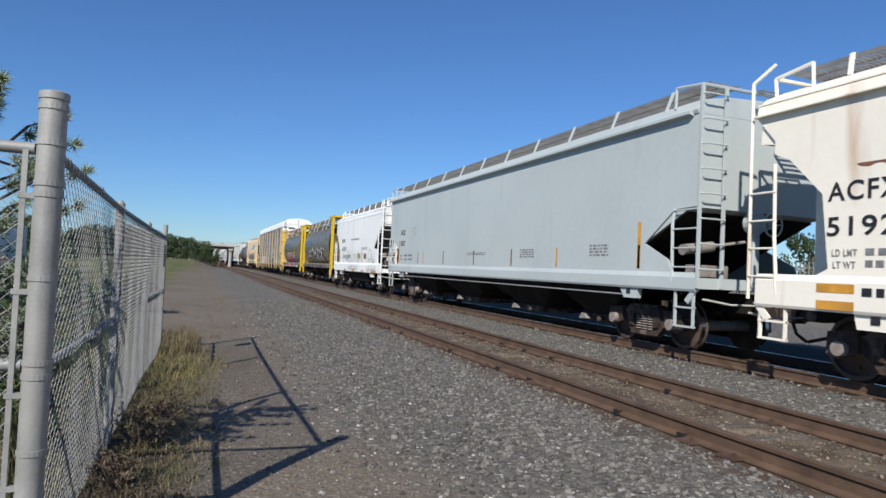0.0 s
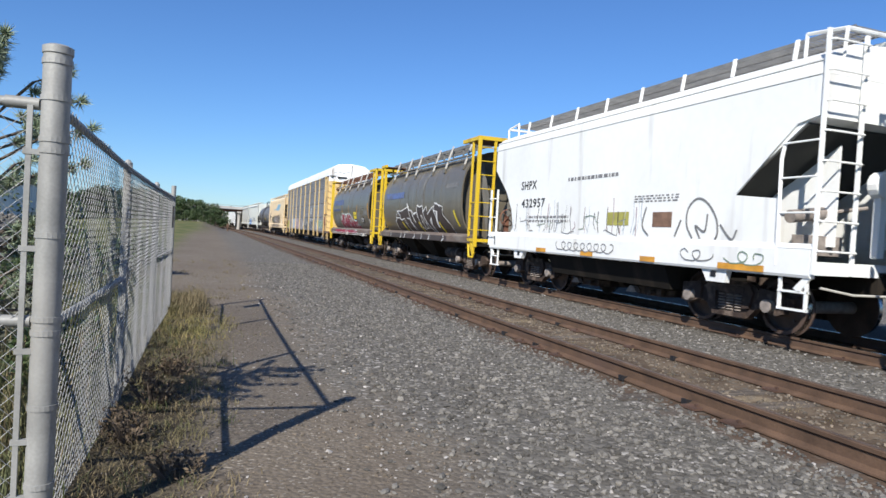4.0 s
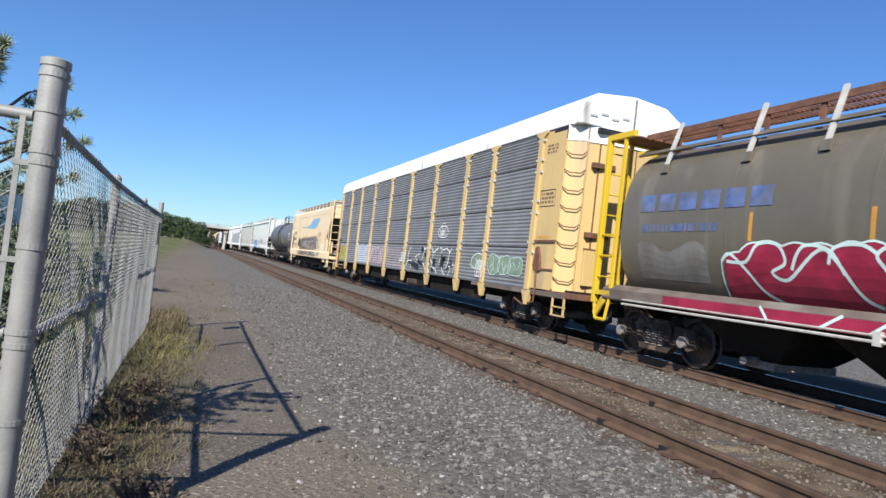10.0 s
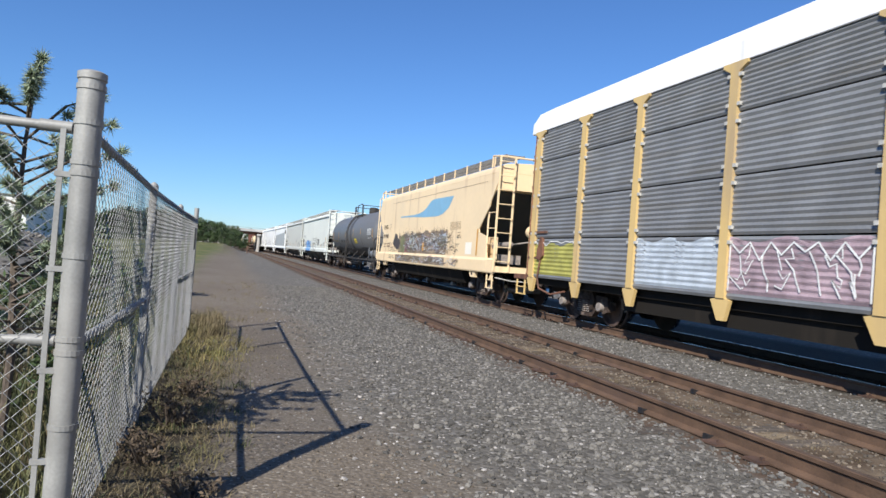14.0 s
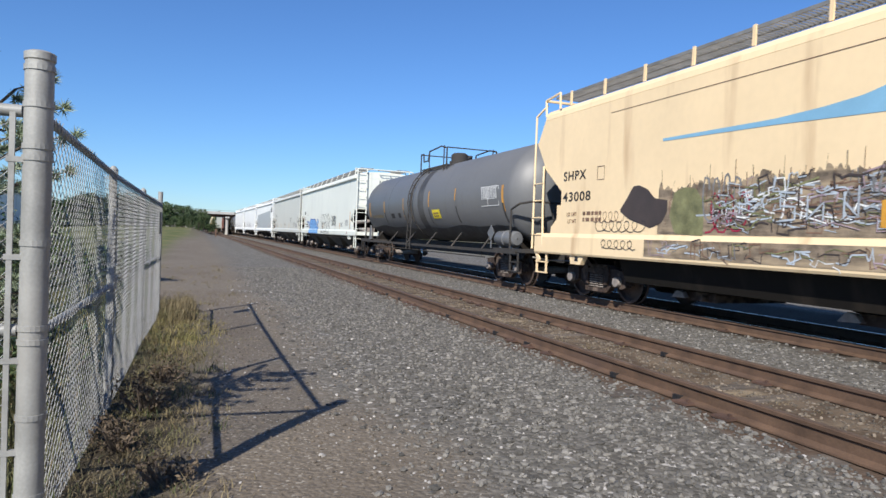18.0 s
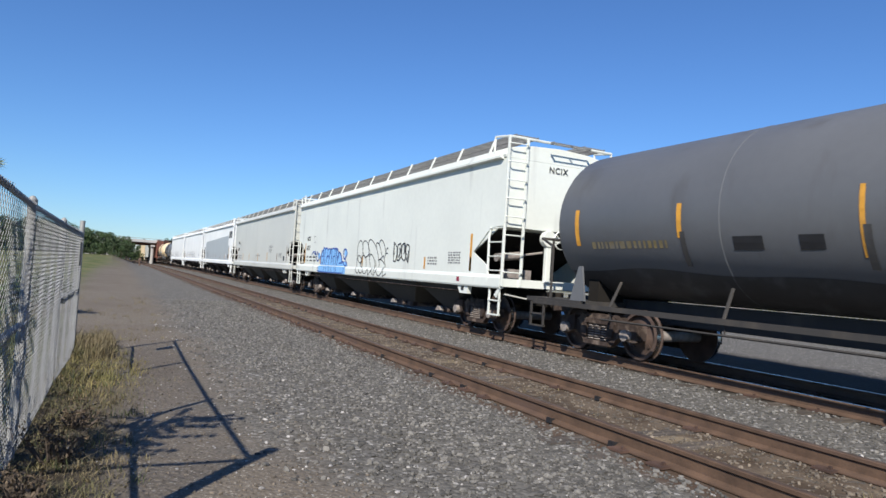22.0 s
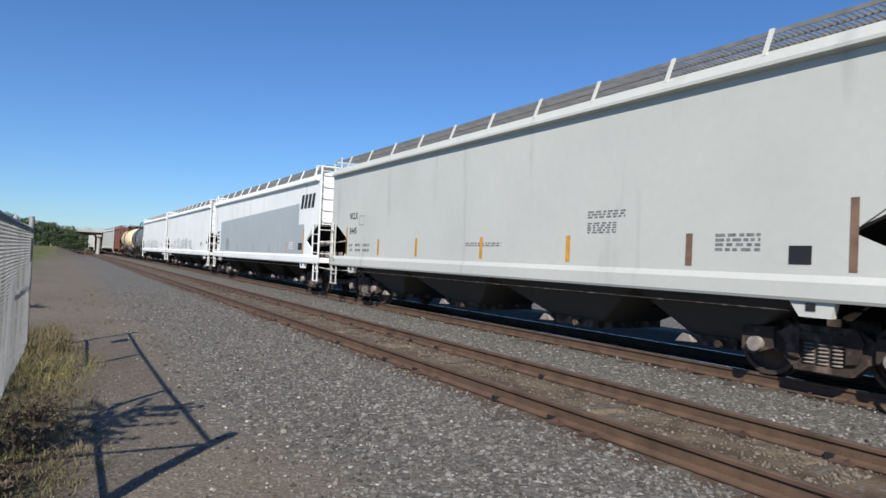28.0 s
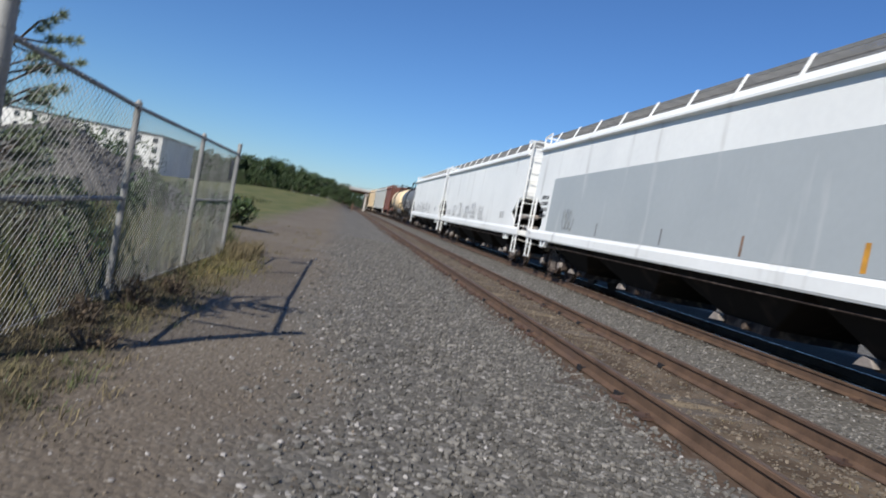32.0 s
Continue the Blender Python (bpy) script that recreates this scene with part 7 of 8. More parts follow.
# plain pale hopper
a, b = 153.55, 172.35
car, px, h = covered_hopper(a, b, "paint_pale_warm", "plain pale grey covered hopper car with brown reflector strips", "flat", "paint_shade_grey", 4)
place(car, a, b)
mid = (a + b) / 2
letters(car, "NCLX", h - 1.68, 2.66, 0.22, "mark_black", -1.55, 0.62)
letters(car, "3445", h - 1.68, 2.18, 0.22, "mark_black", -1.55, 0.58)
part("test_square", ribbon_geo([(169.9 - mid, 2.74), (169.55 - mid, 2.74), (169.55 - mid, 2.46), (169.9 - mid, 2.46), (169.9 - mid, 2.74)], 0.02, px, 0.006), "mark_grey", car)
reflectors(car, px, [170.9 - mid, 168.4 - mid, 166.0 - mid, 162.9 - mid, 160.0 - mid, 157.3 - mid], 1.52, 2.0, 0.12, ["mark_orange"] * 5 + ["mark_brown"])
stripe(car, 154.95 - mid, 1.5, 2.4, 0.1, "mark_brown", px)
stripe(car, 170.9 - mid, 1.5, 2.4, 0.1, "mark_orange", px)
bars(car, 159.5 - mid, 158.6 - mid, 2.4, 3, 0.028, "mark_grey", px, 103)
bars(car, 159.5 - mid, 158.8 - mid, 2.2, 5, 0.024, "mark_grey", px, 101)
part("dark_square", fill_geo(155.45 - mid, 155.75 - mid, lambda u: 1.58, lambda u: 1.82, px, 0.006, 1, 1), "mark_black", car)
dashes(car, px, h, 102)

# white hopper with a grey painted-over field and black slanted mark
a, b = 173.58, 192.7
car, px, h = covered_hopper(a, b, "paint_white", "white covered hopper car with a large grey painted-over field", "flat", "paint_black_and_shade", 4)
place(car, a, b)
mid = (a + b) / 2
part("grey_field", fill_geo(176.05 - mid, 190.7 - mid, lambda u: 1.46, lambda u: 3.47 - 0.3 * u, px, 0.005, 24, 3), "paint_patch_grey", car)
part("grey_field", fill_geo(175.35 - mid, 176.05 - mid, lambda u: 1.46, lambda u: 2.63, px, 0.005, 4, 3), "paint_patch_grey", car)
for i in range(4):   # company mark as four plain slanted blocks
    y = 175.88 - mid - i * 0.42
    part("company_mark", Geo().add([(-1.557, y, 3.24), (-1.557, y - 0.3, 3.24), (-1.557, y - 0.45, 3.78), (-1.557, y - 0.15, 3.78)], [(0, 1, 2, 3)]), "mark_black", car)
stripe(car, 175.38 - mid, 1.5, 2.45, 0.12, "mark_orange", px)
stripe(car, 177.6 - mid, 1.5, 1.9, 0.1, "mark_orange", px)
stripe(car, 180.2 - mid, 1.5, 1.85, 0.07, "mark_brown", px)
for y in (183.0, 186.5):
    stripe(car, y - mid, 1.5, 1.85, 0.07, "mark_grey", px)
part("dark_square", fill_geo(175.5 - mid, 176.0 - mid, lambda u: 1.62, lambda u: 1.9, px, 0.007, 1, 1), "mark_black", car)
bars(car, 191.7 - mid, 191.0 - mid, 2.5, 4, 0.12, "mark_black", px, 111)
bars(car, 177.2 - mid, 176.6 - mid, 1.9, 4, 0.05, "mark_white", lambda z: -1.556, 112)
scribble(car, 189.2 - mid, 188.4 - mid, 1.55, 2.2, 3, "mark_grey", lambda z: -1.556, 0.03, 113)

# the rest of the train, far away
FAR = [(194.0, 213.4, "paint_white", "flat", "white covered hopper car with faded tags"),
       (214.3, 232.9, "paint_white", "flat", "white covered hopper car, weathered")]
for k, (a, b, pt, st, lb) in enumerate(FAR):
    car, px, h = covered_hopper(a, b, pt, lb, st, "paint_black_and_shade", 4)
    place(car, a, b)
    for j in range(5):
        scribble(car, h - 4 - j * 1.9, h - 5.2 - j * 1.9, 1.5, 2.2 + 0.2 * (j % 2), 3, "mark_grey", px, 0.04, 120 + 10 * k + j)
    dashes(car, px, h, 140 + k)
for a, b, pt, lb in ((233.9, 247.4, "paint_tank", "dark grey tank car"), (248.4, 262.0, "paint_beige", "beige tank car with pale spray paint")):
    car, h, px = tank_car(a, b, pt, lb, "paint_black_and_shade")
    place(car, a, b)
    scribble(car, h - 4, -h + 4, 1.7, 2.6, 4, "mark_white", px, 0.09, int(a))
for a, b, pt, lb in ((262.9, 273.0, "paint_rust_red", "short rust-red covered hopper car"), (274.0, 299.6, "paint_pale_warm", "weathered grey covered hopper car with a tag"),
                     (300.5, 319.0, "paint_beige", "weathered beige covered hopper car"), (319.9, 338.0, "paint_pale", "pale covered hopper car")):
    car, px, h = covered_hopper(a, b, pt, lb, "flat", "paint_black_and_shade", 4)
    place(car, a, b)


# ================= chain-link fence =================
def link_fabric(p, q, z0, zt0, zt1, pitch=0.038, rise=0.036, r=0.0021):
    """Woven wire between two points: every wire runs up in a zigzag and meets its neighbours."""
    p, q = np.array(p, float), np.array(q, float)
    run = np.linalg.norm(q - p)
    u = (q - p) / run
    nrm = np.array([-u[1], u[0]])
    verts, faces = [], []
    rnd = np.random.RandomState(4)
    for i in range(int(run / pitch)):
        top = zt0 + (zt1 - zt0) * i * pitch / run
        k = int((top - z0) / rise) + 1
        ks = np.arange(k)
        s = i * pitch + ((ks + i) % 2) * pitch + rnd.normal(0, 0.0012, k)
        sag = 0.006 * np.sin(i * 0.31) * np.sin(np.pi * ks / k)
        off = np.where((ks + i) % 2 == 0, 0.002, -0.002) + sag
        pts = np.stack([p[0] + u[0] * s + nrm[0] * off, p[1] + u[1] * s + nrm[1] * off, z0 + ks * rise], 1)
        ring = np.array([(u[0], u[1], 0.0), (-0.5 * u[0] + 0.87 * nrm[0], -0.5 * u[1] + 0.87 * nrm[1], 0), (-0.5 * u[0] - 0.87 * nrm[0], -0.5 * u[1] - 0.87 * nrm[1], 0)]) * r
        base = len(verts)
        verts.extend((pts[:, None, :] + ring[None]).reshape(-1, 3).tolist())
        for j in range(k - 1):
            a = base + 3 * j
            for e in range(3):
                faces.append((a + e, a + (e + 1) % 3, a + 3 + (e + 1) % 3, a + 3 + e))
    g = Geo()
    g.v, g.f = verts, faces
    me = bpy.data.meshes.new("wire_fabric")
    me.from_pydata(g.v, [], g.f)
    me.materials.append(M["wire"])
    return me


fence = thing("chain_link_fence", "galvanised chain-link fence with a thick corner post, along weedy gravel", "fence")
CX, CY = -5.035, 3.31
LINE = [(-5.0, 5.73, 1.865), (-4.985, 8.58, 1.85), (-4.92, 11.19, 1.82)]
g = Geo().lathe([(-0.3, 0.057), (2.15, 0.057), (2.155, 0.062), (2.185, 0.062), (2.195, 0.04), (2.198, 0.01)], "z", 20, (CX, CY, 0))
post = part("corner_post", g, "galvanised", fence, "thick galvanised corner post", smooth=True)
for z in (2.12, 1.96, 1.78, 1.73, 1.36, 0.99, 0.93, 0.6, 0.25):
    part("post_band", Geo().lathe([(z - 0.012, 0.057), (z - 0.012, 0.0615), (z + 0.012, 0.0615), (z + 0.012, 0.057)], "z", 20, (CX, CY, 0)), "galvanised", post)
for x, y, z in LINE[:2]:
    p_ = part("line_post", Geo().rod((x, y, -0.3), (x, y, z - 0.02), 0.03, 14), "galvanised", fence, smooth=True)
    part("post_cap", Geo().lathe([(z - 0.05, 0.034), (z + 0.02, 0.034), (z + 0.045, 0.015), (z + 0.05, 0.002)], "z", 12, (x, y, 0)), "galvanised", p_)
x, y, z = LINE[2]
p_ = part("end_post", Geo().rod((x, y, -0.3), (x, y, 1.99), 0.036, 14), "galvanised", fence, smooth=True)
part("end_plate", Geo().box(x + 0.035, x + 0.05, y - 0.86, y - 0.58, 1.33, 1.66), "sign_black", p_, "small dark plate", bevel=0.005)
tops = [(CX, CY, 1.95)] + LINE
for (ax, ay, az), (bx, by, bz) in zip(tops, tops[1:]):
    part("top_rail", Geo().rod((ax, ay, az - 0.02), (bx, by, bz - 0.02), 0.0215, 12), "galvanised", fence, smooth=True)
    tagged(part("wire_fabric", link_fabric((ax + 0.03, ay), (bx + 0.03, by), 0.03, az, bz), None, fence), kind="stuff")
part("brace_rail", Geo().rod((CX, CY, 0.95), (LINE[0][0], LINE[0][1], 0.97), 0.0215, 12), "galvanised", fence, smooth=True)
part("brace_rail", Geo().rod((LINE[1][0], LINE[1][1], 0.97), (LINE[2][0], LINE[2][1], 0.97), 0.018, 12), "galvanised", fence, smooth=True)
BX = -8.4
for z, r in ((1.93, 0.0215), (0.98, 0.0215)):
    rl = part("side_rail", Geo().rod((CX - 0.1, CY, z), (BX, CY + 0.05, z), r, 12), "galvanised", fence, smooth=True)
    part("rail_cup", Geo().rod((CX - 0.06, CY, z), (CX - 0.19, CY, z), 0.027, 12), "galvanised", rl, smooth=True)
tagged(part("wire_fabric", link_fabric((CX - 0.085, CY - 0.02), (BX, CY + 0.03), 0.03, 1.93, 1.93), None, fence), kind="stuff")
part("tension_bar", Geo().box(CX - 0.102, CX - 0.08, CY - 0.032, CY - 0.018, 0.03, 1.92), "galvanised", fence)
for z in (1.72, 1.3, 0.85, 0.45, 0.2):
    part("tension_band", Geo().box(CX - 0.112, CX - 0.04, CY - 0.035, CY - 0.012, z - 0.012, z + 0.012), "galvanised", fence)
part("line_post", Geo().rod((BX, CY + 0.03, -0.3), (BX, CY + 0.03, 1.98), 0.03, 14), "galvanised", fence, smooth=True)
part("tension_wire", Geo().rod((CX, CY, 0.06), (LINE[2][0], LINE[2][1], 0.05), 0.004, 5), "wire", fence)


# ================= loose stones, grass, shrubs =================
def stuff(name, verts, faces, material, label, category):
    me = bpy.data.meshes.new(name)
    me.from_pydata(verts.tolist() if hasattr(verts, "tolist") else verts, [], faces.tolist() if hasattr(faces, "tolist") else faces)
    me.materials.append(M[material])
    return tagged(new(name, me), label, category, kind="stuff")


PHI = (1 + 5 ** 0.5) / 2
ICO_V = np.array([(-1, PHI, 0), (1, PHI, 0), (-1, -PHI, 0), (1, -PHI, 0), (0, -1, PHI), (0, 1, PHI), (0, -1, -PHI), (0, 1, -PHI), (PHI, 0, -1), (PHI, 0, 1), (-PHI, 0, -1), (-PHI, 0, 1)]) / 1.9
ICO_F = np.array([(0, 11, 5), (0, 5, 1), (0, 1, 7), (0, 7, 10), (0, 10, 11), (1, 5, 9), (5, 11, 4), (11, 10, 2), (10, 7, 6), (7, 1, 8),
                  (3, 9, 4), (3, 4, 2), (3, 2, 6), (3, 6, 8), (3, 8, 9), (4, 9, 5), (2, 4, 11), (6, 2, 10), (8, 6, 7), (9, 8, 1)])


def pebbles(seed, x, y, size, sink=0.25):
    rs = np.random.RandomState(seed)
    n = len(x)
    v = np.repeat(ICO_V[None], n, 0) * (1 + rs.uniform(-0.28, 0.28, (n, 12, 1)))
    v *= rs.uniform(0.55, 1.15, (n, 1, 3)) * np.array([1, 1, 0.75])
    a = rs.uniform(0, 6.28, n)
    c, s = np.cos(a)[:, None], np.sin(a)[:, None]
    vx, vy = v[:, :, 0] * c - v[:, :, 1] * s, v[:, :, 0] * s + v[:, :, 1] * c
    v = np.stack([vx, vy, v[:, :, 2]], 2) * size[:, None, None]
    z = np.array([ground_height(p, q) for p, q in zip(x, y)])
    v += np.stack([x, y, z + size * sink], 1)[:, None]
    f = ICO_F[None] + 12 * np.arange(n)[:, None, None]
    return v.reshape(-1, 3), f.reshape(-1, 3)


def scatter(seed, n, x0, x1, y0, y1, near=1.6):
    rs = np.random.RandomState(seed)
    return rs.uniform(x0, x1, n), y0 + (y1 - y0) * rs.uniform(0, 1, n) ** near


def stones(seed, n, x0, x1, y0, y1, s0, s1, material, label, near=1.7, edge=0.0):
    rs = np.random.RandomState(seed + 50)
    x, y = scatter(seed, n, x0, x1, y0, y1, near)
    if edge:   # thin out towards the lot
        keep = rs.uniform(0, 1, n) < np.clip((x - x0) / edge, 0.04, 1)
        x, y = x[keep], y[keep]
    size = s0 * (s1 / s0) ** (rs.uniform(0, 1, len(x)) ** 1.6)
    v, f = pebbles(seed, x, y, size)
    return stuff("gravel", v, f, material, label, "gravel")


stones(1, 25000, -3.4, -0.12, 1.2, 26, 0.010, 0.034, "stone", "grey crushed ballast stone beside the track", 1.7, 1.3)
stones(2, 700, -3.6, -0.2, 1.2, 20, 0.010, 0.024, "stone_white", "scattered pale stones in the ballast", 1.6)
stones(3, 4200, 1.62, 4.3, 3.0, 30, 0.014, 0.036, "stone", "grey crushed ballast stone between the tracks", 1.4)
stones(4, 4200, 0.08, 1.43, 2.5, 26, 0.010, 0.03, "stone_brown", "dirty ballast stone between the rails", 1.5)
stones(5, 5200, -6.2, -2.6, 0.6, 16, 0.006, 0.017, "stone_brown", "fine brown pebbles on the lot", 1.6)
stones(6, 260, 1.7, 4.2, 3.5, 22, 0.012, 0.024, "stone_white", "pale stones between the tracks", 1.4)
stones(7, 420, -5.5, -2.4, 1.0, 14, 0.008, 0.016, "stone_white", "pale pebbles on the lot", 1.5)


def blades(seed, x, y, h, width, lean=0.5):
    rs = np.random.RandomState(seed)
    n = len(x)
    a = rs.uniform(0, 6.28, n)
    d = np.stack([np.cos(a), np.sin(a)], 1)
    side = np.stack([-d[:, 1], d[:, 0]], 1) * (width * rs.uniform(0.6, 1.3, n))[:, None]
    z = np.array([ground_height(p, q) for p, q in zip(x, y)]) - 0.01
    L1, L2 = h * lean * rs.uniform(0.05, 0.5, n), h * lean * rs.uniform(0.4, 1.5, n)
    base = np.stack([x, y], 1)
    q = []
    for off, hh, w in ((np.zeros(n), np.zeros(n), 1.0), (L1, h * 0.6, 0.8)):
        for s in (-1, 1):
            q.append(np.concatenate([base + d * off[:, None] + side * s * w, (z + hh)[:, None]], 1))
    q.append(np.concatenate([base + d * L2[:, None], (z + h)[:, None]], 1))
    v = np.stack(q, 1).reshape(-1, 3)
    k = 5 * np.arange(n)[:, None]
    f = np.concatenate([np.concatenate([k, k + 1, k + 3], 1), np.concatenate([k, k + 3, k + 2], 1), np.concatenate([k + 2, k + 3, k + 4], 1)])
    return v, f


def tufts(seed, clumps, per, x0, x1, y0, y1, spread, h0, h1, width, material, label, keep=None, lean=0.5):
    rs = np.random.RandomState(seed)
    cx, cy = rs.uniform(x0, x1, clumps), rs.uniform(y0, y1, clumps)
    if keep:
        ok = np.array([keep(p, q, rs.uniform()) for p, q in zip(cx, cy)])
        cx, cy = cx[ok], cy[ok]
    ch = h0 + (h1 - h0) * rs.uniform(0, 1, len(cx)) ** 2
    x = np.repeat(cx, per) + rs.normal(0, spread, len(cx) * per)
    y = np.repeat(cy, per) + rs.normal(0, spread, len(cx) * per)
    h = np.repeat(ch, per) * rs.uniform(0.5, 1.1, len(cx) * per)
    v, f = blades(seed + 1, x, y, h, width, lean)
    return stuff("grass", v, f, material, label, "grass")


def verge(x, y, u):
    edge = -4.15 + 0.25 * noise.noise(Vector((y * 0.6, 2.0, 0))) - 0.02 * (y - 7) - (0.55 if y > 12 else 0)
    return x < edge and u < 0.25 + 0.75 * min(1, max(0, (edge - x) / 0.45))


tufts(21, 1500, 16, -5.35, -3.95, 2.2, 13.4, 0.06, 0.03, 0.11, 0.0035, "grass_dry", "dry yellowed grass along the foot of the fence", verge, 1.3)
tufts(22, 260, 14, -5.3, -4.0, 2.4, 12.6, 0.05, 0.04, 0.15, 0.0035, "grass_green", "green weeds along the foot of the fence", verge, 0.7)
tufts(29, 260, 16, -4.95, -3.8, 7.8, 12.2, 0.07, 0.04, 0.17, 0.0035, "grass_yellow", "yellow-green grass near the end of the fence", lambda x, y, u: u < 1.1 - abs(y - 9.6) / 2.8 - max(0.0, x + 4.35) * 1.2, 0.8)
tufts(23, 90, 26, -5.05, -4.4, 10.6, 13.3, 0.06, 0.12, 0.36, 0.004, "grass_dry", "tall dry grass at the end of the fence", None, 0.6)
tufts(24, 1500, 16, -9.5, -5.15, 3.45, 14, 0.07, 0.22, 0.75, 0.005, "grass_green", "tall green weeds behind the fence", None, 0.5)
tufts(25, 420, 14, -9.5, -5.15, 3.45, 14, 0.07, 0.2, 0.85, 0.0045, "grass_dry", "dry stalks among the weeds behind the fence", None, 0.45)
tufts(26, 700, 12, -30, -9, 10, 60, 0.25, 0.2, 0.6, 0.02, "grass_green", "rough grass beyond the fence", None, 0.5)
tufts(27, 160, 10, -6.0, -3.4, 12.5, 26, 0.06, 0.04, 0.14, 0.004, "grass_dry", "sparse dry grass on the lot", None, 0.8)
tufts(28, 120, 8, 0.1, 1.45, 2.5, 30, 0.05, 0.03, 0.1, 0.004, "grass_dry", "dry weeds between the rails", None, 0.8)


def leaf_cloud(rs, centres, radii, count, size, flat=0.6):
    """Many small leaves round a set of clump centres."""
    k = rs.randint(0, len(centres), count)
    d = rs.normal(0, 1, (count, 3))
    d /= np.linalg.norm(d, axis=1)[:, None]
    p = centres[k] + d * (radii[k] * rs.uniform(0.35, 1.0, count) ** 0.5)[:, None] * np.array([1, 1, flat + 0.25])
    a = rs.normal(0, 1, (count, 3))
    a /= np.linalg.norm(a, axis=1)[:, None]
    b = np.cross(a, rs.normal(0, 1, (count, 3)))
    b /= np.linalg.norm(b, axis=1)[:, None]
    s = (size * rs.uniform(0.6, 1.4, count))[:, None]
    v = np.stack([p - a * s, p + b * s * 0.45, p + a * s, p - b * s * 0.45], 1).reshape(-1, 3)
    f = 4 * np.arange(count)[:, None] + np.arange(4)[None]
    return v, f


def cloud_mesh(name, v, f, material):
    me = bpy.data.meshes.new(name)
    me.from_pydata(v.tolist(), [], f.tolist())
    me.materials.append(M[material])
    return me


def shrub(x, y, height, radius, seed, material, label, leaves=1800, size=0.05):
    rs = np.random.RandomState(seed)
    sh = thing("shrub", label, "shrub", "shrubs", at=(x, y, ground_height(x, y)))
    n = 16
    c = np.stack([rs.normal(0, radius * 0.45, n), rs.normal(0, radius * 0.45, n), height * rs.uniform(0.25, 0.85, n)], 1)
    r = radius * rs.uniform(0.25, 0.5, n)
    g = Geo()
    for p in c:
        g.rod((p[0] * 0.15, p[1] * 0.15, -0.05), tuple(p), 0.02, 5, 0.006)
    part("stem_clump", g, "bark", sh)
    v, f = leaf_cloud(rs, c, r, leaves, size, 0.7)
    part("foliage", cloud_mesh("foliage", v, f, material), None, sh)
    return sh


shrub(-7.4, 15.5, 1.1, 1.0, 31, "leaf", "green shrub behind the fence", 2600, 0.07)
shrub(-6.4, 18.5, 0.9, 0.9, 32, "leaf", "low green shrub behind the fence", 2200, 0.07)
shrub(-11.0, 12.2, 1.7, 1.5, 33, "leaf_grey", "greyish dry shrub behind the fence", 2600, 0.08)
shrub(-8.0, 9.5, 1.3, 1.1, 34, "leaf_grey", "greyish weedy shrub behind the fence", 2400, 0.04)
shrub(-6.1, 6.6, 0.95, 0.55, 35, "leaf_grey", "dead weed shrub against the fence", 1500, 0.03)
shrub(-5.45, 5.9, 0.75, 0.35, 36, "leaf", "green weed at the foot of the fence", 900, 0.03)
shrub(-4.8, 4.7, 0.22, 0.2, 41, "leaf_dead", "dead brown weed at the foot of the fence", 380, 0.018)
shrub(-4.72, 5.6, 0.26, 0.22, 42, "leaf_dead", "dead brown weed at the foot of the fence", 420, 0.018)
shrub(-4.62, 6.7, 0.19, 0.2, 43, "leaf_dead", "dead brown weed at the foot of the fence", 380, 0.018)
shrub(-4.5, 4.0, 0.14, 0.18, 44, "leaf_dead", "low dead weed beside the fence", 280, 0.016)
shrub(-6.6, 8.2, 0.9, 0.6, 37, "leaf", "green weedy shrub behind the fence", 1500, 0.035)
shrub(-14.5, 30.0, 2.6, 2.4, 38, "leaf", "round green shrub on the rough ground", 2600, 0.1)
shrub(-19.5, 40.0, 2.8, 2.8, 39, "leaf", "broad green shrub on the rough ground", 2600, 0.12)


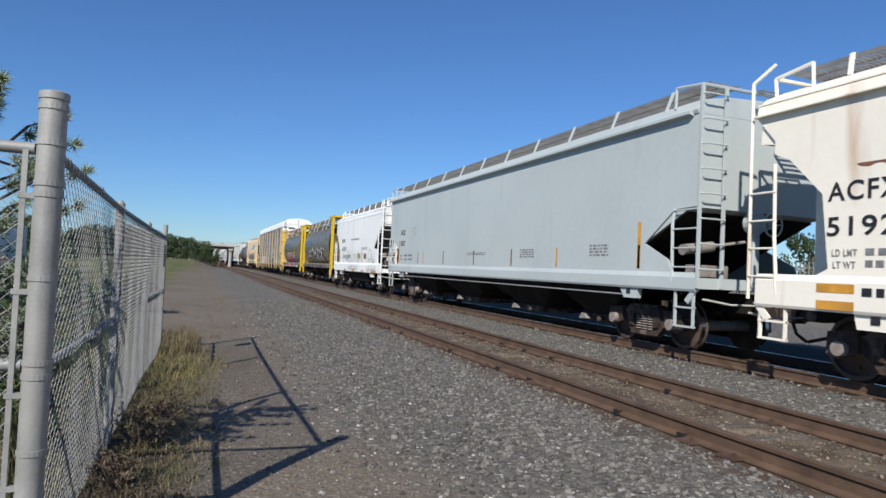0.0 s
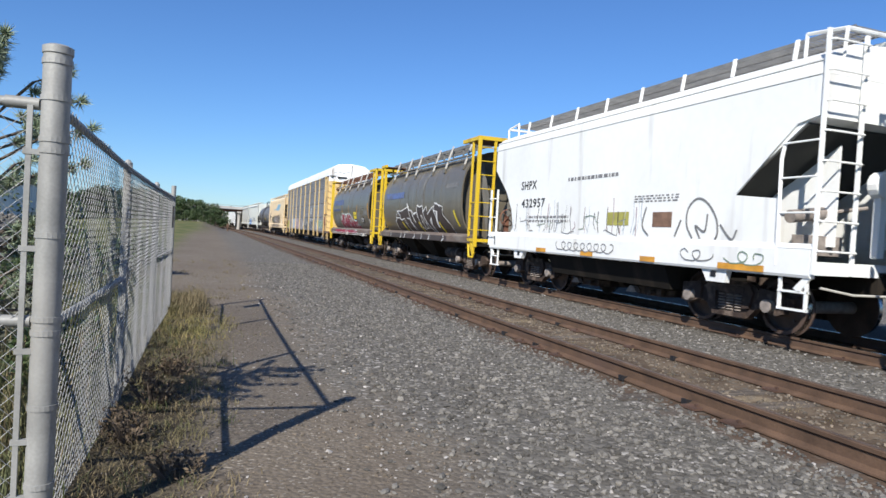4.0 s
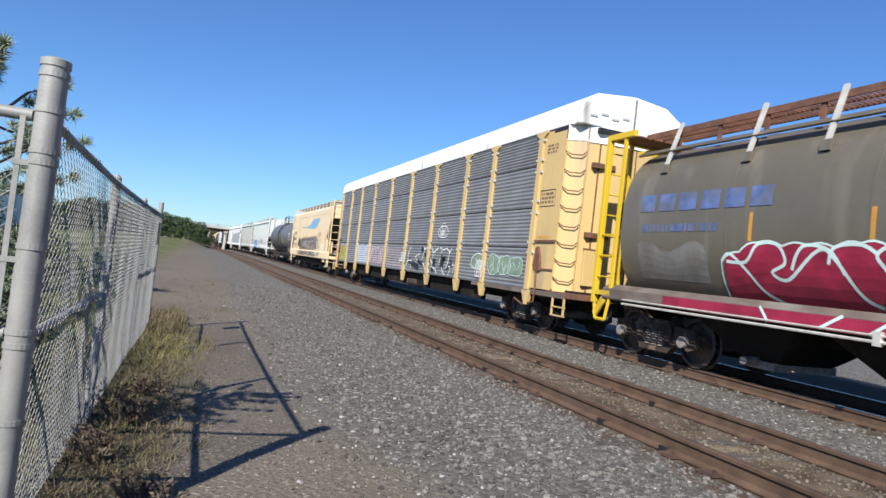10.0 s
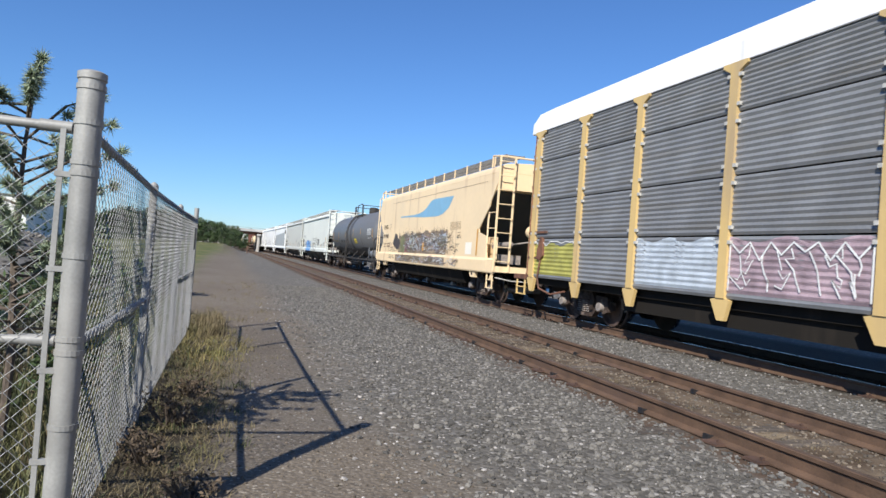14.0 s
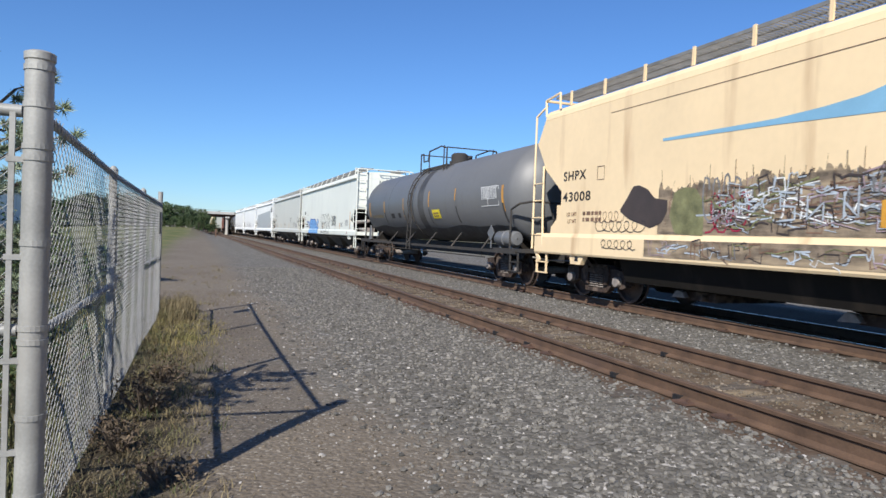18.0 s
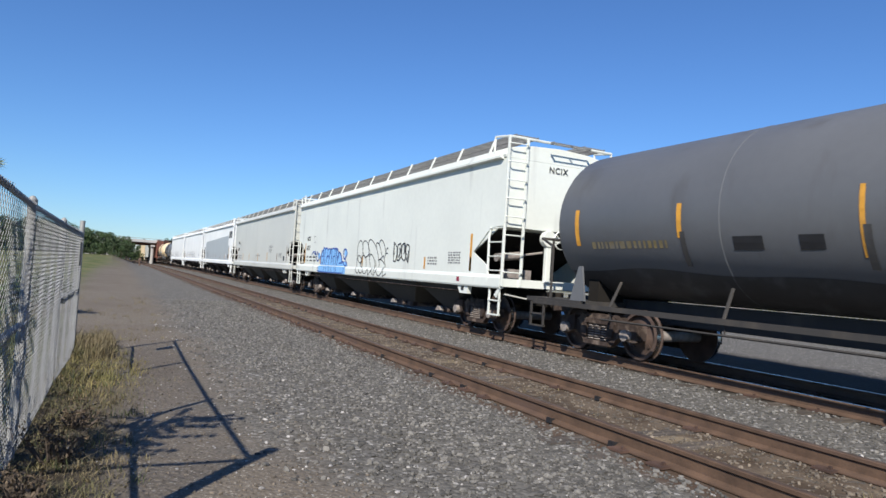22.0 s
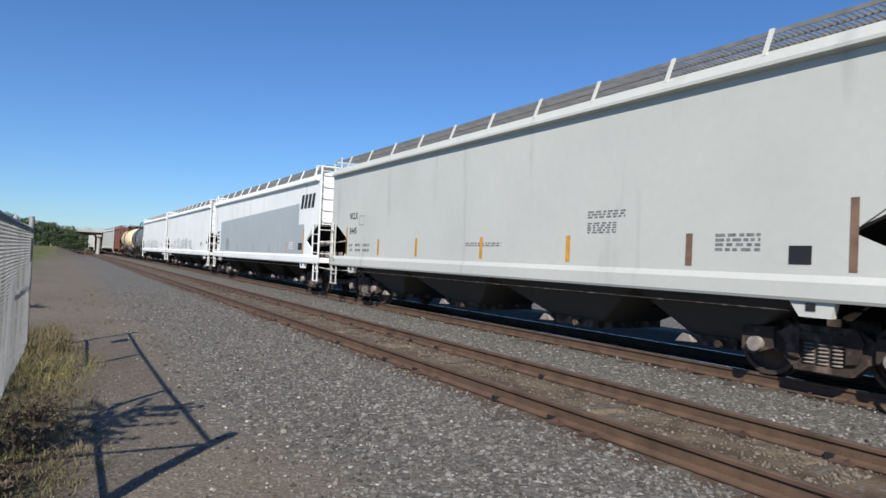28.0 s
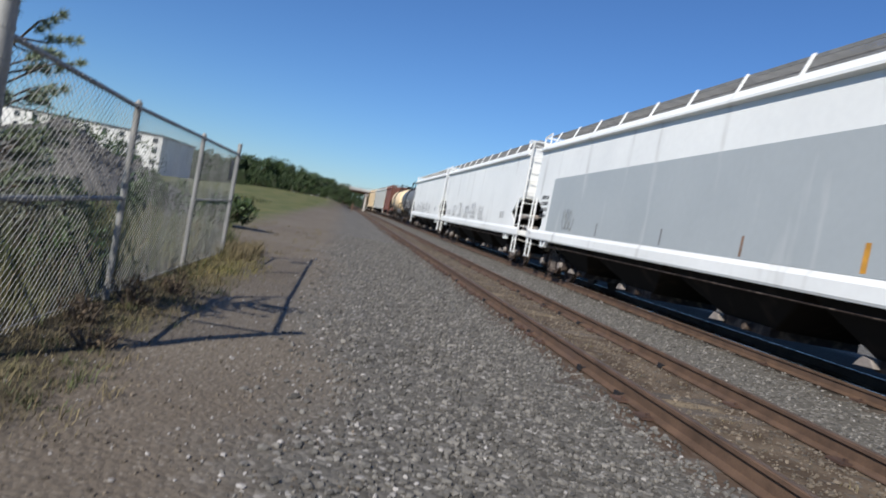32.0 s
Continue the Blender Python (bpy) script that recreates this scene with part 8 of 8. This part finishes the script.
def pine_sapling(x, y, height):
    """A thin young pine: bent stem, whorls of branches, needle tufts at their ends."""
    rs = np.random.RandomState(77)
    t = thing("pine_sapling", "young pine with sparse needle tufts behind the fence", "tree", at=(x, y, 0))
    g = Geo()
    stem = [(0, 0, -0.05), (0.02, 0.01, 0.7), (-0.02, 0.03, 1.4), (0.0, 0.0, 2.0), (0.03, -0.02, height)]
    for i, (p, q) in enumerate(zip(stem, stem[1:])):
        g.rod(p, q, 0.03 - 0.006 * i, 7, 0.024 - 0.006 * i)
    part("trunk", g, "bark", t)
    v_all, f_all, n0 = [], [], 0
    for k in range(56):
        z = rs.uniform(0.75, height - 0.05)
        a = rs.uniform(0, 6.28)
        ln = rs.uniform(0.25, 0.72) * (1.15 - 0.35 * z / height)
        tip = np.array([ln * math.cos(a), ln * math.sin(a), z + rs.uniform(0.02, 0.28)])
        part("branch", Geo().rod((0, 0, z), tuple(tip * (0.55, 0.55, 1) - (0, 0, 0.06)), 0.009, 5).rod(tuple(tip * (0.55, 0.55, 1) - (0, 0, 0.06)), tuple(tip), 0.006, 5, 0.003), "bark", t)
        for w in (0.55, 0.7, 0.85, 1.0):
            c = np.array([tip[0] * w, tip[1] * w, z + (tip[2] - z) * w])
            m = 130
            d = rs.normal(0, 1, (m, 3)) + np.array([math.cos(a), math.sin(a), 0.5]) * 0.9
            d /= np.linalg.norm(d, axis=1)[:, None]
            s = np.cross(d, rs.normal(0, 1, (m, 3)))
            s /= np.linalg.norm(s, axis=1)[:, None]
            L_ = rs.uniform(0.03, 0.085, m)[:, None]
            v = np.stack([c + s * 0.004 + d * 0.01, c - s * 0.004 + d * 0.01, c + d * L_], 1).reshape(-1, 3)
            v_all.append(v)
            f_all.append(n0 + 3 * np.arange(m)[:, None] + np.arange(3)[None])
            n0 += 3 * m
    part("needle_foliage", cloud_mesh("needle_foliage", np.concatenate(v_all), np.concatenate(f_all), "needle"), None, t)


pine_sapling(-5.62, 4.6, 2.3)


# spoil heap behind the fence
def heap(x, y, r, h):
    v, f = [], []
    n, k = 36, 14
    for j in range(k + 1):
        q = j / k
        for i in range(n):
            a = 2 * math.pi * i / n
            w = 1 + 0.18 * noise.noise(Vector((math.cos(a) * 1.5, math.sin(a) * 1.5, 2)))
            px_, py_ = r * q * w * math.cos(a), r * q * w * math.sin(a)
            z = h * (1 - q) ** 0.85 * (1 + 0.15 * noise.noise(Vector((px_, py_, 0)))) + 0.05 * noise.noise(Vector((px_ * 4, py_ * 4, 5))) - 0.06 * q
            v.append((px_, py_, z))
    for j in range(k):
        for i in range(n):
            f.append((j * n + i, j * n + (i + 1) % n, (j + 1) * n + (i + 1) % n, (j + 1) * n + i))
    g = Geo().add(v, f)
    ob = part("earth_mound", g, "stone", None, smooth=True, at=(x, y, 0))
    tagged(ob, "grey heap of gravel behind the fence", "heap")
    rs = np.random.RandomState(9)
    vv, ff = np.array(v), np.array(f)
    pick = ff[rs.randint(0, len(ff), 3200)]
    w = rs.uniform(0, 1, (3200, 2))
    a, b, c, d = (vv[pick[:, q]] for q in range(4))
    p = (a * (1 - w[:, :1]) + b * w[:, :1]) * (1 - w[:, 1:]) + (d * (1 - w[:, :1]) + c * w[:, :1]) * w[:, 1:]
    pv, pf = pebbles(19, p[:, 0] + x, p[:, 1] + y, 0.035 + 0.06 * rs.uniform(0, 1, 3200) ** 2)
    up = np.repeat(p[:, 2], 12)
    pv[:, 2] += up
    stuff("rubble", pv, pf, "stone", "loose grey stones on the heap", "gravel")


heap(-11.6, 20.0, 4.6, 2.1)


# ================= far trees =================
TREE_MESH = []
for s in range(4):
    rs = np.random.RandomState(200 + s)
    n = 26
    c = np.stack([rs.normal(0, 0.22, n), rs.normal(0, 0.22, n), rs.uniform(0.08, 0.92, n)], 1)
    c[:, :2] *= (1.25 - c[:, 2:] * 0.75)
    r = rs.uniform(0.09, 0.2, n)
    v, f = leaf_cloud(rs, c, r, 2200, 0.034, 0.8)
    g = Geo().rod((0, 0, -0.02), (0.01, 0, 0.3), 0.035, 8, 0.025).rod((0.01, 0, 0.3), (0, 0.01, 0.7), 0.025, 7, 0.01)
    for p in c[:9]:
        g.rod((0, 0, 0.22 + 0.2 * p[2]), tuple(p), 0.014, 5, 0.004)
    TREE_MESH.append((g.mesh("trunk", M["bark"]), cloud_mesh("crown", v, f, "leaf")))


def tree(x, y, h, k, label="broad green tree at the end of the lot"):
    t = thing("tree", label, "tree", "far trees", at=(x, y, ground_height(x, y)))
    tm, cm = TREE_MESH[k % 4]
    w = h * (1.0 + 0.25 * math.sin(k * 2.3))
    for nm, me in (("trunk", tm), ("crown", cm)):
        part(nm, me, None, t, at=Matrix.Rotation(k * 1.7, 4, "Z") @ Matrix.Diagonal((w, w, h, 1)))


rnd = random.Random(5)
k = 0
for y0, x0, x1, step, h0, slope in ((130, -40, -2.4, 1.5, 1.9, 0.03), (136, -44, -2.2, 1.7, 2.9, 0.13), (142, -60, -3.0, 2.6, 3.2, 0.15), (176, -30, 1, 2.2, 3.4, 0.03), (196, -18, 2, 2.6, 4.8, 0.05), (205, 10, 34, 2.6, 4.6, 0.0), (224, -110, 2, 5, 6.4, 0.03), (228, 9, 110, 6, 7.4, 0.0)):
    x = x0
    while x < x1:
        tree(x, y0 + rnd.uniform(-2.5, 2.5), (h0 + slope * min(18, max(0, -x))) * rnd.uniform(0.82, 1.18), k)
        x += step * rnd.uniform(0.7, 1.3)
        k += 1
for x, y, h in ((-46, 128, 6), (-58, 124, 7), (-70, 118, 7), (27, 112, 7.5), (60, 70, 8), (72, 64, 9), (52, 85, 8)):
    tree(x, y, h, k)
    k += 1


# ================= bridge over the tracks =================
bridge = thing("road_bridge", "pale concrete road bridge over the tracks on piers", "bridge")
part("deck", Geo().box(-14, 48, BRIDGE_Y, BRIDGE_Y + 11, 4.25, 4.5), "concrete", bridge, bevel=0.03)
for y in (BRIDGE_Y - 0.15, BRIDGE_Y + 10.85):
    part("parapet", Geo().box(-14, 48, y, y + 0.3, 4.3, 4.85), "concrete", bridge, bevel=0.03)
for i in range(5):
    part("girder", Geo().box(-3.4, 48, BRIDGE_Y + 0.6 + i * 2.3, BRIDGE_Y + 1.0 + i * 2.3, 3.85, 4.26), "rust_board", bridge)
for x in (1.75, 12.5, 24.0):
    part("pier_cap", Geo().box(x - 0.45, x + 0.45, BRIDGE_Y + 0.2, BRIDGE_Y + 10.8, 3.5, 3.86), "concrete", bridge, bevel=0.03)
    for i in range(4):
        part("pier_column", Geo().rod((x, BRIDGE_Y + 0.9 + i * 3.05, -0.3), (x, BRIDGE_Y + 0.9 + i * 3.05, 3.52), 0.32, 18), "concrete", bridge, smooth=True)
part("abutment", Geo().box(-14, -3.4, BRIDGE_Y + 0.5, BRIDGE_Y + 10.5, -0.3, 4.26), "concrete", bridge)
for i in range(31):
    part("railing_post", shared("bridge_rail_post", lambda: Geo().box(-0.03, 0.03, -0.03, 0.03, 0, 0.3), "galvanised"), None, bridge, at=(-14 + i * 2, BRIDGE_Y, 4.84))
part("railing", Geo().rod((-14, BRIDGE_Y, 5.12), (48, BRIDGE_Y, 5.12), 0.03, 8), "galvanised", bridge)


# ================= smaller things in the distance =================
mp = thing("marker_post", "short brown marker post beside the track", "post", at=(-1.45, 109, 0))
part("stake", Geo().rod((0, 0, -0.2), (0, 0, 1.15), 0.1, 10), "post_brown", mp)
part("plate", Geo().box(-0.16, 0.16, -0.12, -0.1, 0.75, 1.2), "post_brown", mp)

wh = thing("warehouse", "long white two-storey building with small dark windows", "building", at=(-30.3, 100, 0))
part("wall", Geo().box(-34, 0, 0, 20, -0.3, 5.5), "wall_white", wh)
part("roof", Geo().box(-34.2, 0.2, -0.2, 20.2, 5.5, 5.75), "roof_dark", wh, bevel=0.03)
for i in range(12):
    for z in (1.3, 2.95, 4.45):
        if z > 4 or i % 2 == 0:
            wd = part("window", Geo().box(-1.3 - i * 2.35, -0.6 - i * 2.35, -0.04, 0.02, z, z + 0.75), "window_dark", wh)
            part("window_sill", Geo().box(-1.35 - i * 2.35, -0.55 - i * 2.35, -0.09, 0.0, z - 0.08, z), "concrete", wd)
part("door", Geo().box(-3.6, -2.4, -0.04, 0.02, 0.0, 2.2), "roof_dark", wh)

pf = thing("palisade_fence", "tall grey-blue steel palisade fence beyond the train", "fence")
for i in range(16):
    part("post", shared("palisade_post", lambda: Geo().box(-0.05, 0.05, -0.05, 0.05, -0.2, 2.9), "galvanised"), None, pf, at=(24, -10 + i * 4.5, 0))
for z in (0.6, 2.4):
    part("rail", Geo().box(23.97, 24.03, -10, 57.5, z - 0.03, z + 0.03), "galvanised", pf)
me = shared("palisade_slat", lambda: Geo().box(-0.012, 0.012, -0.035, 0.035, 0.1, 2.7), "galvanised")
for i in range(270):
    part("slat", me, None, pf, at=(23.95, -10 + i * 0.25, 0))


# ================= ties and tie plates =================
TIE = shared("tie", lambda: Geo().box(-1.3, 1.3, -0.11, 0.11, -0.2, 0.012), "tie_wood")
PLATE = shared("tie_plate", lambda: Geo().box(-0.17, 0.17, -0.09, 0.09, 0.0, 0.022).box(-0.115, -0.085, -0.06, -0.03, 0.02, 0.05).box(0.085, 0.115, 0.03, 0.06, 0.02, 0.05), "plate_rust")
ANCHOR = shared("rail_anchor", lambda: Geo().box(-0.085, 0.085, -0.02, 0.02, 0.005, 0.04).box(-0.1, -0.07, -0.035, 0.035, 0.0, 0.055), "mark_black")
for tr, x0 in ((track_empty, NEAR_RAIL), (track_train, TRAIN_RAIL)):
    for i in range(120):
        y = 0.8 + i * 0.5
        part("tie", TIE, None, tr, at=pose(x0 + GAUGE / 2 + rnd.uniform(-0.06, 0.06), y, -0.026 + rnd.uniform(-0.02, 0.014), 0, 0, rnd.uniform(-1.5, 1.5)))
        if i < 70:
            for k in (0, 1):
                if rnd.random() < 0.5:
                    continue
                pl = part("tie_plate", PLATE, None, tr, at=(x0 + k * GAUGE, y, 0.0))
        if i % 2 == 0 and i < 60 and tr is track_empty:
            for k in (0, 1):
                if rnd.random() < 0.5:
                    continue
                part("rail_anchor", ANCHOR, None, tr, at=(x0 + k * GAUGE, y + 0.13, 0.0))


# ================= what moves =================
def motions():
    half = [i / 2 for i in range(65)]
    tenth = [i / 10 for i in range(321)]
    for car, mid in CARS:
        rows = []
        for t in half:
            y = mid - travelled(t)
            slope = (bend(y + 5) - bend(y - 5)) / 10
            rows.append((t, pose(TRAIN_C + bend(y), y, RAIL_TOP, 0, 0, -math.degrees(math.atan(slope)))))
        walk(car, rows)
    near = {car for car, mid in CARS[:12]}
    for wheel, y, car in WHEELS:
        if car in near:
            walk(wheel, [(t, pose(0, y, WHEEL_R, math.degrees(travelled(t) / WHEEL_R))) for t in tenth])


motions()
